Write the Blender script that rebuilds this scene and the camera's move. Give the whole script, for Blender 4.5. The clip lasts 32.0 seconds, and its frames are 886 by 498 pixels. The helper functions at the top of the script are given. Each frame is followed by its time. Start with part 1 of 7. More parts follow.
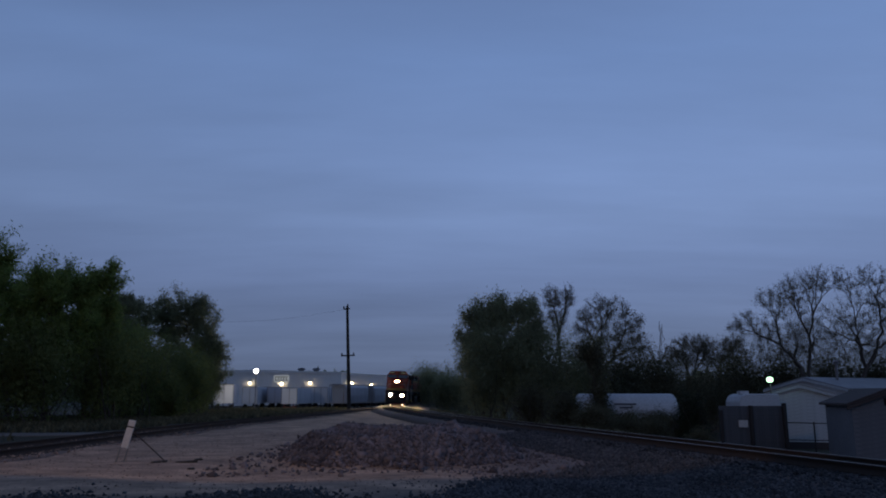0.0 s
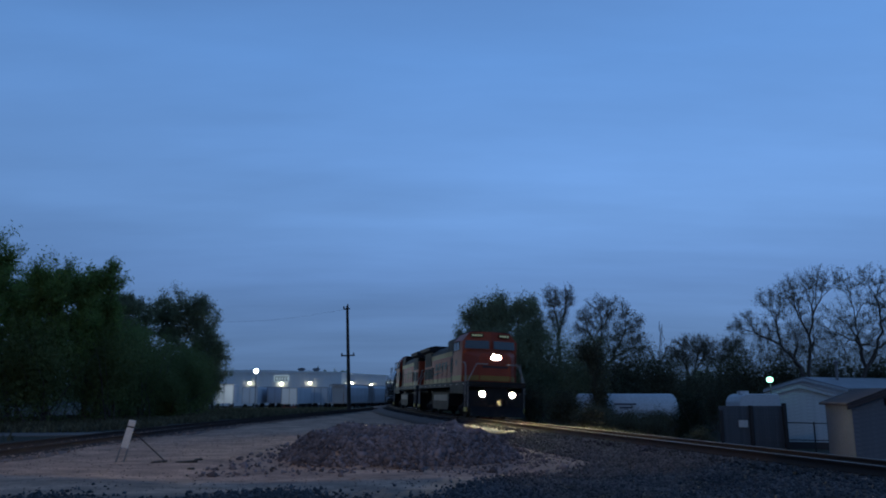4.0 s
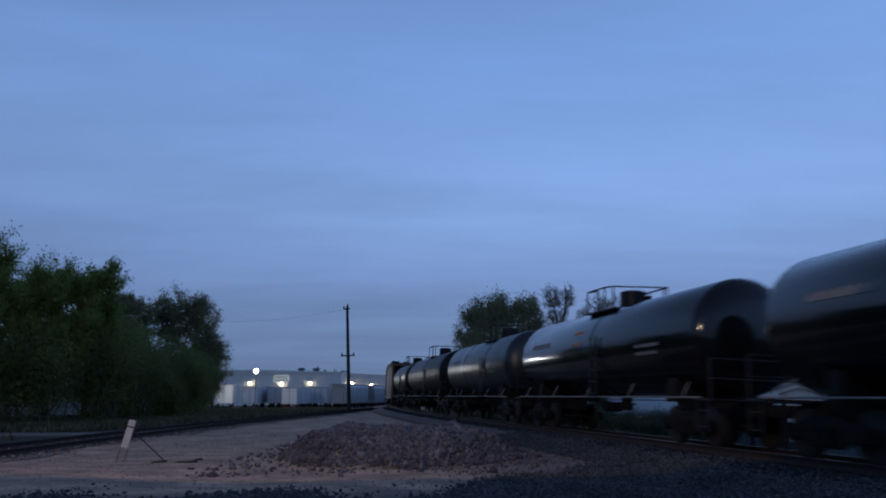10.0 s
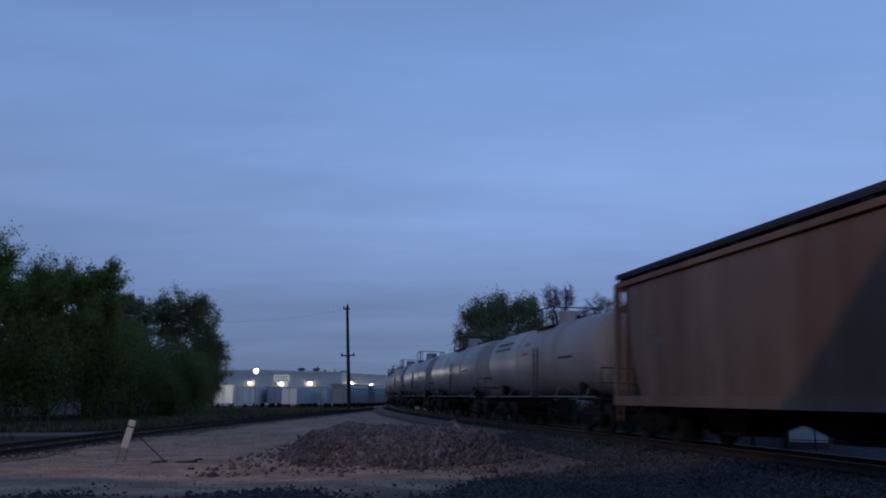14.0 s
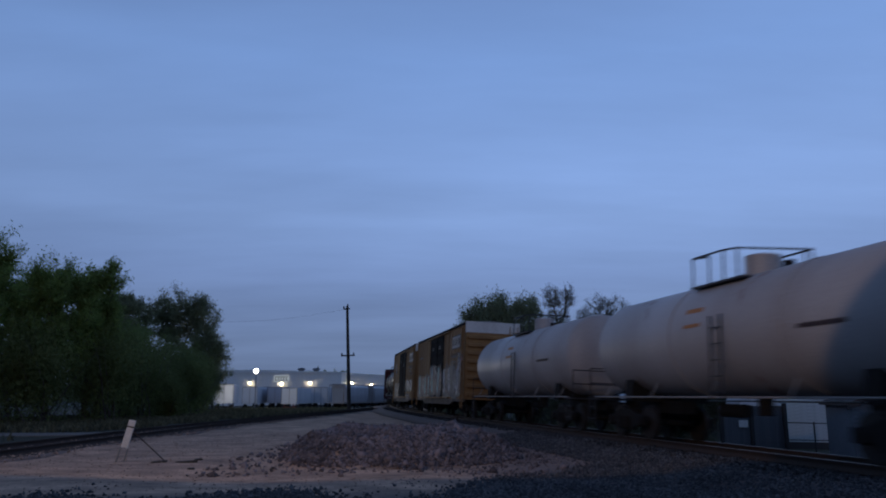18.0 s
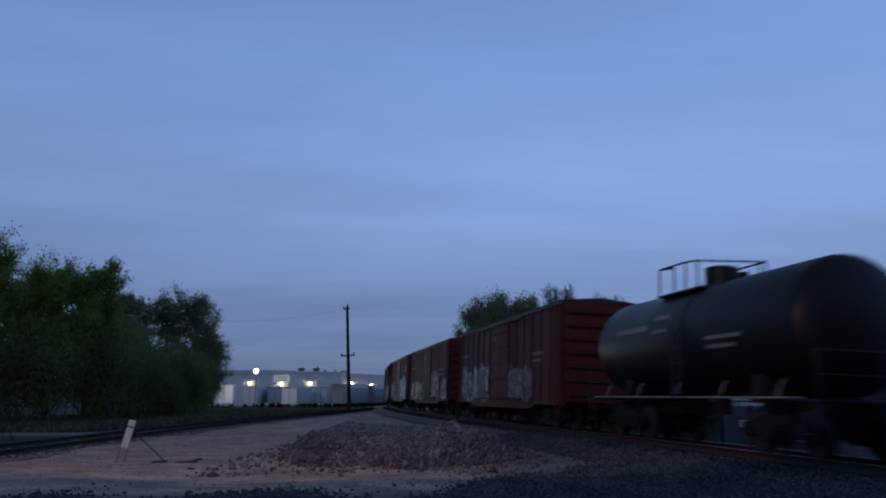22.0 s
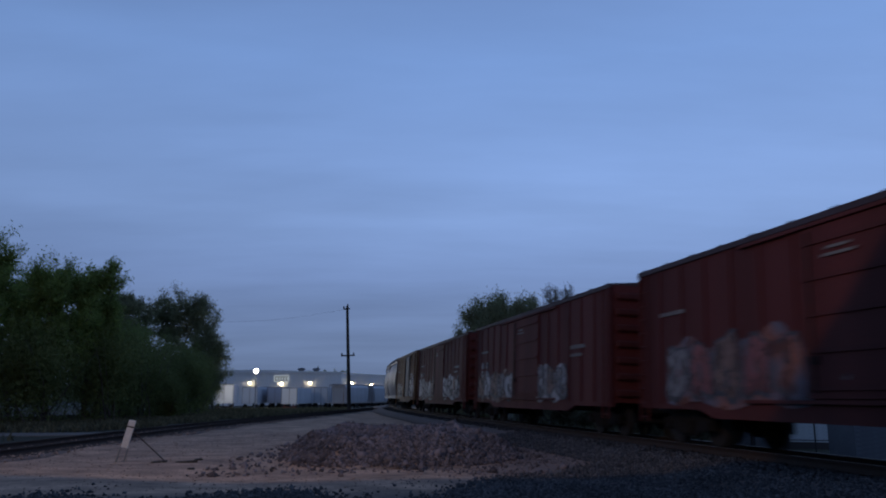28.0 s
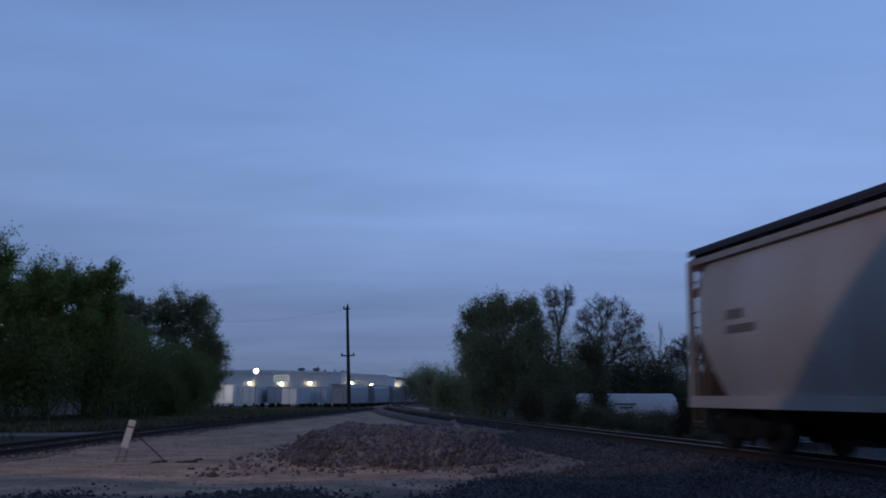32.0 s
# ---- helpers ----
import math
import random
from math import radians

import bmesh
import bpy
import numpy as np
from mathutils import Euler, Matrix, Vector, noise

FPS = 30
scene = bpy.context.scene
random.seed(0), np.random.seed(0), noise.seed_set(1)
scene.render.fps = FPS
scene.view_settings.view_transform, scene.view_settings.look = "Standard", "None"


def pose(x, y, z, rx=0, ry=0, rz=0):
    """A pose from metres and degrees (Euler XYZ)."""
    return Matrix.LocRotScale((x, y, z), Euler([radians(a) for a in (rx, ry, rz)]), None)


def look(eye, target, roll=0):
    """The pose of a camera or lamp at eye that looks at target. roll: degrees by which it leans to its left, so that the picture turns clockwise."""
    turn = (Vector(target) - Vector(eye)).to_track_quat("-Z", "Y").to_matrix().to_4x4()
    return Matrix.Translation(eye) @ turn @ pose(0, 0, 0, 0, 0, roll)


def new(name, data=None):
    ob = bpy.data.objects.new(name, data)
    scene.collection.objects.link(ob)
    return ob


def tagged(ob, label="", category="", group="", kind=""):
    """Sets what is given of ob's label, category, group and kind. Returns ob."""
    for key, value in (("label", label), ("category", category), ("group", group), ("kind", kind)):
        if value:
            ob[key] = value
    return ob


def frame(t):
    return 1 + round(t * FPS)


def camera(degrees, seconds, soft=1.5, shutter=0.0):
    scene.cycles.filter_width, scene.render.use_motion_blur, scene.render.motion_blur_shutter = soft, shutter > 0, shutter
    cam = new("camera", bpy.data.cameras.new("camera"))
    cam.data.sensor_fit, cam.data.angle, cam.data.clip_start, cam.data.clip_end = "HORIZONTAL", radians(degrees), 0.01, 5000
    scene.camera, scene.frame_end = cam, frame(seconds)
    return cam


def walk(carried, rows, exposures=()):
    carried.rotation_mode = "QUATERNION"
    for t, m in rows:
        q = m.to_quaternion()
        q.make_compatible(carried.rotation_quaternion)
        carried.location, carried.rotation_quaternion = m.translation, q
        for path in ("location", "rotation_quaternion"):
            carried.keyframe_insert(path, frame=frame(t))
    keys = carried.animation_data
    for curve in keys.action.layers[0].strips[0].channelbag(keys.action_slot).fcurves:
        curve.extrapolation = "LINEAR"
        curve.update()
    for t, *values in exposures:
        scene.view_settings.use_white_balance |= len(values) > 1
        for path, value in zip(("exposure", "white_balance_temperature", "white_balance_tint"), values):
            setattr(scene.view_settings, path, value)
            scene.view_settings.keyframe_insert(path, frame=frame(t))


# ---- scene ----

# ---------------------------------------------------------------- camera
EYE = 1.6
RAIL = EYE - 1.2156            # height of the rail heads
CANT = -2.25                   # the curve's cant, degrees
cam = camera(60.84, 32.0, soft=1.9, shutter=0.5)
STAND = pose(0, 0, EYE, 100.99, 0, 0)
walk(cam, [(0, STAND), (32, STAND)],
     exposures=[(0, -0.41, 6850, 13), (1.5, -0.42, 6450, 9), (2.0, -0.44, 6100, 6), (2.5, -0.46, 5900, 4), (3.5, -0.26, 5450, -2), (5.5, -0.02, 5450, -1), (7, 0.04, 5650, 1), (9, 0.06, 6000, 5), (11, 0.03, 6400, 9), (14, 0.0, 6500, 10), (20, 0.0, 6500, 10), (32, 0.0, 6500, 10)])

# ---------------------------------------------------------------- dusk sky
world = bpy.data.worlds.new("dusk_sky")
scene.world = world
world.use_nodes = True
wn, wl = world.node_tree.nodes, world.node_tree.links
wn.clear()
w_out, w_bg = wn.new("ShaderNodeOutputWorld"), wn.new("ShaderNodeBackground")
w_co, w_sep, w_ramp = wn.new("ShaderNodeTexCoord"), wn.new("ShaderNodeSeparateXYZ"), wn.new("ShaderNodeValToRGB")
w_map, w_noise = wn.new("ShaderNodeMapping"), wn.new("ShaderNodeTexNoise")
w_map2, w_noise2 = wn.new("ShaderNodeMapping"), wn.new("ShaderNodeTexNoise")
w_r1, w_r2, w_mul, w_mix = wn.new("ShaderNodeMapRange"), wn.new("ShaderNodeMapRange"), wn.new("ShaderNodeMath"), wn.new("ShaderNodeMixRGB")
wl.new(w_co.outputs["Generated"], w_sep.inputs[0])
wl.new(w_sep.outputs["Z"], w_ramp.inputs[0])
for stop, col in ((0.0, (0.145, 0.203, 0.345, 1)), (0.07, (0.161, 0.235, 0.415, 1)), (0.15, (0.189, 0.288, 0.545, 1)), (0.23, (0.228, 0.36, 0.68, 1)), (0.42, (0.199, 0.345, 0.70, 1)), (0.6, (0.107, 0.18, 0.38, 1)), (1.0, (0.058, 0.10, 0.21, 1))):
    e = w_ramp.color_ramp.elements.new(stop) if stop not in (0.0, 1.0) else w_ramp.color_ramp.elements[0 if stop == 0.0 else -1]
    e.color = col
# a level layer of thin cloud, so that its bands close up towards the horizon
w_zmax, w_zadd, w_dx, w_dy, w_flat = (wn.new("ShaderNodeMath"), wn.new("ShaderNodeMath"), wn.new("ShaderNodeMath"), wn.new("ShaderNodeMath"), wn.new("ShaderNodeCombineXYZ"))
w_zmax.operation, w_zmax.inputs[1].default_value = "MAXIMUM", 0.0
w_zadd.operation, w_zadd.inputs[1].default_value = "ADD", 0.10
w_dx.operation = w_dy.operation = "DIVIDE"
wl.new(w_sep.outputs["Z"], w_zmax.inputs[0])
wl.new(w_zmax.outputs[0], w_zadd.inputs[0])
for dv, axis in ((w_dx, "X"), (w_dy, "Y")):
    wl.new(w_sep.outputs[axis], dv.inputs[0])
    wl.new(w_zadd.outputs[0], dv.inputs[1])
wl.new(w_dx.outputs[0], w_flat.inputs[0])
wl.new(w_dy.outputs[0], w_flat.inputs[1])
w_map.inputs["Scale"].default_value = (0.42, 1.05, 1.0)
w_map.inputs["Location"].default_value = (3.4, 0.7, 0.0)
w_noise.inputs["Scale"].default_value, w_noise.inputs["Detail"].default_value, w_noise.inputs["Roughness"].default_value = 1.0, 5, 0.5
w_map2.inputs["Scale"].default_value = (0.9, 2.6, 1.0)
w_noise2.inputs["Scale"].default_value, w_noise2.inputs["Detail"].default_value, w_noise2.inputs["Roughness"].default_value = 1.2, 6, 0.6
for mp, nz, rg, lo, hi in ((w_map, w_noise, w_r1, 0.885, 1.10), (w_map2, w_noise2, w_r2, 0.955, 1.045)):
    wl.new(w_flat.outputs[0], mp.inputs[0])
    wl.new(mp.outputs[0], nz.inputs["Vector"])
    wl.new(nz.outputs[0], rg.inputs[0])
    rg.inputs[1].default_value, rg.inputs[2].default_value, rg.inputs[3].default_value, rg.inputs[4].default_value = 0.28, 0.72, lo, hi
w_mul.operation = "MULTIPLY"
wl.new(w_r1.outputs[0], w_mul.inputs[0])
wl.new(w_r2.outputs[0], w_mul.inputs[1])
w_mix.blend_type, w_mix.inputs[0].default_value = "MULTIPLY", 1.0
wl.new(w_ramp.outputs[0], w_mix.inputs[1])
wl.new(w_mul.outputs[0], w_mix.inputs[2])
# the sky is a little darker behind the camera and to the left
w_ry, w_rx, w_m2, w_mix2 = wn.new("ShaderNodeMapRange"), wn.new("ShaderNodeMapRange"), wn.new("ShaderNodeMath"), wn.new("ShaderNodeMixRGB")
w_ry.interpolation_type = "SMOOTHSTEP"
for rg, src, v in ((w_ry, "Y", (-0.5, 0.55, 0.80, 1.0)), (w_rx, "X", (-0.5, 0.5, 0.83, 1.07))):
    wl.new(w_sep.outputs[src], rg.inputs[0])
    for i in range(4):
        rg.inputs[i + 1].default_value = v[i]
w_m2.operation, w_mix2.blend_type, w_mix2.inputs[0].default_value = "MULTIPLY", "MULTIPLY", 1.0
wl.new(w_ry.outputs[0], w_m2.inputs[0])
wl.new(w_rx.outputs[0], w_m2.inputs[1])
wl.new(w_mix.outputs[0], w_mix2.inputs[1])
wl.new(w_m2.outputs[0], w_mix2.inputs[2])
wl.new(w_mix2.outputs[0], w_bg.inputs[0])
wl.new(w_bg.outputs[0], w_out.inputs[0])
w_bg.inputs[1].default_value = 1.0

# unseen warm lamp beside the camera, inferred from the lit train; beam along the track
unseen_warm_light = new("unseen_warm_light", bpy.data.lights.new("unseen_warm_light", "SPOT"))
unseen_warm_light.data.energy, unseen_warm_light.data.color = 2900, (1.0, 0.68, 0.46)
unseen_warm_light.data.spot_size, unseen_warm_light.data.spot_blend, unseen_warm_light.data.shadow_soft_size = radians(120.8), 0.03, 0.12
unseen_warm_light.matrix_basis = look((-9.0, -0.44, 9.98), (-9.0 + 15.6, -0.44 + 87.1, 9.98 + 46.6))


# ---------------------------------------------------------------- materials
def surf(name, col, col2=None, rough=0.6, metal=0.0, scale=1.2, fine=30.0, bump=0.15, streak=False, amount=0.6, vary=0.0, spec=0.5, rcol=None, rcover=0.0):
    """Paint, metal, wood or soil: two colours blended by a broad noise, fine grain, relief, optional vertical streaks and rust patches."""
    m = bpy.data.materials.new(name)
    m.use_nodes = True
    n, l = m.node_tree.nodes, m.node_tree.links
    b = n["Principled BSDF"]
    col2 = col2 or tuple(c * 0.7 for c in col)
    co = n.new("ShaderNodeTexCoord")
    mp = n.new("ShaderNodeMapping")
    mp.inputs["Scale"].default_value = (1, 1, 0.12) if streak else (1, 1, 1)
    l.new(co.outputs["Object"], mp.inputs[0])
    big, small = n.new("ShaderNodeTexNoise"), n.new("ShaderNodeTexNoise")
    big.inputs["Scale"].default_value, big.inputs["Detail"].default_value = scale, 6
    small.inputs["Scale"].default_value, small.inputs["Detail"].default_value = fine, 3
    l.new(mp.outputs[0], big.inputs["Vector"])
    l.new(co.outputs["Object"], small.inputs["Vector"])
    r = n.new("ShaderNodeMapRange")
    r.inputs[1].default_value, r.inputs[2].default_value, r.inputs[3].default_value, r.inputs[4].default_value = 0.35, 0.68, 0.0, amount
    l.new(big.outputs[0], r.inputs[0])
    mx = n.new("ShaderNodeMixRGB")
    mx.inputs[1].default_value, mx.inputs[2].default_value = (*col, 1), (*col2, 1)
    l.new(r.outputs[0], mx.inputs[0])
    r2 = n.new("ShaderNodeMapRange")
    r2.inputs[1].default_value, r2.inputs[2].default_value, r2.inputs[3].default_value, r2.inputs[4].default_value = 0.3, 0.7, 0.82, 1.12
    l.new(small.outputs[0], r2.inputs[0])
    mm = n.new("ShaderNodeMixRGB")
    mm.blend_type, mm.inputs[0].default_value = "MULTIPLY", 1.0
    l.new(mx.outputs[0], mm.inputs[1])
    l.new(r2.outputs[0], mm.inputs[2])
    last = mm.outputs[0]
    if rcol:
        rn = n.new("ShaderNodeTexNoise")
        rn.inputs["Scale"].default_value, rn.inputs["Detail"].default_value = scale * 2.3, 8
        l.new(mp.outputs[0], rn.inputs["Vector"])
        rr = n.new("ShaderNodeMapRange")
        rr.inputs[1].default_value, rr.inputs[2].default_value = 0.66 - rcover, 0.72 - rcover
        l.new(rn.outputs[0], rr.inputs[0])
        rm = n.new("ShaderNodeMixRGB")
        rm.inputs[2].default_value = (*rcol, 1)
        l.new(rr.outputs[0], rm.inputs[0])
        l.new(last, rm.inputs[1])
        last = rm.outputs[0]
    if vary:
        oi, vr = n.new("ShaderNodeObjectInfo"), n.new("ShaderNodeMapRange")
        vr.inputs[3].default_value, vr.inputs[4].default_value = 1 - vary, 1 + vary
        l.new(oi.outputs["Random"], vr.inputs[0])
        vm = n.new("ShaderNodeMixRGB")
        vm.blend_type, vm.inputs[0].default_value = "MULTIPLY", 1.0
        l.new(last, vm.inputs[1])
        l.new(vr.outputs[0], vm.inputs[2])
        last = vm.outputs[0]
    l.new(last, b.inputs["Base Color"])
    rg = n.new("ShaderNodeMapRange")
    rg.inputs[3].default_value, rg.inputs[4].default_value = max(0.05, rough - 0.12), min(1.0, rough + 0.12)
    l.new(big.outputs[0], rg.inputs[0])
    l.new(rg.outputs[0], b.inputs["Roughness"])
    b.inputs["Metallic"].default_value = metal
    b.inputs["Specular IOR Level"].default_value = spec
    if bump:
        bp = n.new("ShaderNodeBump")
        bp.inputs["Strength"].default_value, bp.inputs["Distance"].default_value = bump, 0.02
        l.new(small.outputs[0], bp.inputs["Height"])
        l.new(bp.outputs[0], b.inputs["Normal"])
    return m


def island(name, dark, light, rough=0.8, spec=0.3, third=None, thin=0.0):
    """Colour that differs from piece to piece: stones, leaves."""
    m = bpy.data.materials.new(name)
    m.use_nodes = True
    n, l = m.node_tree.nodes, m.node_tree.links
    b = n["Principled BSDF"]
    g, ramp = n.new("ShaderNodeNewGeometry"), n.new("ShaderNodeValToRGB")
    l.new(g.outputs["Random Per Island"], ramp.inputs[0])
    ramp.color_ramp.elements[0].color, ramp.color_ramp.elements[1].color = (*dark, 1), (*light, 1)
    if third:
        ramp.color_ramp.elements.new(0.5).color = (*third, 1)
    co, nz, mm, rg = n.new("ShaderNodeTexCoord"), n.new("ShaderNodeTexNoise"), n.new("ShaderNodeMixRGB"), n.new("ShaderNodeMapRange")
    l.new(co.outputs["Object"], nz.inputs["Vector"])
    nz.inputs["Scale"].default_value = 0.6
    rg.inputs[1].default_value, rg.inputs[2].default_value, rg.inputs[3].default_value, rg.inputs[4].default_value = 0.3, 0.7, 0.72, 1.25
    l.new(nz.outputs[0], rg.inputs[0])
    mm.blend_type, mm.inputs[0].default_value = "MULTIPLY", 1.0
    l.new(ramp.outputs[0], mm.inputs[1])
    l.new(rg.outputs[0], mm.inputs[2])
    l.new(mm.outputs[0], b.inputs["Base Color"])
    b.inputs["Roughness"].default_value = rough
    b.inputs["Specular IOR Level"].default_value = spec
    if thin:
        tr, mix = n.new("ShaderNodeBsdfTranslucent"), n.new("ShaderNodeMixShader")
        l.new(mm.outputs[0], tr.inputs["Color"])
        mix.inputs[0].default_value = thin
        l.new(b.outputs[0], mix.inputs[1])
        l.new(tr.outputs[0], mix.inputs[2])
        l.new(mix.outputs[0], n["Material Output"].inputs["Surface"])
    return m


def glow(name, col, strength):
    m = bpy.data.materials.new(name)
    m.use_nodes = True
    b = m.node_tree.nodes["Principled BSDF"]
    b.inputs["Base Color"].default_value = (0.3, 0.3, 0.3, 1)
    b.inputs["Emission Color"].default_value = (*col, 1)
    b.inputs["Emission Strength"].default_value = strength
    return m


RUST = (0.10, 0.045, 0.022)
M_STEEL = surf("dark_underframe_steel", (0.012, 0.011, 0.011), (0.022, 0.017, 0.014), 0.85, 0, 2, 40, spec=0.2)
M_WHEEL = surf("worn_wheel_steel", (0.02, 0.017, 0.016), (0.034, 0.025, 0.02), 0.75, 0.2, 3, 40)
M_RAIL = surf("polished_rail_head", (0.30, 0.29, 0.28), (0.22, 0.20, 0.19), 0.32, 0.9, 0.6, 30, 0.05)
M_WEB = surf("rusty_rail_web", (0.032, 0.019, 0.014), (0.05, 0.03, 0.021), 0.85, 0.1, 2, 50)
# weathered wood, darkened for the shade between the main track's rails
M_TIE = surf("weathered_tie_wood", (0.032, 0.026, 0.022), (0.065, 0.054, 0.046), 0.9, 0, 3, 30, 0.4, vary=0.25)
M_BLACK = surf("black_tank_paint", (0.0065, 0.007, 0.0085), (0.012, 0.0115, 0.0115), 0.46, 0, 0.7, 30, 0.01, True, 0.7, 0.1, spec=0.22)
M_GLOSS = surf("glossy_black_tank_paint", (0.007, 0.008, 0.010), (0.010, 0.0105, 0.012), 0.12, 0, 0.7, 30, 0.0, True, 0.7, spec=0.5)
M_BROWNBLACK = surf("sooty_brown_tank_paint", (0.009, 0.008, 0.0085), (0.018, 0.0145, 0.0125), 0.4, 0, 0.6, 30, 0.02, True, 0.8, 0.1, spec=0.35, rcol=(0.030, 0.021, 0.016), rcover=0.05)
M_GREYTANK = surf("slate_grey_tank_paint", (0.018, 0.021, 0.026), (0.028, 0.029, 0.031), 0.36, 0, 0.6, 30, 0.02, True, spec=0.5)
M_TAN = surf("dusty_cream_tank_paint", (0.42, 0.395, 0.39), (0.32, 0.285, 0.27), 0.5, 0, 0.5, 30, 0.06, True, 0.8, 0.05, rcol=(0.20, 0.11, 0.07), rcover=0.02)
M_WHITETANK = surf("pale_grey_tank_paint", (0.40, 0.39, 0.39), (0.30, 0.28, 0.27), 0.40, 0, 0.5, 30, 0.05, True, 0.7)
M_YELLOW = surf("weathered_yellow_boxcar_paint", (0.31, 0.165, 0.058), (0.205, 0.105, 0.04), 0.8, 0, 0.7, 30, 0.08, True, 0.9, 0.05, rcol=(0.16, 0.07, 0.03), rcover=0.0)
M_OLDYELLOW = surf("rusting_mustard_paint", (0.15, 0.065, 0.018), (0.085, 0.033, 0.014), 0.7, 0, 0.8, 30, 0.1, True, 0.9, 0.05, rcol=(0.13, 0.055, 0.028), rcover=0.07)
M_RED = surf("oxide_red_boxcar_paint", (0.095, 0.019, 0.017), (0.060, 0.015, 0.014), 0.7, 0, 0.6, 30, 0.08, True, 0.9, 0.12, spec=0.25, rcol=(0.05, 0.018, 0.014), rcover=0.01)
M_DOOR = surf("black_door_paint", (0.010, 0.010, 0.012), (0.017, 0.016, 0.016), 0.9, 0, 1, 30, 0.08, True, spec=0.08)
M_BLUEDOOR = surf("faded_slate_door_paint", (0.09, 0.10, 0.125), (0.06, 0.06, 0.07), 0.65, 0, 1, 30, 0.08, True)
M_WHITE = surf("dirty_white_paint", (0.62, 0.60, 0.57), (0.42, 0.38, 0.35), 0.6, 0, 1, 25, 0.06, True)
M_ROOF = surf("galvanised_roof", (0.20, 0.20, 0.21), (0.13, 0.11, 0.10), 0.55, 0.4, 1, 30, 0.08)
M_REDROOF = surf("dull_red_roof", (0.04, 0.018, 0.022), (0.03, 0.018, 0.022), 0.6, 0.1, 1, 30, 0.08)
M_HOPPER = surf("weathered_grey_hopper_paint", (0.39, 0.365, 0.355), (0.27, 0.215, 0.18), 0.5, 0, 0.5, 30, 0.06, True, 0.6, 0.06, rcol=(0.24, 0.16, 0.115), rcover=0.01)
M_BROWNHOPPER = surf("rust_stained_hopper_paint", (0.21, 0.14, 0.105), (0.13, 0.066, 0.046), 0.65, 0, 0.9, 30, 0.07, True, 0.9, 0.05, rcol=(0.15, 0.075, 0.045), rcover=0.03)
M_WALKWAY = surf("dark_running_board", (0.035, 0.036, 0.058), (0.055, 0.053, 0.075), 0.7, 0.2, 3, 40)
M_ORANGE = surf("locomotive_orange_paint", (0.27, 0.045, 0.014), (0.18, 0.032, 0.012), 0.55, 0, 0.8, 30, 0.04, True, 0.8, spec=0.35)
M_STRIPE = surf("locomotive_yellow_stripe", (0.27, 0.165, 0.034), (0.19, 0.11, 0.026), 0.55, 0, 1, 30, 0.04, True, spec=0.3)
M_STEPYELLOW = surf("bright_step_yellow", (0.62, 0.50, 0.10), (0.45, 0.36, 0.08), 0.6, 0, 3, 30, 0.03)
M_LOCODARK = surf("locomotive_black_green", (0.008, 0.009, 0.010), (0.014, 0.014, 0.015), 0.65, 0, 1, 30, 0.05, spec=0.2)
M_GRILLE = surf("radiator_grille_dark", (0.012, 0.012, 0.012), (0.02, 0.016, 0.014), 0.7, 0.3, 2, 60, 0.3)
M_LOGO = surf("dull_ochre_lettering_paint", (0.22, 0.105, 0.035), (0.16, 0.07, 0.025), 0.6, 0, 2, 30, 0.03)
M_DARKLOGO = surf("dark_lettering_paint", (0.035, 0.018, 0.018), (0.05, 0.026, 0.024), 0.6, 0, 2, 30, 0.03)
M_GREYTANKSIDE = surf("silver_fuel_tank_paint", (0.065, 0.068, 0.075), (0.045, 0.044, 0.045), 0.55, 0.1, 1, 30, 0.05)
M_RAILING = surf("pale_handrail_paint", (0.30, 0.28, 0.26), (0.20, 0.17, 0.15), 0.5, 0.1, 4, 40, 0.05)
M_BLACKRAIL = surf("black_handrail_paint", (0.02, 0.02, 0.025), (0.04, 0.035, 0.035), 0.6, 0.2, 4, 40, 0.05)
M_PLACARD = surf("orange_placard", (0.42, 0.17, 0.03), (0.3, 0.12, 0.03), 0.6, 0, 4, 30, 0.02)
M_LETTER = surf("faded_white_lettering", (0.20, 0.195, 0.19), (0.12, 0.115, 0.11), 0.7, 0, 6, 40, 0.02)
M_ENDRUST = surf("rusty_hopper_end", (0.05, 0.034, 0.027), (0.085, 0.05, 0.034), 0.85, 0, 1.5, 30, 0.1, True, spec=0.2)
M_PANEL = surf("dull_white_panel", (0.34, 0.32, 0.31), (0.24, 0.22, 0.21), 0.7, 0, 1.5, 30, 0.03, True)
M_DIRTYSILL = surf("dirty_brown_sill", (0.15, 0.10, 0.062), (0.09, 0.066, 0.05), 0.85, 0, 1.2, 30, 0.08, False, 0.9)
M_FADEDINK = surf("faded_brown_ink", (0.15, 0.08, 0.035), (0.11, 0.06, 0.03), 0.8, 0, 3, 30, 0.02)
M_FAINT = surf("faint_brown_lettering", (0.13, 0.105, 0.10), (0.20, 0.165, 0.155), 0.7, 0, 5, 40, 0.02)
M_GLASS = surf("dark_cab_glass", (0.02, 0.025, 0.03), (0.03, 0.035, 0.04), 0.12, 0, 1, 20, 0.0, spec=0.8)
M_HEAD = glow("headlight_lens", (1.0, 0.74, 0.42), 5500)
M_DITCH = glow("ditch_light_lens", (1.0, 0.74, 0.42), 4500)
M_BOARD = glow("number_board_lens", (0.9, 0.85, 0.25), 0.16)

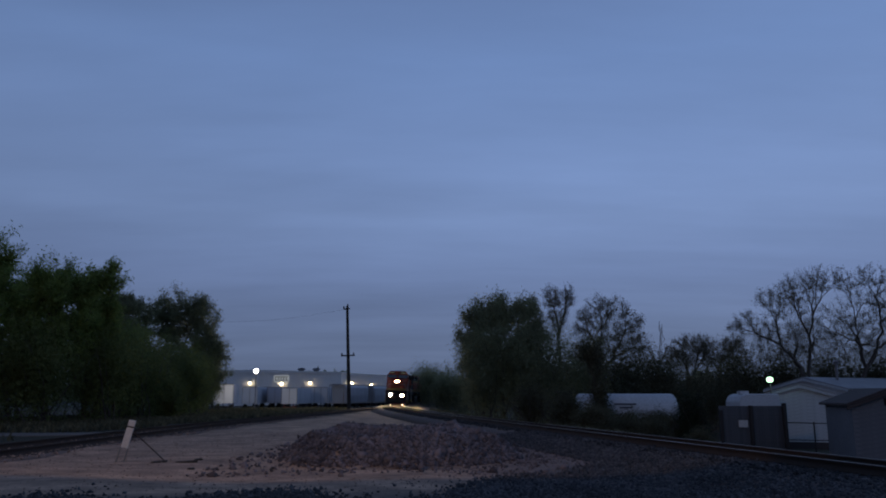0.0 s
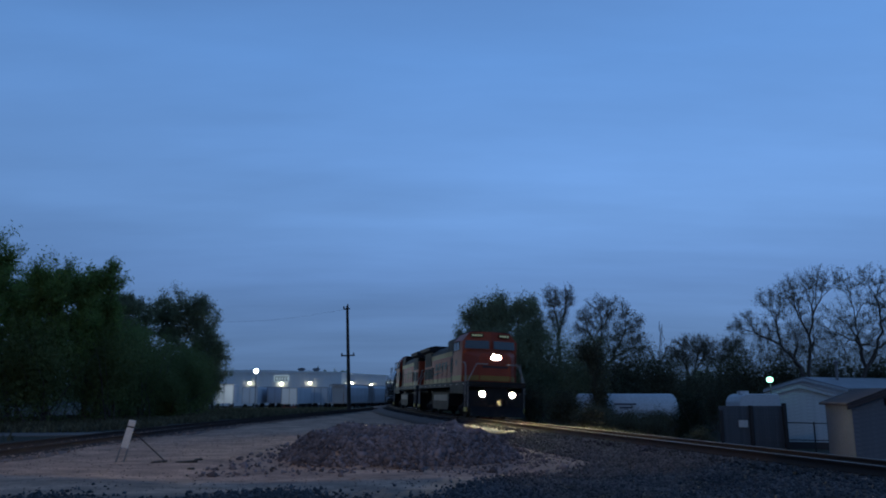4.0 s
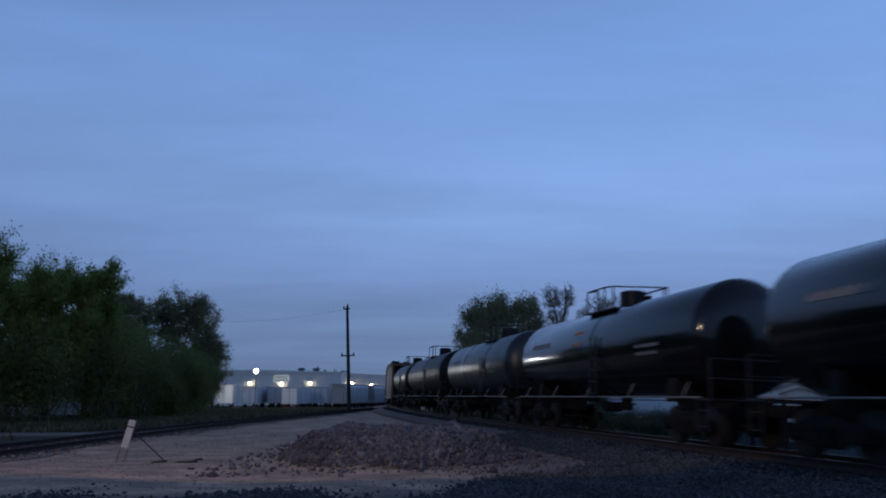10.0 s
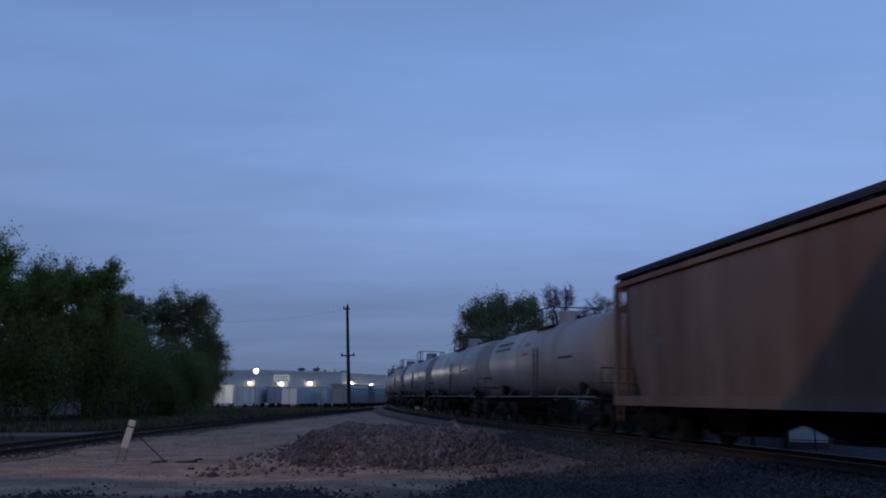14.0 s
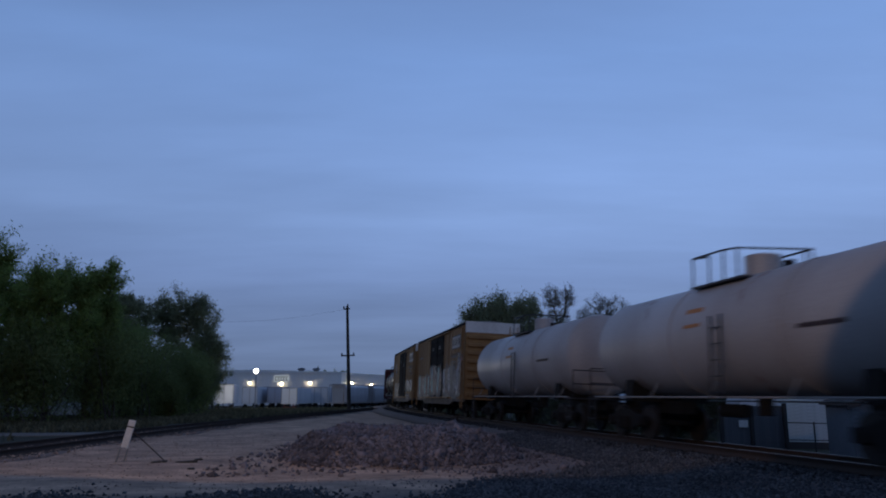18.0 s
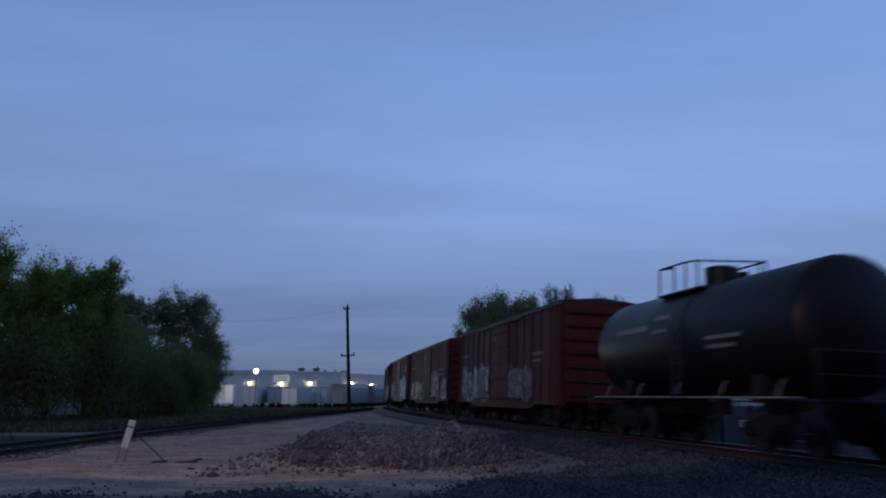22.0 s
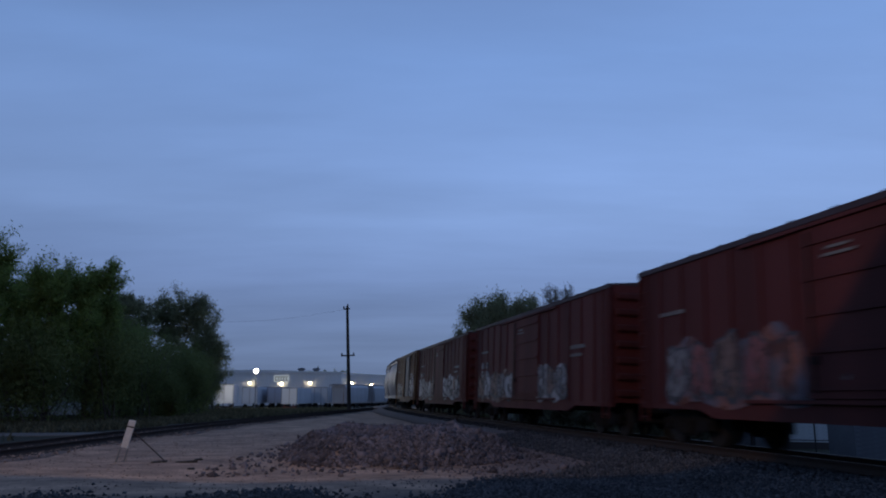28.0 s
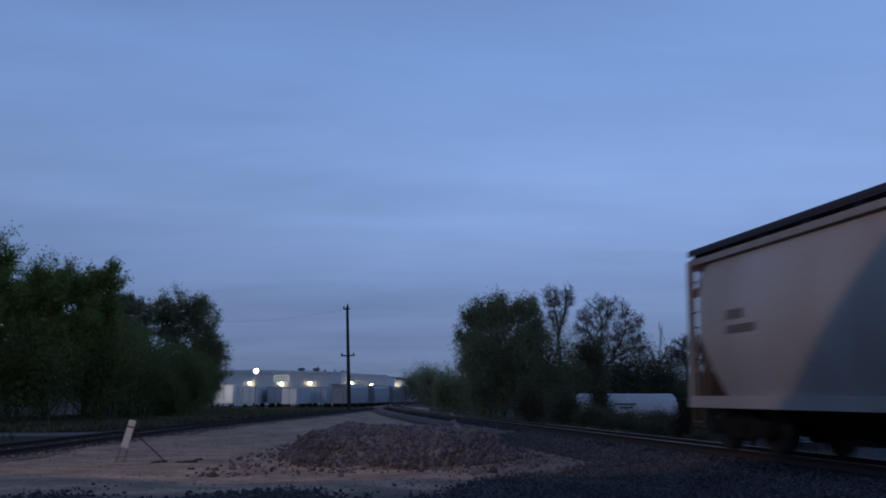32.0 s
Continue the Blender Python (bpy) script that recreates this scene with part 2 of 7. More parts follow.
def spray(name, col, col2, holes=0.42):
    """Sprayed paint: two colours in broad patches, worn through in places."""
    m = surf(name, col, col2, 0.6, 0, 1.3, 30, 0.02, False, 1.0)
    n, l = m.node_tree.nodes, m.node_tree.links
    b, out = n["Principled BSDF"], n["Material Output"]
    co, nz, mr = n.new("ShaderNodeTexCoord"), n.new("ShaderNodeTexNoise"), n.new("ShaderNodeMapRange")
    nz.inputs["Scale"].default_value, nz.inputs["Detail"].default_value = 2.6, 5
    l.new(co.outputs["Object"], nz.inputs["Vector"])
    l.new(nz.outputs[0], mr.inputs[0])
    mr.inputs[1].default_value, mr.inputs[2].default_value, mr.inputs[3].default_value, mr.inputs[4].default_value = holes - 0.06, holes + 0.10, 0.25, 0.95
    l.new(mr.outputs[0], b.inputs["Alpha"])
    return m


PAINTS = {
    "teal": spray("teal_spray_paint", (0.11, 0.33, 0.34), (0.10, 0.20, 0.28), 0.38),
    "murk": spray("dull_grey_spray_paint", (0.095, 0.085, 0.08), (0.055, 0.05, 0.055), 0.34),
    "pale": spray("pale_spray_paint", (0.25, 0.25, 0.28), (0.15, 0.145, 0.16), 0.47),
    "tan": spray("dull_tan_spray_paint", (0.20, 0.135, 0.12), (0.13, 0.07, 0.06), 0.46),
    "sky": spray("pale_blue_spray_paint", (0.22, 0.28, 0.36), (0.15, 0.17, 0.22), 0.44),
    "white": spray("white_spray_paint", (0.40, 0.40, 0.42), (0.26, 0.26, 0.29), 0.42),
    "dark": spray("dark_spray_paint", (0.03, 0.035, 0.055), (0.05, 0.05, 0.06), 0.40),
    "blue": spray("blue_spray_paint", (0.035, 0.13, 0.36), (0.05, 0.30, 0.33), 0.30),
    "green": spray("green_spray_paint", (0.045, 0.20, 0.15), (0.20, 0.24, 0.05), 0.38),
    "orange": spray("orange_spray_paint", (0.26, 0.075, 0.035), (0.07, 0.11, 0.17), 0.42),
    "pink": spray("pink_spray_paint", (0.25, 0.085, 0.085), (0.17, 0.06, 0.07), 0.44),
}


# ---------------------------------------------------------------- mesh helpers
def box(bm, x0, x1, y0, y1, z0, z1):
    v = [bm.verts.new((x, y, z)) for x in (x0, x1) for y in (y0, y1) for z in (z0, z1)]
    for f in ((0, 1, 3, 2), (4, 6, 7, 5), (0, 4, 5, 1), (2, 3, 7, 6), (0, 2, 6, 4), (1, 5, 7, 3)):
        bm.faces.new([v[i] for i in f])


def tube(bm, a, b, r, n=8, r2=None):
    a, b = Vector(a), Vector(b)
    d = (b - a).normalized()
    e = d.orthogonal().normalized()
    g = d.cross(e)
    r2 = r if r2 is None else r2
    ra = [bm.verts.new(a + r * (math.cos(2 * math.pi * i / n) * e + math.sin(2 * math.pi * i / n) * g)) for i in range(n)]
    rb = [bm.verts.new(b + r2 * (math.cos(2 * math.pi * i / n) * e + math.sin(2 * math.pi * i / n) * g)) for i in range(n)]
    for i in range(n):
        bm.faces.new((ra[i], ra[(i + 1) % n], rb[(i + 1) % n], rb[i]))
    bm.faces.new(ra[::-1])
    bm.faces.new(rb)


def prism(bm, pts, axis, a, b):
    """A polygon pushed along x (pts are y, z), y (pts are x, z) or z (pts are x, y) from a to b."""
    def at(p, d):
        return {"x": (d, p[0], p[1]), "y": (p[0], d, p[1]), "z": (p[0], p[1], d)}[axis]
    va = [bm.verts.new(at(p, a)) for p in pts]
    vb = [bm.verts.new(at(p, b)) for p in pts]
    k = len(pts)
    for i in range(k):
        bm.faces.new((va[i], va[(i + 1) % k], vb[(i + 1) % k], vb[i]))
    bm.faces.new(va[::-1])
    bm.faces.new(vb)


def lathe(bm, prof, axis="x", n=28, centre=(0, 0, 0)):
    """Spin a profile of (distance along the axis, radius)."""
    rings = []
    for d, r in prof:
        ring = []
        for i in range(n):
            c, s = r * math.cos(2 * math.pi * i / n), r * math.sin(2 * math.pi * i / n)
            p = {"x": (d, c, s), "y": (c, d, s), "z": (c, s, d)}[axis]
            ring.append(bm.verts.new(Vector(p) + Vector(centre)))
        rings.append(ring)
    for a, b in zip(rings, rings[1:]):
        for i in range(n):
            bm.faces.new((a[i], a[(i + 1) % n], b[(i + 1) % n], b[i]))
    bm.faces.new(rings[0][::-1])
    bm.faces.new(rings[-1])


def mesh_of(name, bm, mat, smooth=False, bevel=0.0):
    if bevel:
        bmesh.ops.bevel(bm, geom=list(bm.edges), offset=bevel, segments=1, affect="EDGES", clamp_overlap=True)
    bmesh.ops.recalc_face_normals(bm, faces=list(bm.faces))
    me = bpy.data.meshes.new(name)
    bm.to_mesh(me)
    bm.free()
    me.materials.append(mat)
    if smooth:
        me.polygons.foreach_set("use_smooth", [True] * len(me.polygons))
        me.set_sharp_from_angle(angle=radians(40))
    return me


def put(name, me, parent=None, m=None, label=""):
    ob = new(name, me)
    ob.parent = parent
    if m is not None:
        ob.matrix_basis = m
    return tagged(ob, label)


def part(name, bm, mat, parent, label="", smooth=False, bevel=0.0, m=None):
    return put(name, mesh_of(name, bm, mat, smooth, bevel), parent, m, label)


def bm_new():
    return bmesh.new()


def fast_mesh(name, verts, faces, mat, smooth=False):
    """A mesh out of numpy arrays: verts (n, 3), faces (k, 3 or 4)."""
    me = bpy.data.meshes.new(name)
    k, w = faces.shape
    me.vertices.add(len(verts))
    me.vertices.foreach_set("co", np.ascontiguousarray(verts, dtype=np.float32).ravel())
    me.loops.add(k * w)
    me.loops.foreach_set("vertex_index", np.ascontiguousarray(faces, dtype=np.int32).ravel())
    me.polygons.add(k)
    me.polygons.foreach_set("loop_start", np.arange(0, k * w, w, dtype=np.int32))
    me.update(calc_edges=True)
    me.materials.append(mat)
    if smooth:
        me.polygons.foreach_set("use_smooth", [True] * k)
    return me


def thing(name, label, category, group="", m=None):
    return tagged(put(name, None, None, m), label, category, group)


# ---------------------------------------------------------------- the line of the track
K1, K2, TH0 = 6.8e-05, 1.99e-05, -0.2109
TS = np.arange(-600.0, 800.0, 0.5)
_sp = np.maximum(TS, 0)
TTH = np.minimum(TH0 + K1 * _sp + K2 * _sp ** 2, 0.32)
_i0 = int(600 / 0.5)
TX = np.concatenate([[0], np.cumsum(0.25 * (np.sin(TTH[1:]) + np.sin(TTH[:-1])))])
TY = np.concatenate([[0], np.cumsum(0.25 * (np.cos(TTH[1:]) + np.cos(TTH[:-1])))])
TX += 7.291 - TX[_i0]
TY += 18.0 - TY[_i0]


def on_track(s, off=0.0, h=0.0):
    """The place s metres along the main track (growing with distance), off metres to its far side, h above the rail heads."""
    th = float(np.interp(s, TS, TTH))
    c = radians(CANT)
    o = off * math.cos(c) - h * math.sin(c)
    return Vector((float(np.interp(s, TS, TX)) + o * math.cos(th), float(np.interp(s, TS, TY)) - o * math.sin(th), RAIL + h * math.cos(c) + off * math.sin(c)))


def beside_track(x, y):
    """How far a place of the plan lies to the far side of the track's near straight."""
    return (x - 7.291) * math.cos(TH0) - (y - 18.0) * math.sin(TH0)


def siding(y):
    """The plan of the siding: x for y."""
    q = np.array([[-40, -12.9], [10, -12.6], [20, -12.3], [29, -12.3], [36, -12.3], [44, -11.85], [54, -11.1], [66, -10.1], [80, -8.9], [96, -7.6]])
    return float(np.interp(y, q[:, 0], q[:, 1]))


def heap_rise(x, y):
    """The heap of rock: steep sides, a broad uneven top; 0 at its foot, about 1 on top."""
    r = (np.abs((x + 1.25) / 3.2) ** 2.4 + np.abs((y - 21.2) / 4.0) ** 2.4) ** (1 / 2.4) + 0.05 * np.sin(x * 2.7 + 1.1 * np.sin(y * 1.9))
    k = np.clip((1 - r) * 1.9, 0, 1)
    return k * (2 - k) * (0.9 + 0.07 * np.sin(x * 1.9 + 0.6) * np.cos(y * 1.1) + 0.05 * np.sin(x * 4.3 + y * 2.0))


def ground_z(x, y):
    """The lie of the land: level, falling away beyond the track, with the heap of rock."""
    near = np.interp(y, TY, TX)
    d = (x - near) * 0.98
    z = -1.5 * np.clip((d - 3.0) / 5.0, 0, 1) ** 1.2
    z = z + 0.04 * np.sin(x * 0.9 + 1.3 * np.sin(y * 0.35)) * np.sin(y * 0.7) * np.clip((np.abs(d) - 3) / 2, 0, 1)
    z = z + 0.74 * heap_rise(x, y)
    z = z - 0.9 * np.clip((y - 88) / 32, 0, 1) * np.clip((-3.5 - d) / 7, 0, 1) * (y < 600)
    return z

# ---------------------------------------------------------------- ground
def ground_material():
    m = surf("dusty_ground", (0.52, 0.335, 0.225), (0.33, 0.215, 0.155), 0.95, 0, 0.35, 14, 0.6)
    n, l = m.node_tree.nodes, m.node_tree.links
    b = n["Principled BSDF"]
    soil = b.inputs["Base Color"].links[0].from_socket
    co, sep = n.new("ShaderNodeTexCoord"), n.new("ShaderNodeSeparateXYZ")
    l.new(co.outputs["Object"], sep.inputs[0])
    nz = n.new("ShaderNodeTexNoise")
    nz.inputs["Scale"].default_value, nz.inputs["Detail"].default_value = 0.5, 6
    l.new(co.outputs["Object"], nz.inputs["Vector"])

    def math_node(op, a, b_):
        q = n.new("ShaderNodeMath")
        q.operation = op
        for i, v in enumerate((a, b_)):
            if isinstance(v, (int, float)):
                q.inputs[i].default_value = v
            else:
                l.new(v, q.inputs[i])
        return q.outputs[0]

    # grey crushed stone on the near drive and along the tracks
    # its dark grey also paints the shade outside the warm lamp's beam
    edge = math_node("ADD", math_node("MULTIPLY", nz.outputs[0], 2.2), 11.9)
    slope = math_node("ADD", math_node("MULTIPLY", math_node("MAXIMUM", sep.outputs["X"], 0.0), 1.6), math_node("MULTIPLY", math_node("MINIMUM", sep.outputs["X"], 0.0), 0.13))
    near = math_node("SUBTRACT", edge, math_node("SUBTRACT", sep.outputs["Y"], slope))
    # broad streaks of litter and damp in the soil, browner towards the track
    mp = n.new("ShaderNodeMapping")
    mp.inputs["Scale"].default_value = (0.75, 1.25, 1)
    l.new(co.outputs["Object"], mp.inputs[0])
    nz3, r3, m3 = n.new("ShaderNodeTexNoise"), n.new("ShaderNodeMapRange"), n.new("ShaderNodeMixRGB")
    nz3.inputs["Scale"].default_value, nz3.inputs["Detail"].default_value, nz3.inputs["Roughness"].default_value = 0.9, 9, 0.72
    l.new(mp.outputs[0], nz3.inputs["Vector"])
    l.new(nz3.outputs[0], r3.inputs[0])
    r3.inputs[1].default_value, r3.inputs[2].default_value, r3.inputs[3].default_value, r3.inputs[4].default_value = 0.34, 0.64, 0.42, 1.22
    m3.blend_type, m3.inputs[0].default_value = "MULTIPLY", 1.0
    l.new(soil, m3.inputs[1])
    l.new(r3.outputs[0], m3.inputs[2])
    r4, m4 = n.new("ShaderNodeMapRange"), n.new("ShaderNodeMixRGB")
    r4.inputs[1].default_value, r4.inputs[2].default_value, r4.inputs[4].default_value = -0.5, 2.0, 0.8
    l.new(sep.outputs["X"], r4.inputs[0])
    l.new(r4.outputs[0], m4.inputs[0])
    l.new(m3.outputs[0], m4.inputs[1])
    m4.inputs[2].default_value = (0.16, 0.118, 0.108, 1)
    soil = m4.outputs[0]
    r = n.new("ShaderNodeMapRange")
    r.inputs[1].default_value, r.inputs[2].default_value = -0.6, 0.6
    l.new(near, r.inputs[0])
    mx = n.new("ShaderNodeMixRGB")
    mx.inputs[2].default_value = (0.055, 0.055, 0.06, 1)
    l.new(r.outputs[0], mx.inputs[0])
    l.new(soil, mx.inputs[1])
    # grass and scrub towards the woods and on the low side
    nz2 = n.new("ShaderNodeTexNoise")
    nz2.inputs["Scale"].default_value, nz2.inputs["Detail"].default_value = 0.25, 5
    l.new(co.outputs["Object"], nz2.inputs["Vector"])
    west = math_node("SUBTRACT", math_node("MULTIPLY", nz2.outputs[0], 6.0), math_node("ADD", sep.outputs["X"], math_node("MULTIPLY", sep.outputs["Y"], -0.10)))
    r2 = n.new("ShaderNodeMapRange")
    r2.inputs[1].default_value, r2.inputs[2].default_value = 17.0, 18.6
    l.new(west, r2.inputs[0])
    low = n.new("ShaderNodeMapRange")
    low.inputs[1].default_value, low.inputs[2].default_value, low.inputs[3].default_value, low.inputs[4].default_value = -0.9, -0.3, 1, 0
    l.new(sep.outputs["Z"], low.inputs[0])
    gm = n.new("ShaderNodeMixRGB")
    gm.inputs[2].default_value = (0.026, 0.028, 0.014, 1)
    l.new(math_node("MAXIMUM", r2.outputs[0], low.outputs[0]), gm.inputs[0])
    l.new(mx.outputs[0], gm.inputs[1])
    l.new(gm.outputs[0], b.inputs["Base Color"])
    return m


M_GROUND = ground_material()
gx = np.concatenate([[-2500, -900, -400, -200, -120, -80], np.arange(-60, -12, 2.0), np.arange(-12, 16, 0.25), np.arange(16, 60, 2.0), [80, 120, 200, 400, 900, 2500]])
gy = np.concatenate([[-600, -200, -80, -40, -20, -5], np.arange(0, 34, 0.25), np.arange(34, 150, 2.0), [160, 200, 260, 360, 600, 1200, 4500]])
GX, GY = np.meshgrid(gx, gy)
gv = np.stack([GX, GY, ground_z(GX, GY)], -1).reshape(-1, 3)
w_ = len(gx)
gi = (np.arange(len(gy) - 1)[:, None] * w_ + np.arange(w_ - 1)[None, :]).ravel()
ground = put("ground", fast_mesh("ground", gv, np.stack([gi, gi + 1, gi + w_ + 1, gi + w_], -1), M_GROUND, True))
tagged(ground, "bare dusty earth and crushed stone beside the railway", "ground", kind="structure")

# ---------------------------------------------------------------- ballast, ties and rails
M_BALLAST = surf("ballast_bed", (0.105, 0.086, 0.082), (0.15, 0.12, 0.113), 0.95, 0, 1.0, 18, 0.9)


def strip(name, profile, places, mat):
    """Push a profile of (off, h) along places, a function list giving the point for off and h."""
    verts, k = [], len(profile)
    for at in places:
        verts += [tuple(at(o, h)) for o, h in profile]
    rows = len(places)
    faces = []
    for i in range(rows - 1):
        for j in range(k):
            a, b = i * k + j, i * k + (j + 1) % k
            faces.append((a, b, b + k, a + k))
    return fast_mesh(name, np.array(verts), np.array(faces), mat)


main_s = [float(s) for s in np.arange(-60, 175, 1.0)]
main_at = [(lambda o, h, s=s: on_track(s, o, h)) for s in main_s]


def siding_at(y):
    x, dx = siding(y), (siding(y + 1.5) - siding(y - 1.5)) / 3.0
    k = 1 / math.hypot(dx, 1)
    return lambda o, h: Vector((x + o * k, y - o * dx * k, 0.20 + h))


side_at = [siding_at(float(y)) for y in np.arange(-30, 96, 1.5)]
BED = [(-3.3, -0.50), (-1.75, -0.215), (1.75, -0.215), (3.3, -0.62)]
SIDE_BED = [(-1.9, -0.26), (-1.3, -0.175), (1.3, -0.175), (1.9, -0.26)]
RAIL_PROFILE = [(-0.075, -0.18), (0.075, -0.18), (0.075, -0.165), (0.012, -0.14), (0.012, -0.045), (0.037, -0.035), (0.037, -0.004),
                (0.030, 0.0), (-0.030, 0.0), (-0.037, -0.004), (-0.037, -0.035), (-0.012, -0.045), (-0.012, -0.14), (-0.075, -0.165)]
HEAD_PROFILE = [(-0.030, 0.0), (0.030, 0.0), (0.028, 0.004), (-0.028, 0.004)]
bm = bm_new()
box(bm, -1.3, 1.3, -0.115, 0.115, -0.18, 0)
ME_TIE = mesh_of("tie", bm, M_TIE, False, 0.012)


def railway(name, label, places, bed, ties, head):
    """A track: bed of stone, rails with worn heads, ties under them."""
    root = tagged(put(name, None), label, "railway track", kind="structure")
    put("ballast_bed", strip("ballast_bed", bed, places, M_BALLAST), root)
    for o in (-0.755, 0.755):
        r = put("rail", strip("rail", [(o + a, h) for a, h in RAIL_PROFILE], places, M_WEB), root)
        put("rail_head", strip("rail_head", [(o + a, h) for a, h in HEAD_PROFILE], places, head), r, label="polished steel running surface" if head == M_RAIL else "rusty running surface")
    for m in ties:
        put("tie", ME_TIE, root, m)
    return root


tie_rng = random.Random(4)
main_ties = []
for i in range(270):
    s = -22 + i * 0.53
    p = on_track(s, 0, -0.185)
    th = float(np.interp(s, TS, TTH))
    main_ties.append(Matrix.Translation(p) @ pose(0, 0, 0, 0, 0, -math.degrees(th) + tie_rng.uniform(-1.5, 1.5)) @ pose(0, 0, 0, 0, -CANT, 0))
railway("main_track", "main line of steel rails on wooden ties in grey ballast", main_at, BED, main_ties, M_RAIL)
side_ties = []
for i in range(110):
    y = 14 + i * 0.55
    p = siding_at(y)(0, -0.155)
    dx = (siding(y + 1.5) - siding(y - 1.5)) / 3.0
    side_ties.append(Matrix.Translation(p) @ pose(0, 0, 0, 0, 0, -math.degrees(math.atan(dx)) + tie_rng.uniform(-2, 2)))
M_BALLAST = surf("siding_earth_bed", (0.20, 0.15, 0.125), (0.13, 0.105, 0.092), 0.95, 0, 1.0, 18, 0.9)
railway("siding_track", "rusty siding of steel rails on weathered ties", side_at, SIDE_BED, side_ties, M_WEB)

# ---------------------------------------------------------------- loose stone
OCTA = np.array([[1, 0, 0], [-1, 0, 0], [0, 1, 0], [0, -1, 0], [0, 0, 1], [0, 0, -1]], dtype=float)
OCTA_F = np.array([[0, 2, 4], [2, 1, 4], [1, 3, 4], [3, 0, 4], [2, 0, 5], [1, 2, 5], [3, 1, 5], [0, 3, 5]])


def stones(name, xy, z, size, mat, label, seed):
    rng = np.random.default_rng(seed)
    k = len(xy)
    v = (OCTA[None] * rng.uniform(0.75, 1.25, (k, 6, 1)) + rng.uniform(-0.38, 0.38, (k, 6, 3))) * rng.uniform(0.75, 1.35, (k, 1, 3))
    q = rng.normal(size=(k, 4))
    q /= np.linalg.norm(q, axis=1)[:, None]
    a, b, c, d = q.T
    rot = np.stack([np.stack([1 - 2 * (c * c + d * d), 2 * (b * c - a * d), 2 * (b * d + a * c)], -1),
                    np.stack([2 * (b * c + a * d), 1 - 2 * (b * b + d * d), 2 * (c * d - a * b)], -1),
                    np.stack([2 * (b * d - a * c), 2 * (c * d + a * b), 1 - 2 * (b * b + c * c)], -1)], 1)
    v = np.einsum("kij,knj->kni", rot, v) * size[:, None, None]
    v[..., 0] += xy[:, 0, None]
    v[..., 1] += xy[:, 1, None]
    v[..., 2] += (z + size * 0.25)[:, None]
    f = (OCTA_F[None] + 6 * np.arange(k)[:, None, None]).reshape(-1, 3)
    ob = put(name, fast_mesh(name, v.reshape(-1, 3), f, mat))
    return tagged(ob, label, "gravel", kind="stuff")


# grey stone, darkened further where the foreground should look unlit
M_STONE = island("darkened_grey_stone", (0.03, 0.031, 0.035), (0.125, 0.12, 0.124), third=(0.06, 0.059, 0.063))
# ballast near black: the shade by rails and ties is in its colour
M_DARKSTONE = island("shade_dark_ballast_stone", (0.015, 0.015, 0.017), (0.065, 0.06, 0.06), third=(0.032, 0.03, 0.031))
M_HEAP = island("pinkish_broken_rock", (0.062, 0.052, 0.056), (0.23, 0.19, 0.195), third=(0.135, 0.110, 0.114))
M_PEBBLE = island("dusty_pebbles", (0.15, 0.105, 0.085), (0.42, 0.30, 0.24), third=(0.28, 0.195, 0.15))
rs = np.random.default_rng(11)
# near drive and the shoulder of the track
c_ = rs.uniform((-9.5, 9.5), (16, 30), (230000, 2))
near_ = np.interp(c_[:, 1], TY, TX)
d_ = (c_[:, 0] - near_) * 0.98
grey = (c_[:, 1] - 1.6 * np.maximum(c_[:, 0], 0) - 0.13 * np.minimum(c_[:, 0], 0) < 12.9 + 0.7 * np.sin(c_[:, 0] * 1.7) + rs.normal(0, 0.45, len(c_))) & (d_ < -3.2)
shoulder = (d_ < -1.2) & (d_ > -3.4) & (c_[:, 1] < 34)
sel = grey | shoulder
c_, d_ = c_[sel][:42000], d_[sel][:42000]
zz = np.maximum(ground_z(c_[:, 0], c_[:, 1]), np.interp(d_, [-3.3, -1.75], [RAIL - 0.50 + 0.12, RAIL - 0.215 + 0.06]) * (d_ > -3.4) + -9 * (d_ <= -3.4))
stones("crushed_stone", c_, zz, rs.uniform(0.018, 0.045, len(c_)), M_STONE, "grey crushed ballast stone spread over the ground", 1)
# the heap
h_ = rs.uniform((-5.3, 16.0), (2.7, 25.8), (42000, 2))
k_ = heap_rise(h_[:, 0], h_[:, 1])
h_ = h_[(k_ > 0.02) | (rs.uniform(0, 1, len(h_)) < 0.02)][:24000]
e_ = rs.uniform((-6.4, 15.2), (4.2, 27.0), (3200, 2))
q_ = np.sqrt(((e_[:, 0] + 1.25) / 3.2) ** 2 + ((e_[:, 1] - 21.2) / 4.0) ** 2)
h_ = np.concatenate([h_, e_[(q_ > 0.95) & (rs.uniform(0, 1, len(e_)) < np.exp(-(q_ - 0.95) * 9))]])
stones("rock_heap", h_, ground_z(h_[:, 0], h_[:, 1]), rs.gamma(4, 0.0075, len(h_)) + 0.015, M_HEAP, "low heap of pinkish broken rock beside the track", 2)
# sparse pebbles on the bare earth
b_ = rs.uniform((-14, 12), (4, 34), (9000, 2))
stones("pebbles", b_, ground_z(b_[:, 0], b_[:, 1]), rs.uniform(0.006, 0.02, len(b_)), M_PEBBLE, "scattered dusty pebbles on bare earth", 3)
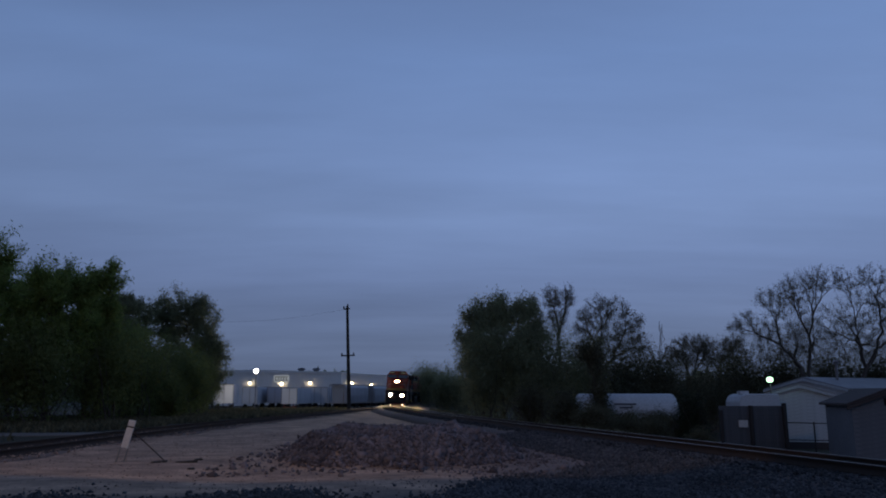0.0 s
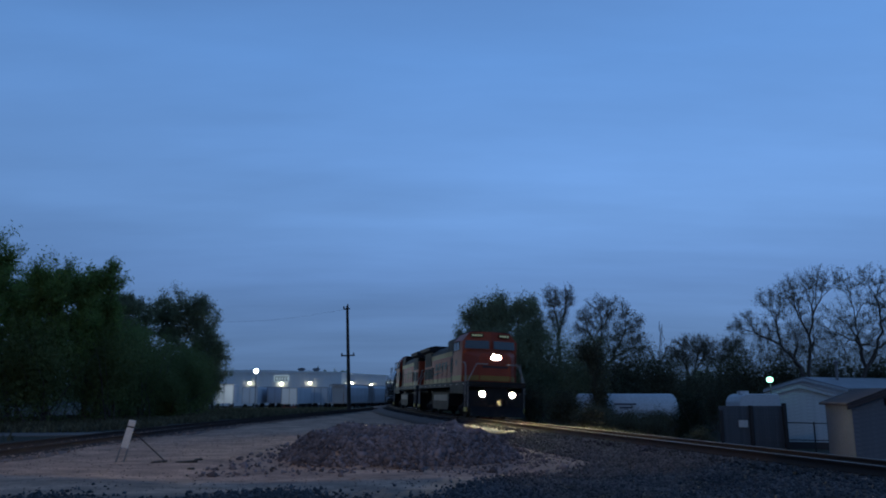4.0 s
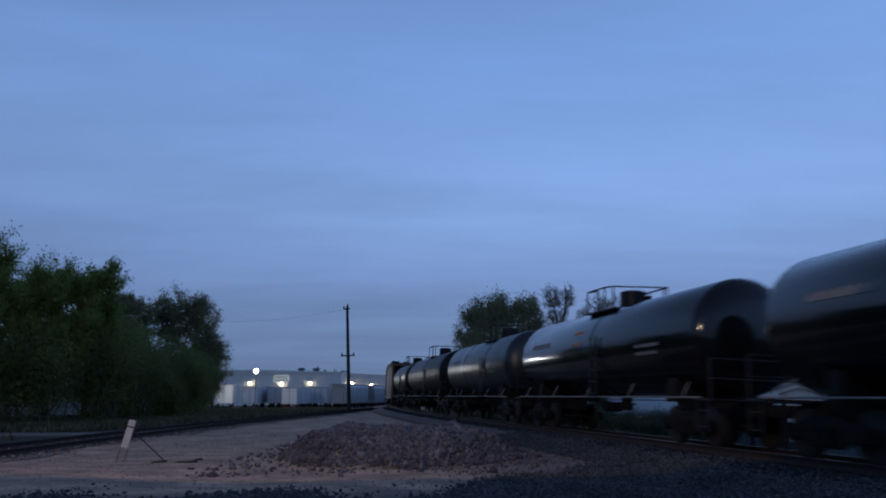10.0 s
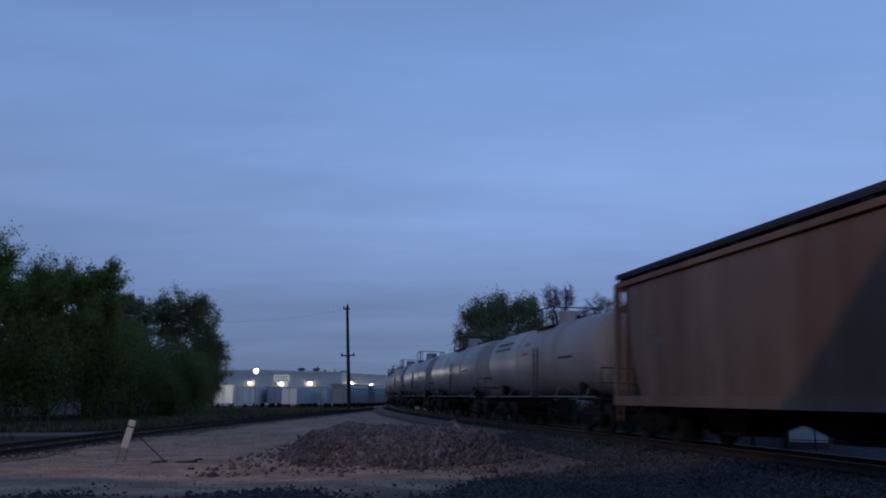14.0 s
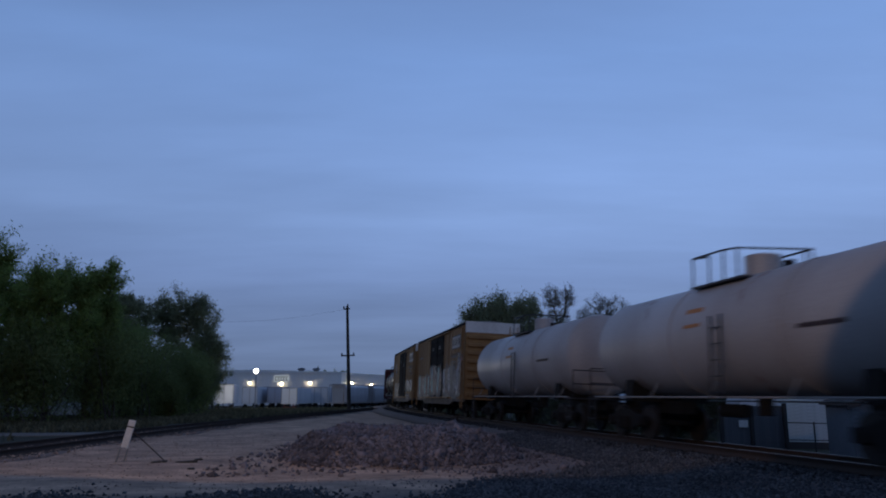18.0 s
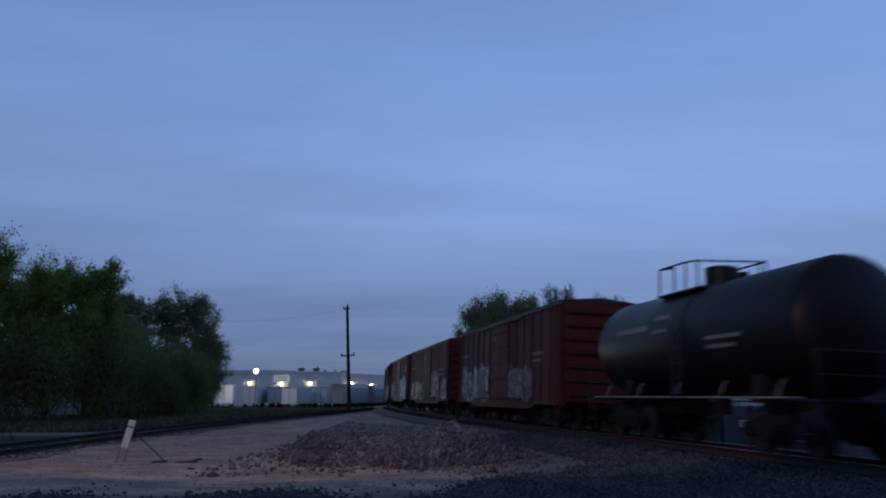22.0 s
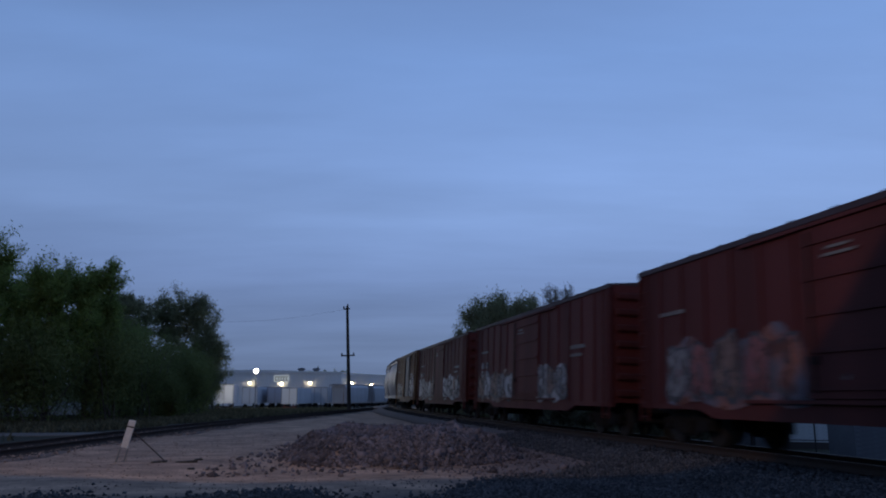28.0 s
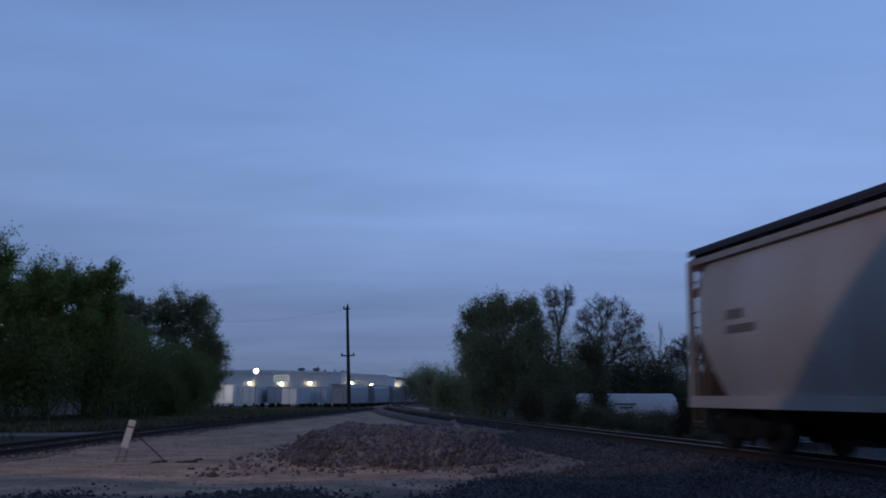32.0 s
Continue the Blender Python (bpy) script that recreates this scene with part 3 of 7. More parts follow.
# mauve gravel strewn between the heap and the track
m_ = rs.uniform((-9, 13.5), (7.5, 46), (70000, 2))
near_ = np.interp(m_[:, 1], TY, TX)
dm_ = (m_[:, 0] - near_) * 0.98
keep = (dm_ < -3.0) & (rs.uniform(0, 1, len(m_)) < np.clip(0.95 + 0.10 * dm_ + 0.25 * np.sin(m_[:, 0] * 1.3) * np.sin(m_[:, 1] * 0.8) - 0.5 * (m_[:, 0] < -1.0) - 0.12, 0.0, 0.9))
m_ = m_[keep][:30000]
stones("mixed_gravel", m_, ground_z(m_[:, 0], m_[:, 1]), rs.uniform(0.012, 0.032, len(m_)), M_HEAP, "mauve gravel strewn over the earth by the track", 4)
# shoulder of the main track farther off, and stone between the siding's ties
f_ = rs.uniform((-8, -1.95), (70, 2.2), (14000, 2))
pts_ = np.array([tuple(on_track(float(a), float(o), 0)) for a, o in f_])
fz = pts_[:, 2] + np.interp(f_[:, 1], [-3.4, -1.75, 1.75, 3.3], [-0.50, -0.20, -0.20, -0.6])
stones("track_ballast", pts_[:, :2], fz, rs.uniform(0.025, 0.05, len(f_)), M_DARKSTONE, "ballast stone along the main track, darkened for shade", 5)
g_ = rs.uniform((-1.7, 15), (1.7, 60), (5000, 2))
gx_ = np.array([siding(float(q)) for q in g_[:, 1]]) + g_[:, 0]
stones("siding_gravel", np.stack([gx_, g_[:, 1]], -1), np.full(len(g_), 0.02), rs.uniform(0.02, 0.04, len(g_)), M_PEBBLE, "dusty gravel between the ties of the siding", 6)

# ---------------------------------------------------------------- the train: shared running gear
bm = bm_new()
lathe(bm, [(-0.07, 0.10), (-0.07, 0.38), (-0.055, 0.46), (0.045, 0.455), (0.05, 0.485), (0.075, 0.48), (0.075, 0.36), (0.03, 0.30), (0.03, 0.14), (0.075, 0.10)], "y", 24, (0, 0, 0.46))
ME_WHEEL = mesh_of("wheel", bm, M_WHEEL, True)
bm = bm_new()
tube(bm, (0, -1.0, 0.46), (0, 1.0, 0.46), 0.08, 10)
ME_AXLE = mesh_of("axle", bm, M_STEEL, True)
bm = bm_new()
prism(bm, [(-1.12, 0.36), (-1.12, 0.62), (-0.75, 0.66), (-0.35, 0.80), (0.35, 0.80), (0.75, 0.66), (1.12, 0.62), (1.12, 0.36), (0.72, 0.40), (0.40, 0.22), (-0.40, 0.22), (-0.72, 0.40)], "y", -0.06, 0.06)
for q in (-0.88, 0.88):
    tube(bm, (q, -0.12, 0.46), (q, 0.12, 0.46), 0.13, 10)
for q in (-0.2, 0, 0.2):
    tube(bm, (q, -0.10, 0.28), (q, -0.10, 0.60), 0.085, 8)
ME_FRAME = mesh_of("side_frame", bm, M_STEEL)
bm = bm_new()
box(bm, -0.2, 0.2, -1.05, 1.05, 0.55, 0.80)
tube(bm, (0, 0, 0.78), (0, 0, 0.95), 0.2, 12)
box(bm, -0.75, -0.6, -0.9, 0.9, 0.38, 0.48)
box(bm, 0.6, 0.75, -0.9, 0.9, 0.38, 0.48)
ME_BOLSTER = mesh_of("truck", bm, M_STEEL)
bm = bm_new()
box(bm, -0.1, 0.55, -0.09, 0.09, 0.76, 0.95)
prism(bm, [(0.55, -0.14), (0.82, -0.16), (0.88, -0.05), (0.74, 0.0), (0.86, 0.12), (0.78, 0.17), (0.55, 0.13)], "z", 0.72, 1.0)
ME_COUPLER = mesh_of("coupler", bm, M_STEEL, False, 0.01)


def running_gear(root, half, inset=2.0, base=0.88):
    for sx in (-1, 1):
        tr = put("truck", ME_BOLSTER, root, Matrix.Translation((sx * (half - inset), 0, 0)))
        for sy in (-1.02, 1.02):
            put("side_frame", ME_FRAME, tr, Matrix.Translation((0, sy, 0)) @ Matrix.Diagonal((base / 0.88, 1 if sy < 0 else -1, 1, 1)))
        for ax in (-base, base):
            put("axle", ME_AXLE, tr, Matrix.Translation((ax, 0, 0)))
            put("wheel", ME_WHEEL, tr, Matrix.Translation((ax, 0.75, 0)) @ pose(0, 0, 0, 0, 0, 180))
            put("wheel", ME_WHEEL, tr, Matrix.Translation((ax, -0.75, 0)))
        put("coupler", ME_COUPLER, root, Matrix.Translation((sx * half, 0, 0)) @ pose(0, 0, 0, 0, 0, 0 if sx > 0 else 180))


def ladder_mesh(z0, z1, w, mat):
    b = bm_new()
    for x in (-w / 2, w / 2):
        box(b, x - 0.018, x + 0.018, -0.02, 0.02, z0, z1)
    z = z0 + 0.12
    while z < z1 - 0.05:
        tube(b, (-w / 2, 0, z), (w / 2, 0, z), 0.014, 5)
        z += 0.36
    return mesh_of("ladder", b, mat)


def lettering(root, name, x0, x1, z0, z1, y, mat, bars, seed, label="worn lettering", slant=0.0):
    """Unreadable writing: bars of its size, laid on the side that faces -y."""
    rg = random.Random(seed)
    b = bm_new()
    w = (x1 - x0) / bars
    pts = [(x0, z0), (x1, z0)]
    for i in reversed(range(bars)):
        a = x0 + i * w
        bw = w * rg.uniform(0.6, 0.85)
        top, foot = z1 - rg.uniform(0, 0.12) * (z1 - z0), z0 + rg.uniform(0.12, 0.3) * (z1 - z0)
        pts += ([] if i == bars - 1 else [(a + w, foot)]) + [(a + bw, foot), (a + bw, top), (a, top)]
        if i == bars - 1:
            pts.insert(2, (x1, foot))
    prism(b, pts, "y", y - 0.004, y)
    return part(name, b, mat, root, label)


def graffiti(root, x0, x1, z0, z1, y, fill, edge, n, seed, label):
    """Sprayed shapes past reading on the side that faces -y: a lumpy field of paint and bent strokes over it."""
    rg = random.Random(seed)
    w, hz = (x1 - x0) / n, z1 - z0
    b = bm_new()
    cols = []
    ph = [rg.uniform(0, 6.28) for _ in range(3)]
    k = n * 7
    for i in range(k + 1):
        f = i / k
        bump = abs(math.sin(math.pi * n * f + ph[0] * 0.2)) ** 0.6
        end = min(1.0, 6 * min(f, 1 - f) + 0.35)
        top = z0 + hz * min(1.0, (0.68 + 0.2 * bump + 0.12 * math.sin(9 * f + ph[1])) * (0.55 + 0.45 * end))
        low = z0 + hz * max(0.0, 0.05 + 0.05 * math.sin(13 * f + ph[2]) + 0.12 * (1 - end))
        cols.append([b.verts.new((x0 + (x1 - x0) * f, y - 0.004, low + (top - low) * j / 3)) for j in range(4)])
    for p, q in zip(cols, cols[1:]):
        for j in range(3):
            b.faces.new((p[j], q[j], q[j + 1], p[j + 1]))
    field = part("graffiti", b, PAINTS[fill], root, label)
    def blob(name, cx, cz, rw, rh, p, lean, ph, y_, mat):
        b = bm_new()
        ring = []
        for q in range(26):
            a = 2 * math.pi * q / 26
            c, v = math.cos(a), math.sin(a)
            r = (abs(c) ** p + abs(v) ** p) ** (-1 / p) * (1 + 0.10 * math.sin(3 * a + ph) + 0.07 * math.sin(5 * a + 2 * ph))
            ring.append(b.verts.new((cx + r * c * rw + lean * r * v * rh, y_, min(z1, max(z0, cz + r * v * rh)))))
        b.faces.new(ring)
        return part(name, b, mat, field)
    # plump letter forms: an outline, its filling, and a counter or a cut in it
    for i in range(n):
        cx, cz = x0 + (i + 0.5) * w, z0 + hz * rg.uniform(0.44, 0.52)
        rw, rh, lean, ph, p = w * rg.uniform(0.42, 0.54), hz * rg.uniform(0.34, 0.42), rg.uniform(-0.18, 0.18), rg.uniform(0, 6.28), rg.choice((2.6, 4.0, 6.0))
        blob("letter_outline", cx, cz, rw, rh, p, lean, ph, y - 0.008 - 0.0005 * (i % 2), PAINTS["dark" if edge != "dark" else "pale"])
        blob("letter_filling", cx, cz + 0.03, max(0.06, rw - 0.09), max(0.1, rh - 0.10), p, lean, ph, y - 0.012, PAINTS[(edge, fill, "pale", edge, "tan")[(i + seed) % 5] if edge != "dark" else ("pale", fill)[i % 2]])
        blob("letter_counter", cx + rw * rg.uniform(-0.2, 0.2), cz + rh * rg.choice((-0.35, 0.0, 0.35)), rw * rg.uniform(0.10, 0.22), rh * rg.uniform(0.15, 0.42), 3.0, lean, ph, y - 0.016, PAINTS["dark" if i % 3 else fill])


# ---------------------------------------------------------------- the train: cars
CARS = []          # (thing, how far its middle trails the leading headlight, half its truck spacing)


def car_root(name, label, category, u0, u1, inset=2.0):
    root = thing(name, label, category, "cars of the freight train")
    CARS.append((root, (u0 + u1) / 2, (u1 - u0) / 2 - inset))
    return root, (u1 - u0) / 2


def tank_car(u0, u1, mat, label, rail_mat, radius=1.44, placard=None, seed=0, rings=1, words=0, dome=None):
    root, half = car_root("tank_car", label, "tank car", u0, u1, 1.9)
    zc, R, hl = 1.18 + radius, radius, half
    dx = (u0 + u1) / 2 - dome if dome else 0.4          # the fittings sit a little off the middle
    b = bm_new()
    prof = [(-hl + 0.55 * (1 - math.cos(a)), R * math.sin(a)) for a in np.linspace(0.06, math.pi / 2, 9)]
    lathe(b, prof + [(-d, r) for d, r in prof[::-1]], "x", 40, (0, 0, zc))
    shell = part("tank_shell", b, mat, root, "", True)
    for i in range(rings):
        x = (i + 1) * 2 * hl / (rings + 1) - hl + 0.35
        b = bm_new()
        lathe(b, [(x - 0.06, R), (x - 0.06, R + 0.018), (x + 0.06, R + 0.018), (x + 0.06, R)], "x", 40, (0, 0, zc))
        part("shell_band", b, mat, shell, "", True)
    # stub sills, saddles and end platforms
    for sx in (-1, 1):
        b = bm_new()
        box(b, sx * (hl - 3.2), sx * (hl + 0.25), -0.22, 0.22, 0.72, 1.05)
        part("stub_sill", b, M_STEEL, root)
        b = bm_new()
        prism(b, [(-1.2, 1.02), (1.2, 1.02), (1.13, 1.62), (0.72, 1.36), (0, 1.21), (-0.72, 1.36), (-1.13, 1.62)], "x", sx * (hl - 2.2), sx * (hl - 1.75))
        part("saddle", b, M_STEEL, root)
        b = bm_new()
        box(b, sx * (hl - 0.45), sx * (hl + 0.28), -1.45, 1.45, 1.06, 1.10)
        part("end_platform", b, rail_mat, root)
        b = bm_new()
        for y in (-1.4, 1.4):
            tube(b, (sx * (hl + 0.22), y, 1.1), (sx * (hl + 0.22), y, 2.0), 0.02, 6)
        tube(b, (sx * (hl + 0.22), -1.4, 2.0), (sx * (hl + 0.22), 1.4, 2.0), 0.02, 6)
        tube(b, (sx * (hl + 0.22), -1.4, 1.55), (sx * (hl + 0.22), 1.4, 1.55), 0.02, 6)
        part("end_railing", b, rail_mat, root)
        for y in (-1, 1):
            put("ladder", ladder_mesh(0.35, 1.1, 0.4, rail_mat), root, pose(sx * (hl - 0.05), y * 1.45, 0))
    # side pipes along the sill
    for y in (-1.42, 1.42):
        b = bm_new()
        tube(b, (-hl + 0.2, y, 1.12), (hl - 0.2, y, 1.12), 0.022, 6)
        for q in np.linspace(-hl + 1, hl - 1, 5):
            tube(b, (q, y, 1.12), (q, y * 0.86, zc - R * 0.78), 0.018, 5)
        part("side_handrail", b, M_RAILING, root, "pale worn side handrail")
    # bottom outlet and brake gear
    b = bm_new()
    tube(b, (0, 0, 0.75), (0, 0, 1.25), 0.18, 12)
    part("bottom_outlet", b, M_STEEL, root)
    b = bm_new()
    tube(b, (-2.2, 0.3, 0.85), (-1.2, 0.3, 0.85), 0.17, 12)
    part("brake_cylinder", b, M_STEEL, root)
    # top fittings with their railing
    ztop = zc + R
    b = bm_new()
    lathe(b, [(ztop - 0.12, 0.42), (ztop + 0.42, 0.42), (ztop + 0.46, 0.30), (ztop + 0.48, 0.05)], "z", 20, (dx - 0.25, 0, 0))
    part("manway_dome", b, mat if mat in (M_TAN, M_WHITETANK) else M_BLACK, root, "", True)
    b = bm_new()
    tube(b, (dx + 0.55, 0.1, ztop - 0.1), (dx + 0.55, 0.1, ztop + 0.2), 0.13, 10)
    part("valve", b, M_STEEL, root, "", True)
    zr = ztop + 0.57
    for y0, y1 in ((-0.95, -0.46), (0.46, 0.95)):
        b = bm_new()
        box(b, dx - 1.9, dx + 0.3, y0, y1, ztop - 0.21, ztop - 0.17)
        for q in np.linspace(-1.85, 0.25, 8):
            box(b, dx + q - 0.02, dx + q + 0.02, y0, y1, ztop - 0.17, ztop - 0.15)
        part("top_platform", b, rail_mat, root, "dark grated walkway")
    # a railing round the fittings: one run along the near side, one across the car and back along the far side
    for nm, posts, run in (("near_railing", ((-1.85, -0.9), (-1.42, -0.7), (-0.55, -0.86)), ((-1.42, -0.7), (-1.85, -0.9), (-0.55, -0.86))),
                           ("cross_railing", ((-0.2, -0.72), (0.05, 0.9), (0.3, 0.9)), ((-0.55, -0.86), (-0.2, -0.72), (0.3, 0.9), (0.05, 0.9))),
                           ("far_railing", ((-1.85, 0.9), (-0.9, 0.9)), ((-1.85, 0.9), (0.05, 0.9)))):
        b = bm_new()
        for q, w_2 in posts:
            tube(b, (dx + q, w_2, ztop - 0.18), (dx + q, w_2, zr), 0.026, 6)
        for (q, w_2), (q2, w_3) in zip(run, run[1:]):
            tube(b, (dx + q, w_2, zr), (dx + q2, w_3, zr), 0.026, 6)
        part(nm, b, rail_mat, root)
    for y in (-1, 1):
        put("ladder", ladder_mesh(1.1, zc + 0.35, 0.42, rail_mat), root, Matrix.Translation((dx, y * (R + 0.06), 0)))
    ys = lambda z: -math.sqrt(max(0.01, R * R - (z - zc) ** 2))
    if placard:
        b = bm_new()
        z0, z1 = zc + 0.15, zc + 0.62
        vs = [b.verts.new(v) for v in ((-1.1, ys(z0) - 0.012, z0), (-0.35, ys(z0) - 0.012, z0), (-0.35, ys(z1) - 0.012, z1), (-1.1, ys(z1) - 0.012, z1))]
        b.faces.new(vs)
        part("placard", b, placard, root, "square warning placard")
    rg = random.Random(seed)
    rows = ((hl - 3.6, hl - 1.9, 0.25, 0.22), (hl - 3.5, hl - 2.2, -0.18, 0.1), (hl - 3.5, hl - 2.4, -0.38, 0.1), (-hl + 1.7, -hl + 3.4, 0.25, 0.2), (-hl + 1.8, -hl + 3.1, -0.15, 0.1))
    for x0, x1, z, hgt in (rows[1:2] if mat in (M_TAN, M_WHITETANK) else rows[1:4]):
        b = bm_new()
        za, zb = zc + z, zc + z + hgt
        x, cols = x0, [(x0, False)]
        while x < x1:
            wd = rg.uniform(0.12, 0.2)
            cols += [(x + wd, True), (x + wd + 0.05, False)]
            x += wd + 0.05
        lo = [b.verts.new((q, ys(za) - 0.012, za)) for q, _ in cols]
        hi = [b.verts.new((q, ys(zb) - 0.012, zb if ink else zb - 0.3 * hgt)) for q, ink in cols]
        for i in range(len(cols) - 1):
            b.faces.new((lo[i], lo[i + 1], hi[i + 1], hi[i]))
        part("lettering", b, M_LETTER if mat not in (M_TAN, M_WHITETANK) else M_DARKLOGO, root, "worn unreadable lettering")
    if words:
        b = bm_new()
        x0 = -hl + 1.2
        for i in range(words):
            x = x0 + i * 0.5
            for za, zb, xa, xb in ((zc + 0.5, zc + 0.58, 0, 0.4), (zc + 0.78, zc + 0.86, 0, 0.4), (zc + 0.5, zc + 0.86, 0, 0.1), (zc + 0.5, zc + 0.86, 0.3, 0.4)):
                vs = [b.verts.new(v) for v in ((x + xa, ys(za) - 0.014, za), (x + xb, ys(za) - 0.014, za), (x + xb, ys(zb) - 0.014, zb), (x + xa, ys(zb) - 0.014, zb))]
                b.faces.new(vs)
        part("owner_mark", b, M_DARKLOGO, root, "dark block lettering drawn as bars")
    running_gear(root, hl + 0.35, 1.9)
    return root


def boxcar(u0, u1, top, mat, label, doors, roof, white_top=False, post=1.0, end_ribs=7, sprays=(), seed=0, logo=None, disc=False, mark=None, squares=False):
    root, half = car_root("boxcar", label, "boxcar", u0, u1, 2.0)
    L, zb = half, 0.98
    open_doors = [d for d in doors if d[3] == "open"]
    # side walls in lengths that leave an open doorway free
    b = bm_new()
    for y in (-1, 1):
        cuts = sorted((d[0], d[1]) for d in open_doors) if y < 0 else []
        a = -L
        for c0, c1 in cuts:
            box(b, a, c0, y * 1.5, y * 1.44, zb, top)
            box(b, c0, c1, y * 1.5, y * 1.44, top - 0.35, top)
            a = c1
        box(b, a, L, y * 1.5, y * 1.44, zb, top)
    part("side_wall", b, mat, root)
    b = bm_new()
    box(b, -L + 0.01, L - 0.01, -1.44, 1.44, zb, zb + 0.12)
    part("floor", b, M_TIE, root)
    for sx in (-1, 1):
        b = bm_new()
        box(b, sx * L, sx * (L - 0.06), -1.5, 1.5, zb - 0.02, top)
        e = part("end_wall", b, mat, root)
        b = bm_new()
        box(b, 0, 0.13, -1.38, 1.38, -0.11, 0.11)
        me = mesh_of("end_rib", b, mat, False, 0.05)
        zz = np.linspace(zb + 0.25, top - (0.75 if white_top else 0.35), end_ribs)
        for z in zz:
            put("end_rib", me, e, Matrix.Translation((sx * L - (0.13 if sx < 0 else 0), 0, float(z))))
        if white_top:
            b = bm_new()
            box(b, sx * (L + 0.002), sx * (L + 0.035), -1.5, 1.5, top - 0.5, top + 0.09)
            part("end_top_panel", b, M_WHITE, e, "white painted upper end panel")
        put("ladder", ladder_mesh(0.5, top - 0.1, 0.42, mat), root, Matrix.Translation((sx * (L - 0.32), -1.56, 0)))
        put("ladder", ladder_mesh(0.5, top - 0.1, 0.42, mat), root, Matrix.Translation((sx * (L + 0.1), 1.15, 0)) @ pose(0, 0, 0, 0, 0, 90))
        b = bm_new()
        tube(b, (sx * (L + 0.10), 0.5, 2.6), (sx * (L + 0.16), 0.5, 2.6), 0.26, 14)
        part("brake_wheel", b, M_STEEL, root)
    # posts and doors
    b = bm_new()
    box(b, -0.045, 0.045, -0.032, 0.0, zb, top - 0.12)
    me_post = mesh_of("side_post", b, mat)
    dmin, dmax = min(d[0] for d in doors), max(d[1] for d in doors)
    x = -L + 0.08
    while x < L:
        if x < dmin - 0.1 or x > dmax + 0.1:
            for y in (-1, 1):
                put("side_post", me_post, root, Matrix.Translation((x, y * 1.5, 0)) @ pose(0, 0, 0, 0, 0, 0 if y < 0 else 180))
        x += post
    for x0, x1, dm, kind in doors:
        if kind == "open":
            continue
        for y in (-1, 1):
            b = bm_new()
            ya = 1.5 if kind != "slid" else 1.53
            box(b, x0, x1, y * ya, y * (ya + 0.05), zb + 0.12, top - 0.22)
            d = part("door", b, dm, root, "sliding door")
            b = bm_new()
            for z in np.linspace(zb + 0.3, top - 0.5, 13 if kind == "slid" else 5):
                box(b, x0 + 0.06, x1 - 0.06, y * (ya + 0.05), y * (ya + 0.085), float(z) - 0.04, float(z) + 0.04)
            part("door_rib", b, dm, d)
            b = bm_new()
            tube(b, (x0 + 0.25, y * (ya + 0.09), zb + 0.2), (x0 + 0.25, y * (ya + 0.09), top - 0.3), 0.022, 6)
            box(b, x0 + 0.15, x0 + 0.35, y * (ya + 0.05), y * (ya + 0.1), 1.7, 1.85)
            part("door_latch", b, M_STEEL, d)
    for y in (-1, 1):
        b = bm_new()
        box(b, dmin - 1.9, dmax + 1.9, y * 1.5, y * 1.60, zb + 0.02, zb + 0.09)
        box(b, dmin - 1.9, dmax + 1.9, y * 1.5, y * 1.60, top - 0.2, top - 0.13)
        part("door_track", b, mat, root)
        b = bm_new()
        prism(b, [(-L, 0.98), (-L, 0.84), (-L + 2.9, 0.84), (-L + 3.5, 0.66), (L - 3.5, 0.66), (L - 2.9, 0.84), (L, 0.84), (L, 0.98)], "y", y * 1.42, y * 1.515)
        part("side_sill", b, M_DIRTYSILL if white_top else mat, root)
        b = bm_new()
        box(b, -L, L, y * 1.5, y * 1.55, top - 0.1, top + 0.02)
        part("top_chord", b, M_REDROOF if roof == M_REDROOF else M_DOOR, root)
    # roof with seams
    b = bm_new()
    prism(b, [(-1.56, top + 0.02), (0, top + 0.16), (1.56, top + 0.02), (1.5, top - 0.02), (-1.5, top - 0.02)], "x", -L, L)
    r = part("roof", b, roof, root)
    b = bm_new()
    prism(b, [(-1.55, top + 0.03), (0, top + 0.17), (1.55, top + 0.03), (1.55, top + 0.055), (0, top + 0.2), (-1.55, top + 0.055)], "x", -0.04, 0.04)
    me = mesh_of("roof_seam", b, roof)
    for q in np.linspace(-L + 0.3, L - 0.3, 14):
        put("roof_seam", me, r, Matrix.Translation((float(q), 0, 0)))
    b = bm_new()
    box(b, -L + 0.2, L - 0.2, -0.16, 0.16, 0.70, 0.98)
    tube(b, (-1.6, 0.55, 0.75), (-0.5, 0.55, 0.75), 0.18, 12)
    tube(b, (0.6, -0.5, 0.72), (1.1, -0.5, 0.72), 0.12, 12)
    part("centre_sill", b, M_STEEL, root)
    yo = -1.534
    for g in sprays:
        graffiti(root, g[0], g[1], g[2], g[3], g[9] if len(g) > 9 else yo, g[4], g[5], g[6], g[7], g[8])
    rg = random.Random(seed)
    lm = M_LETTER
    lettering(root, "lettering", L - 3.2, L - 1.9, top - 1.75, top - 1.62, yo, lm, 6, seed + 1, "worn unreadable lettering")
    lettering(root, "lettering", L - 3.2, L - 2.2, top - 2.0, top - 1.9, yo, lm, 5, seed + 2, "worn unreadable lettering")
    lettering(root, "lettering", -L + 1.2, -L + 2.4, top - 1.3, top - 1.2, yo, lm, 6, seed + 3, "worn unreadable lettering")
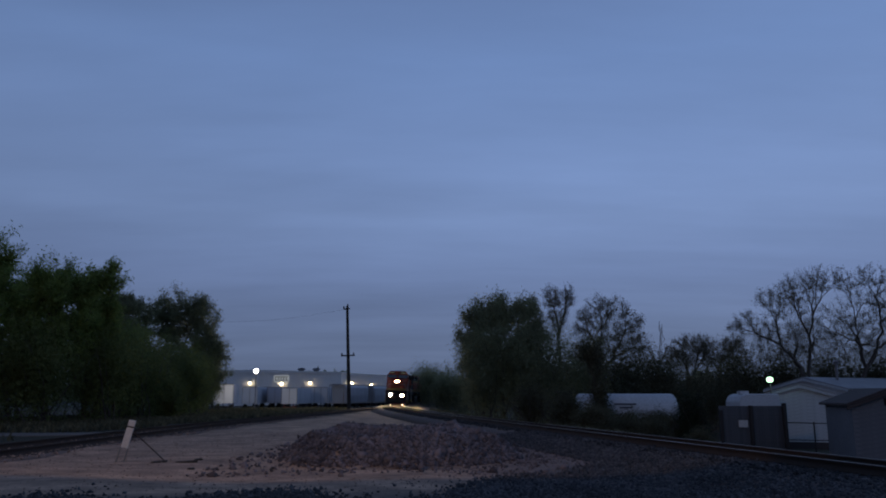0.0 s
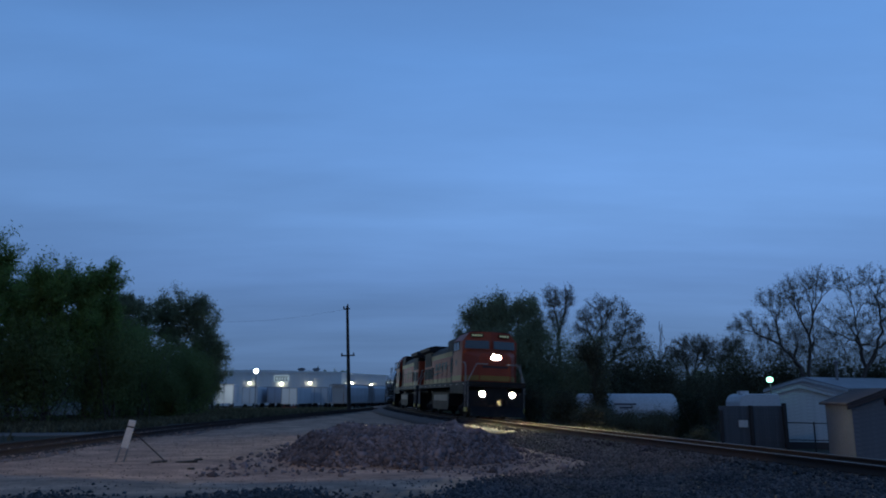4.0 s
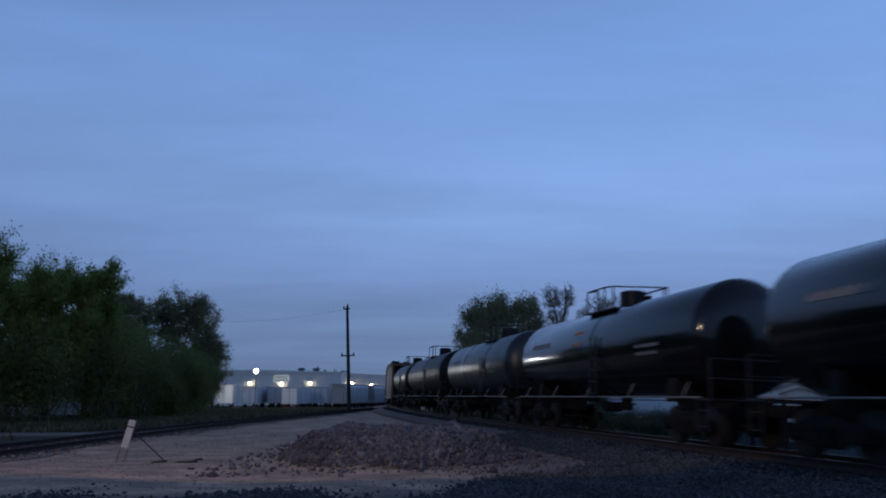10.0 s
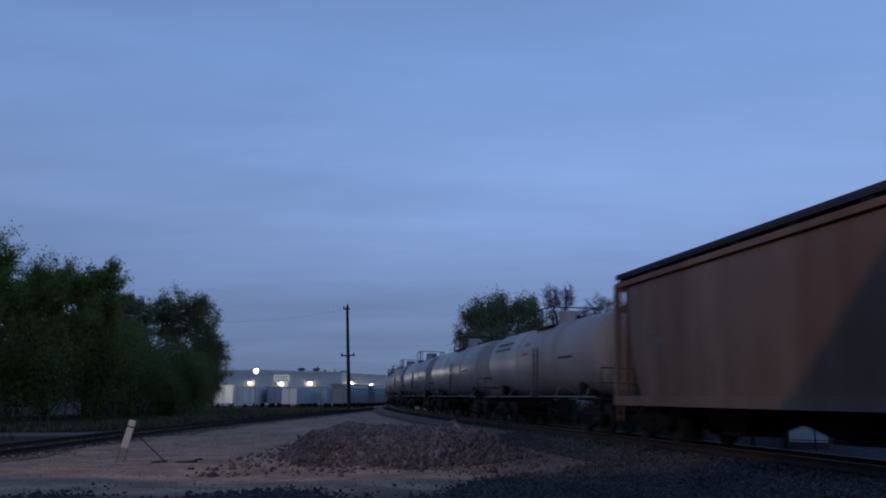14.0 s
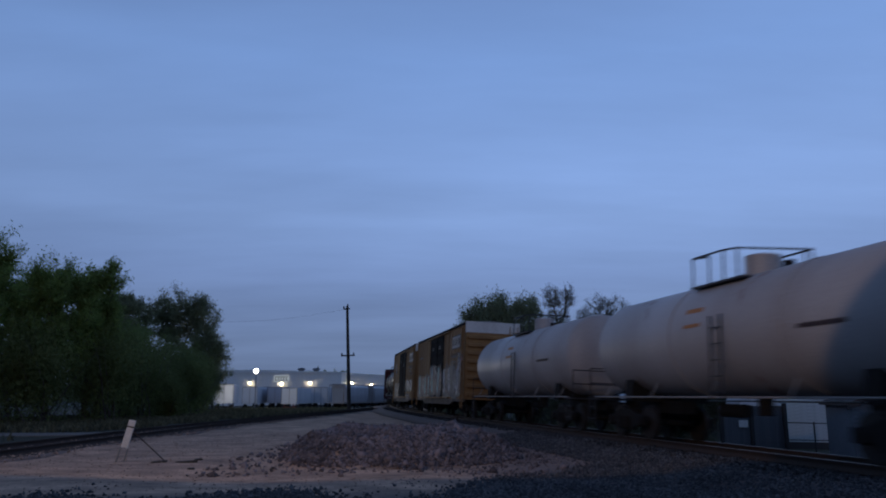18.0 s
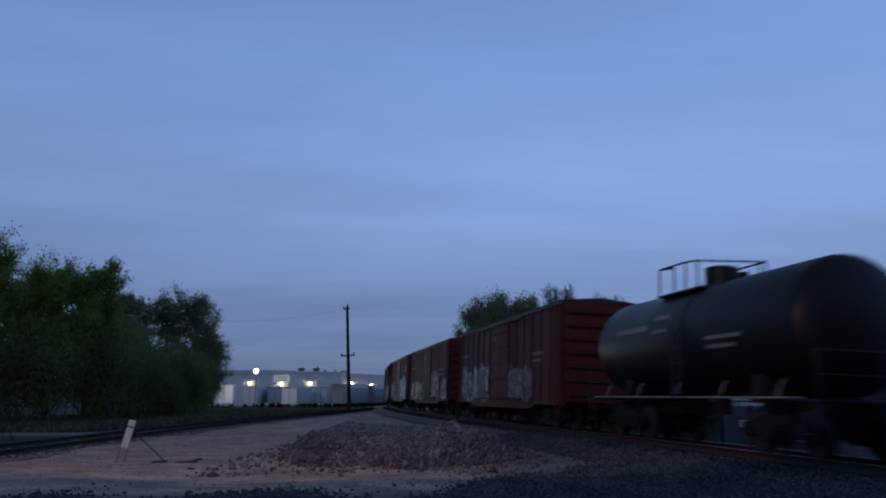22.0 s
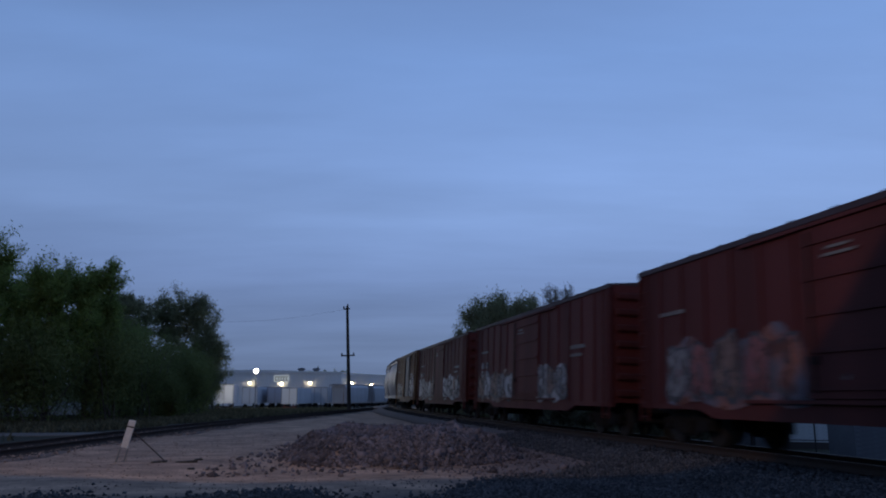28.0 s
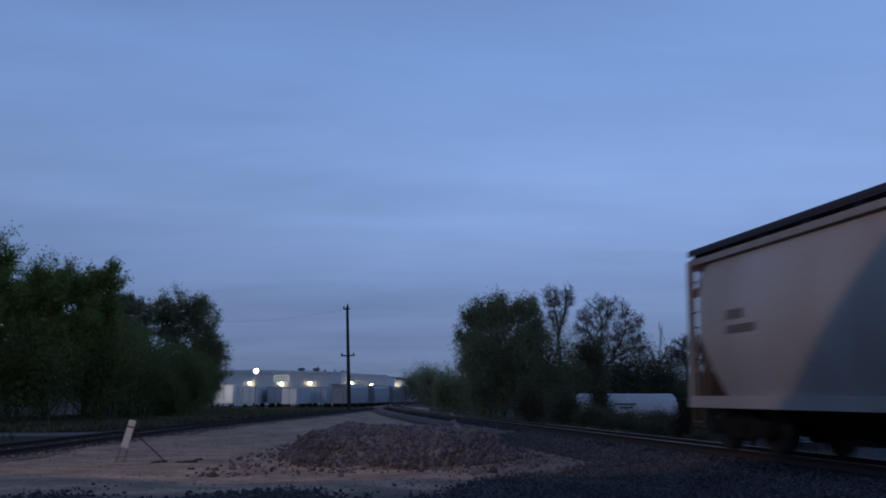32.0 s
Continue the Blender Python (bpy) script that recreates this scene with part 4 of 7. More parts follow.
    if logo:
        b = bm_new()
        box(b, logo[0], logo[1], yo - 0.004, yo, logo[2], logo[3])
        lg = part("owner_panel", b, M_PANEL, root, "dull white owner panel")
        wd = (logo[1] - logo[0]) / 3
        for i in range(3):
            b = bm_new()
            box(b, logo[0] + i * wd + 0.12, logo[0] + (i + 1) * wd - 0.12, yo - 0.008, yo - 0.004, logo[2] + 0.12, logo[3] - 0.12)
            part("owner_mark", b, M_DARKLOGO, lg, "dark block shape")
        b = bm_new()
        for x0, x1, z0, z1 in ((logo[0] - 0.05, logo[1] + 0.05, logo[2] - 0.07, logo[2]), (logo[0] - 0.05, logo[1] + 0.05, logo[3], logo[3] + 0.07), (logo[0] - 0.07, logo[0], logo[2], logo[3]), (logo[1], logo[1] + 0.07, logo[2], logo[3])):
            box(b, x0, x1, yo - 0.006, yo, z0, z1)
        part("owner_frame", b, M_DARKLOGO, lg)
    if logo:
        lettering(root, "lettering", logo[0] - 0.3, logo[1] + 0.2, logo[2] - 0.5, logo[2] - 0.28, yo, M_FADEDINK, 13, seed + 5, "small dark unreadable lettering")
        lettering(root, "lettering", logo[0] + 0.5, logo[1] + 0.1, logo[2] - 1.05, logo[2] - 0.85, yo, M_FADEDINK, 7, seed + 6, "small dark unreadable lettering")
    for k, (sx0, sz) in enumerate(((a_, z_) for a_, z_ in ((-6.75, 2.40), (-6.0, 2.40), (-6.75, 2.0), (-6.0, 2.0)) if squares)):
        b = bm_new()
        box(b, sx0, sx0 + 0.46, yo - 0.012, yo - 0.009, sz, sz + 0.29)
        part("pale_square", b, PAINTS["pale"], root, "faded pale square")
    if disc:
        b = bm_new()
        tube(b, (L - 1.75, yo, top - 1.1), (L - 1.75, yo - 0.005, top - 1.1), 0.34, 24)
        part("round_emblem", b, M_LETTER, root, "pale round emblem")
    if mark:
        b = bm_new()
        for x0, z0 in mark:
            for i in range(2):
                box(b, x0 + 0.1 * i, x0 + 0.8 - 0.12 * i, -1.594, -1.59, z0 + i * 0.13, z0 + i * 0.13 + 0.05)
        part("door_stencil", b, M_LETTER, root, "white stencilled bars on the door")
    running_gear(root, half + 0.4, 2.0)
    return root


def covered_hopper(u0, u1, top, mat, label, curve=0.35, bays=3, seed=0):
    root, half = car_root("covered_hopper_car", label, "hopper car", u0, u1, 1.7)
    L, zb = half, 1.05
    # barrel between the end slopes
    side = [(1.38 + curve * 0.36 * math.sin(math.pi * k / 8), zb + (top - 0.25 - zb) * k / 8) for k in range(9)]
    sec = side + [(1.2, top - 0.02), (-1.2, top - 0.02)] + [(-y, z) for y, z in side[::-1]]
    b = bm_new()
    # both ends lean in towards the foot, in a curve
    rings = []
    for sg, at in ((-1, 0.0), (-1, 0.45), (1, 0.45), (1, 0.0)):
        rings.append([b.verts.new((sg * (L - (0.62 if sg > 0 else 0.36) - at - (1.35 if sg > 0 else 1.0) * (1 - (z - zb) / (top - zb)) ** 1.9), y * (0.93 if at == 0.0 else 1.0), z)) for y, z in sec])
    k = len(sec)
    for a, c in zip(rings, rings[1:]):
        for j in range(k):
            b.faces.new((a[j], a[(j + 1) % k], c[(j + 1) % k], c[j]))
    b.faces.new(rings[0][::-1])
    b.faces.new(rings[-1])
    body = part("hopper_body", b, mat, root, "", True)
    # horizontal seams
    for y in (-1, 1):
        b = bm_new()
        box(b, -L, L, y * 1.40, y * 1.50, zb - 0.16, zb + 0.10)
        part("side_sill", b, mat, root)
        b = bm_new()
        box(b, -L + 0.1, L - 0.1, y * 1.33, y * 1.45, top - 0.16, top - 0.02)
        # pale on rounded cars: paints the bright line of light under the walkway
        part("top_chord", b, M_RAILING if curve > 0.5 else mat, root)
        for sx in (-1, 1):
            b = bm_new()
            box(b, sx * L, sx * (L - 0.14), y * 1.34, y * 1.48, zb - 0.1, top - 0.04)
            part("corner_post", b, mat, root)
            b = bm_new()
            box(b, sx * (L - 0.50), sx * (L - 0.58), y * 1.24, y * 1.36, zb, top - 0.1)
            prism(b, [(sx * (L - 0.10), top - 0.9), (sx * (L - 0.10), top - 0.7), (sx * (L - 0.56), top - 0.7), (sx * (L - 0.56), top - 0.9)], "y", y * 1.28, y * 1.36)
            part("end_brace", b, M_BROWNHOPPER, root, "rust-brown end brace")
    # slope sheets and end platforms
    for sx in (-1, 1):
        b = bm_new()
        box(b, sx * (L - 0.05), sx * (L - 0.75), -1.4, 1.4, zb - 0.10, zb - 0.02)
        part("end_platform", b, mat, root)
        b = bm_new()
        box(b, sx * (L), sx * (L - 0.08), -1.4, 1.4, top - 0.25, top - 0.08)
        box(b, sx * L, sx * (L - 0.07), -0.12, 0.12, zb, top - 0.2)
        part("end_frame", b, mat, root)
        put("ladder", ladder_mesh(0.45, top, 0.34, M_BROWNHOPPER), root, Matrix.Translation((sx * (L - 0.30), -1.44, 0)))
        put("ladder", ladder_mesh(1.0, top, 0.42, mat), root, Matrix.Translation((sx * (L + 0.05), 0.9, 0)) @ pose(0, 0, 0, 0, 0, 90))
        # slope sheet below the overhang, with its ribs
        b = bm_new()
        prism(b, [(sx * (L - 1.9), zb), (sx * (L - 0.95), zb + 1.2), (sx * (L - 0.55), top - 0.3), (sx * (L - 0.62), top - 0.3), (sx * (L - 1.02), zb + 1.2), (sx * (L - 2.0), zb)], "y", -1.22, 1.22)
        # the shade of the end recess is put into the sheet's near-black colour
        part("slope_sheet", b, M_STEEL, root, "sloping end sheet coloured dark for the shade of the recess")
        for yy in (-1.18, -0.6, 0.0, 0.6, 1.18):
            b = bm_new()
            prism(b, [(sx * (L - 1.88), zb), (sx * (L - 0.92), zb + 1.2), (sx * (L - 0.52), top - 0.35), (sx * (L - 0.38), top - 0.35), (sx * (L - 0.62), zb + 0.7), (sx * (L - 0.7), zb)], "y", yy - 0.03, yy + 0.03)
            part("end_rib", b, M_ENDRUST, root)
        b = bm_new()
        tube(b, (sx * (L + 0.04), -0.5, 2.2), (sx * (L + 0.1), -0.5, 2.2), 0.25, 14)
        part("brake_wheel", b, M_STEEL, root)
    # roof, running boards and hatches
    b = bm_new()
    prism(b, [(-1.42, top - 0.03), (-0.9, top + 0.06), (0.9, top + 0.06), (1.42, top - 0.03)], "x", -L + 0.4, L - 0.4)
    part("roof", b, mat, root)
    for y in (-1, 1):
        b = bm_new()
        box(b, -L - 0.02, L + 0.02, y * 0.78, y * 1.42, top + 0.12, top + 0.16)
        box(b, -L - 0.02, L + 0.02, y * 1.39, y * 1.42, top + 0.09, top + 0.24)
        for q in np.linspace(-L + 0.2, L - 0.2, 9):
            box(b, q - 0.03, q + 0.03, y * 0.78, y * 1.40, top - 0.04, top + 0.13)
        part("running_board", b, M_WALKWAY, root, "dark grated roof walkway")
    for q in np.linspace(-L + 1.6, L - 1.6, bays * 2):
        b = bm_new()
        lathe(b, [(top + 0.05, 0.36), (top + 0.16, 0.36), (top + 0.20, 0.28), (top + 0.22, 0.05)], "z", 16, (float(q), 0, 0))
        part("roof_hatch", b, mat, root)
    # discharge bays
    span = 2 * (L - 2.6)
    for i in range(bays):
        c = -span / 2 + span * (i + 0.5) / bays
        wd = span / bays * 0.48
        b = bm_new()
        lo = [b.verts.new(v) for v in ((c - 0.35, -0.45, 0.35), (c + 0.35, -0.45, 0.35), (c + 0.35, 0.45, 0.35), (c - 0.35, 0.45, 0.35))]
        hi = [b.verts.new(v) for v in ((c - wd, -1.35, zb), (c + wd, -1.35, zb), (c + wd, 1.35, zb), (c - wd, 1.35, zb))]
        for j in range(4):
            b.faces.new((lo[j], lo[(j + 1) % 4], hi[(j + 1) % 4], hi[j]))
        b.faces.new(lo[::-1])
        box(b, c - 0.4, c + 0.4, -0.55, 0.55, 0.28, 0.36)
        part("discharge_bay", b, M_STEEL if not mat == M_HOPPER else M_STEEL, root)
    b = bm_new()
    box(b, -L, L, -0.2, 0.2, 0.74, 1.0)
    part("centre_sill", b, M_STEEL, root)
    ya = lambda z: -(1.38 + curve * 0.36 * math.sin(math.pi * (z - zb) / (top - 0.25 - zb))) - 0.012
    for x0, x1, z0, z1 in ((-L + 1.9, -L + 2.5, 2.75, 2.95), (-L + 1.9, -L + 2.9, 2.45, 2.62), (L - 3.0, L - 2.4, 2.1, 2.4)):
        b = bm_new()
        b.faces.new([b.verts.new(v) for v in ((x0, ya(z0), z0), (x1, ya(z0), z0), (x1, ya(z1), z1), (x0, ya(z1), z1))])
        part("lettering", b, M_FAINT, root, "worn dark lettering")
    running_gear(root, half + 0.35, 1.7)
    return root


def locomotive(u0, u1, label, nose_first, logo_mat, lit):
    root = thing("locomotive", label, "locomotive", "cars of the freight train")
    half = (u1 - u0) / 2
    CARS.append((root, (u0 + u1) / 2, half - 3.2))
    f = 1 if nose_first else -1           # which way the cab looks
    L = half

    def X(x):
        return f * x

    def bx(b, x0, x1, y0, y1, z0, z1):
        box(b, min(X(x0), X(x1)), max(X(x0), X(x1)), y0, y1, z0, z1)
    SILL = 1.90
    # underframe, walkway and fuel tank
    b = bm_new()
    bx(b, -L + 0.2, L - 0.6, -1.52, 1.52, SILL - 0.26, SILL)
    bx(b, -L + 0.3, L - 0.8, -0.6, 0.6, 0.85, SILL - 0.26)
    part("underframe", b, M_LOCODARK, root)
    for y in (-1, 1):
        b = bm_new()
        bx(b, L - 5.4, L - 1.0, y * 1.44, y * 1.51, 1.34, SILL - 0.26)
        part("equipment_box", b, M_LOCODARK, root, "dark box below the cab")
        for q in np.linspace(-L + 1.6, L - 1.8, 9):
            b = bm_new()
            bx(b, q - 0.11, q + 0.11, y * 1.52, y * 1.526, SILL - 0.17, SILL - 0.10)
            part("reflector", b, M_RAILING, root, "small pale reflector")
    b = bm_new()
    prism(b, [(X(-2.4), 0.35), (X(2.0), 0.35), (X(2.3), 0.6), (X(2.3), 1.30), (X(-2.7), 1.30), (X(-2.7), 0.6)], "y", -1.42, 1.42)
    ft = part("fuel_tank", b, M_LOCODARK, root)
    for y in (-1, 1):
        b = bm_new()
        bx(b, -2.4, 2.0, y * 1.42, y * 1.435, 0.86, 1.22)
        part("fuel_tank_panel", b, M_GREYTANKSIDE, ft, "dull grey panel")
    # long hood
    hx0, hx1 = -L + 1.1, L - 4.97
    hw = 1.28
    b = bm_new()
    bx(b, hx0, hx1, -hw, hw, SILL, 3.72)
    hood = part("long_hood", b, M_ORANGE, root, "", False, 0.04)
    b = bm_new()
    prism(b, [(-hw - 0.01, 3.72), (hw + 0.01, 3.72), (hw - 0.04, 3.95), (0.85, 4.22), (-0.85, 4.22), (-hw + 0.04, 3.95)], "x", min(X(hx0), X(hx1)), max(X(hx0), X(hx1)))
    part("hood_roof", b, M_LOCODARK, root)
    for y in (-1, 1):
        for a0, a1, z0, z1, nm in ((hx0 + 0.02, hx1 - 0.02, 1.93, 2.2, "lower_stripe"), (hx0 + 2.85, hx1 - 0.02, 3.45, 3.735, "upper_stripe")):
            b = bm_new()
            bx(b, a0, a1, y * hw, y * (hw + 0.012), z0, z1)
            part(nm, b, M_STRIPE, hood, "weathered yellow stripe")
    # hood doors, and the dark doorway beside the cab
    b = bm_new()
    bx(b, 0, 0.66, -hw - 0.02, -hw, 2.26, 3.40)
    me = mesh_of("hood_door", b, M_ORANGE, False, 0.008)
    b = bm_new()
    bx(b, 0.28, 0.34, -hw - 0.05, -hw - 0.02, 2.7, 2.85)
    me2 = mesh_of("door_latch", b, M_LOCODARK)
    for k in range(int((hx1 - hx0 - 4.3) / 0.71)):
        dr = put("hood_door", me, hood, Matrix.Translation((X(hx0 + 3.6 + k * 0.71), 0, 0)))
    for y in (-1, 1):
        b = bm_new()
        bx(b, hx1 - 1.35, hx1 - 0.75, y * hw, y * (hw + 0.03), SILL, 3.44)
        part("hood_doorway", b, M_GRILLE, root, "dark recessed doorway")
        b = bm_new()
        bx(b, hx1 - 0.45, hx1 + 0.15, y * (hw + 0.16), y * (hw + 0.26), 2.45, 3.25)
        part("side_screen", b, M_GRILLE, root, "dark screen behind the cab")
        b = bm_new()
        bx(b, hx0 + 3.05, hx0 + 3.42, y * hw, y * (hw + 0.025), 2.2, 3.0)
        part("narrow_door", b, M_GRILLE, root, "dark narrow door")
        # recessed radiator under the wing, and the intake screens below it
        b = bm_new()
        bx(b, hx0 + 0.25, hx0 + 2.85, y * (hw - 0.02), y * (hw + 0.016), 3.1, 4.0)
        rd = part("radiator_grille", b, M_GRILLE, root, "dark louvred grille")
        for i in range(7):
            b = bm_new()
            z = 3.16 + i * 0.12
            bx(b, hx0 + 0.3, hx0 + 2.8, y * (hw + 0.016), y * (hw + 0.05), z, z + 0.03)
            part("louvre", b, M_GRILLE, rd)
        for k in range(4):
            b = bm_new()
            bx(b, hx0 + 0.3 + k * 0.66, hx0 + 0.9 + k * 0.66, y * (hw - 0.02), y * (hw + 0.02), 2.26, 2.92)
            part("intake_grille", b, M_GRILLE, root, "dark intake screen")
    b = bm_new()
    prism(b, [(-1.1, 3.95), (1.1, 3.95), (1.5, 4.13), (1.55, 4.36), (1.1, 4.46), (-1.1, 4.46), (-1.55, 4.36), (-1.5, 4.13)], "x", min(X(-L + 0.38), X(hx0 + 3.1)), max(X(-L + 0.38), X(hx0 + 3.1)))
    part("radiator_wing", b, M_LOCODARK, root, "dark overhanging radiator cover")
    b = bm_new()
    bx(b, hx1 - 4.9, hx1 - 4.0, -0.45, 0.45, 4.20, 4.42)
    part("exhaust_stack", b, M_LOCODARK, root)
    b = bm_new()
    prism(b, [(-1.30, 3.74), (1.30, 3.74), (1.30, 4.38), (1.15, 4.48), (-1.15, 4.48), (-1.30, 4.38)], "x", min(X(hx1 - 2.5), X(hx1)), max(X(hx1 - 2.5), X(hx1)))
    eb = part("brake_housing", b, M_LOCODARK, root, "black box behind the cab")
    for y in (-1, 1):
        b = bm_new()
        bx(b, hx1 - 1.9, hx1 - 0.3, y * 1.30, y * 1.32, 3.86, 4.30)
        part("brake_grille", b, M_GRILLE, eb, "dark grille")
    # cab with a front bent to a shallow wedge
    cx0, cx1 = L - 4.95, L - 2.4
    cw = 1.52

    def front(y, off=0.0):
        return X(cx1 + 0.42 * (1 - abs(y) / cw) + off)
    b = bm_new()
    rear = [b.verts.new((X(cx0), y, z)) for y, z in ((-cw, SILL), (-cw, 4.08), (-1.12, 4.58), (0, 4.62), (1.12, 4.58), (cw, 4.08), (cw, SILL), (0, SILL))]
    fore = [b.verts.new((front(y) if z < 4.5 else front(y, -0.16), y, z)) for y, z in ((-cw, SILL), (-cw, 4.08), (-1.12, 4.58), (0, 4.62), (1.12, 4.58), (cw, 4.08), (cw, SILL), (0, SILL))]
    for k in range(8):
        b.faces.new((rear[k], rear[(k + 1) % 8], fore[(k + 1) % 8], fore[k]))
    b.faces.new(rear[::-1])
    b.faces.new((fore[0], fore[1], fore[2], fore[3], fore[7]))
    b.faces.new((fore[7], fore[3], fore[4], fore[5], fore[6]))
    cab = part("cab", b, M_ORANGE, root, "", False, 0.02)
    b = bm_new()
    prism(b, [(-1.14, 4.60), (-1.0, 4.66), (1.0, 4.66), (1.14, 4.60)], "x", min(X(cx0 - 0.05), X(cx1 - 0.3)), max(X(cx0 - 0.05), X(cx1 - 0.3)))
    part("cab_roof", b, M_LOCODARK, cab)

    def facet(name, y0, y1, z0, z1, off, th, mat, label, parent):
        b = bm_new()
        lean = lambda z: -0.16 * max(0.0, (z - 3.9) / 0.68)
        v = [b.verts.new((front(y, off + lean(z) + d), y, z)) for d in (0, th) for y, z in ((y0, z0), (y1, z0), (y1, z1), (y0, z1))]
        for q in ((0, 1, 2, 3), (4, 7, 6, 5), (0, 4, 5, 1), (1, 5, 6, 2), (2, 6, 7, 3), (3, 7, 4, 0)):
            b.faces.new([v[k] for k in q])
        return part(name, b, mat, parent, label)
    for y in (-1, 1):
        for q0, q1 in ((cx0 + 0.36, cx0 + 0.95), (cx0 + 1.05, cx0 + 1.75)):
            b = bm_new()
            bx(b, q0, q1, y * (cw + 0.002), y * (cw + 0.012), 3.62, 4.06)
            part("side_window", b, M_GLASS, cab, "dark glass")
        b = bm_new()
        for q in (cx0 + 0.28, cx0 + 0.97, cx0 + 1.77):
            bx(b, q, q + 0.07, y * cw, y * (cw + 0.03), 3.55, 4.08)
        bx(b, cx0 + 0.28, cx0 + 1.84, y * cw, y * (cw + 0.05), 4.06, 4.11)
        part("window_frame", b, M_LOCODARK, cab)
        b = bm_new()
        bx(b, cx0 - 0.02, cx0 + 0.25, y * (cw + 0.001), y * (cw + 0.01), 3.4, 4.06)
        part("cab_rear_panel", b, M_GRILLE, cab, "dark rear panel of the cab")
        b = bm_new()
        bx(b, cx0, cx1, y * cw, y * (cw + 0.01), 1.96, 2.24)
        part("lower_stripe", b, M_STRIPE, cab)
        facet("windscreen", y * 0.12, y * 1.40, 3.68, 4.12, 0.004, 0.012, M_GLASS, "dark glass", cab)
        nb = facet("number_board", y * 0.42, y * 1.08, 4.30, 4.50, 0.006, 0.05, M_LOCODARK, "black number board", cab)
        for k in range(4):
            facet("number_bar", y * (0.50 + k * 0.14), y * (0.60 + k * 0.14), 4.35, 4.45, 0.058, 0.004, M_BOARD, "dim glowing yellow bar", nb)
    # wide nose, narrower towards its front
    nx1 = L - 1.1
    b = bm_new()
    ra = [b.verts.new((X(cx1), y, z)) for y, z in ((-1.42, SILL), (-1.42, 3.5), (-1.15, 3.66), (1.15, 3.66), (1.42, 3.5), (1.42, SILL))]
    rb = [b.verts.new((X(nx1 - (0.12 if z > 3.3 else 0)), y, z)) for y, z in ((-0.86, SILL), (-0.86, 3.2), (-0.7, 3.40), (0.7, 3.40), (0.86, 3.2), (0.86, SILL))]
    for k in range(6):
        b.faces.new((ra[k], ra[(k + 1) % 6], rb[(k + 1) % 6], rb[k]))
    b.faces.new(ra[::-1])
    b.faces.new(rb)
    nose = part("nose", b, M_ORANGE, root, "", False, 0.05)
    b = bm_new()
    bx(b, nx1, nx1 + 0.012, -0.8, 0.8, 1.96, 2.22)
    part("nose_stripe", b, M_STRIPE, nose)
    for y in (-1, 1):
        b = bm_new()
        v = [b.verts.new((X(q), y * w_2, z)) for z in (1.96, 2.22) for q, w_2 in ((cx1 + 0.05, 1.42), (nx1 - 0.02, 0.885), (nx1 - 0.02, 0.86), (cx1 + 0.05, 1.38))]
        for q in ((0, 1, 2, 3), (4, 7, 6, 5), (0, 4, 5, 1), (1, 5, 6, 2), (2, 6, 7, 3), (3, 7, 4, 0)):
            b.faces.new([v[k] for k in q])
        part("nose_stripe", b, M_STRIPE, nose)
    b = bm_new()
    bx(b, nx1 - 0.12, nx1 + 0.05, -0.30, 0.30, 3.0, 3.36)
    hd = part("headlight_housing", b, M_LOCODARK, nose, "", False, 0.03)
    for y in (-0.125, 0.125):
        b = bm_new()
        lathe(b, [(f * d, r) for d, r in ((0.0, 0.125), (0.12, 0.125), (0.12, 0.115), (0.02, 0.112))], "x", 18, (X(nx1 + 0.05), y, 3.18))
        col = part("headlight_rim", b, M_LOCODARK, hd)
        b = bm_new()
        tube(b, (X(nx1 + 0.075), y, 3.18), (X(nx1 + 0.09), y, 3.18), 0.105, 16)
        part("headlight", b, M_HEAD if lit else M_GLASS, hd, "glaring white headlight" if lit else "unlit headlight")
    b = bm_new()
    bx(b, nx1 + 0.0, nx1 + 0.015, -0.7, 0.7, 2.62, 2.74)
    part("nose_mark", b, M_DARKLOGO, nose, "dark emblem shape")
    b = bm_new()
    tube(b, (X(cx0 + 1.1), -cw - 0.006, 2.95), (X(cx0 + 1.1), -cw, 2.95), 0.2, 20)
    part("round_emblem", b, M_DARKLOGO, cab, "faint dark round emblem")
    # ends: plow, ditch lights, steps, handrails
    for sx, lx in ((1, L - 0.75), (-1, -L + 0.35)):
        b = bm_new()
        prism(b, [(-1.45, 0.25), (1.45, 0.25), (1.45, 1.4), (-1.45, 1.4)], "x", min(X(lx), X(lx + sx * 0.1)), max(X(lx), X(lx + sx * 0.1)))
        prism(b, [(X(lx + sx * 0.1), 0.15), (X(lx + sx * 0.55), 0.15), (X(lx + sx * 0.1), 0.62)], "y", -1.4, 1.4)
        part("pilot_plow", b, M_LOCODARK, root)
        for y in (-1, 1):
            for z in (0.45, 0.8, 1.15):
                b = bm_new()
                bx(b, lx - sx * 0.6, lx - sx * 0.05, min(y * 1.15, y * 1.55), max(y * 1.15, y * 1.55), z, z + 0.04)
                part("step", b, M_LOCODARK, root)
            b = bm_new()
            bx(b, lx - sx * 0.62, lx - sx * 0.10, min(y * 1.50, y * 1.57), max(y * 1.50, y * 1.57), 0.36, 0.56)
            part("step_guard", b, M_STEPYELLOW, root, "bright yellow step guard")
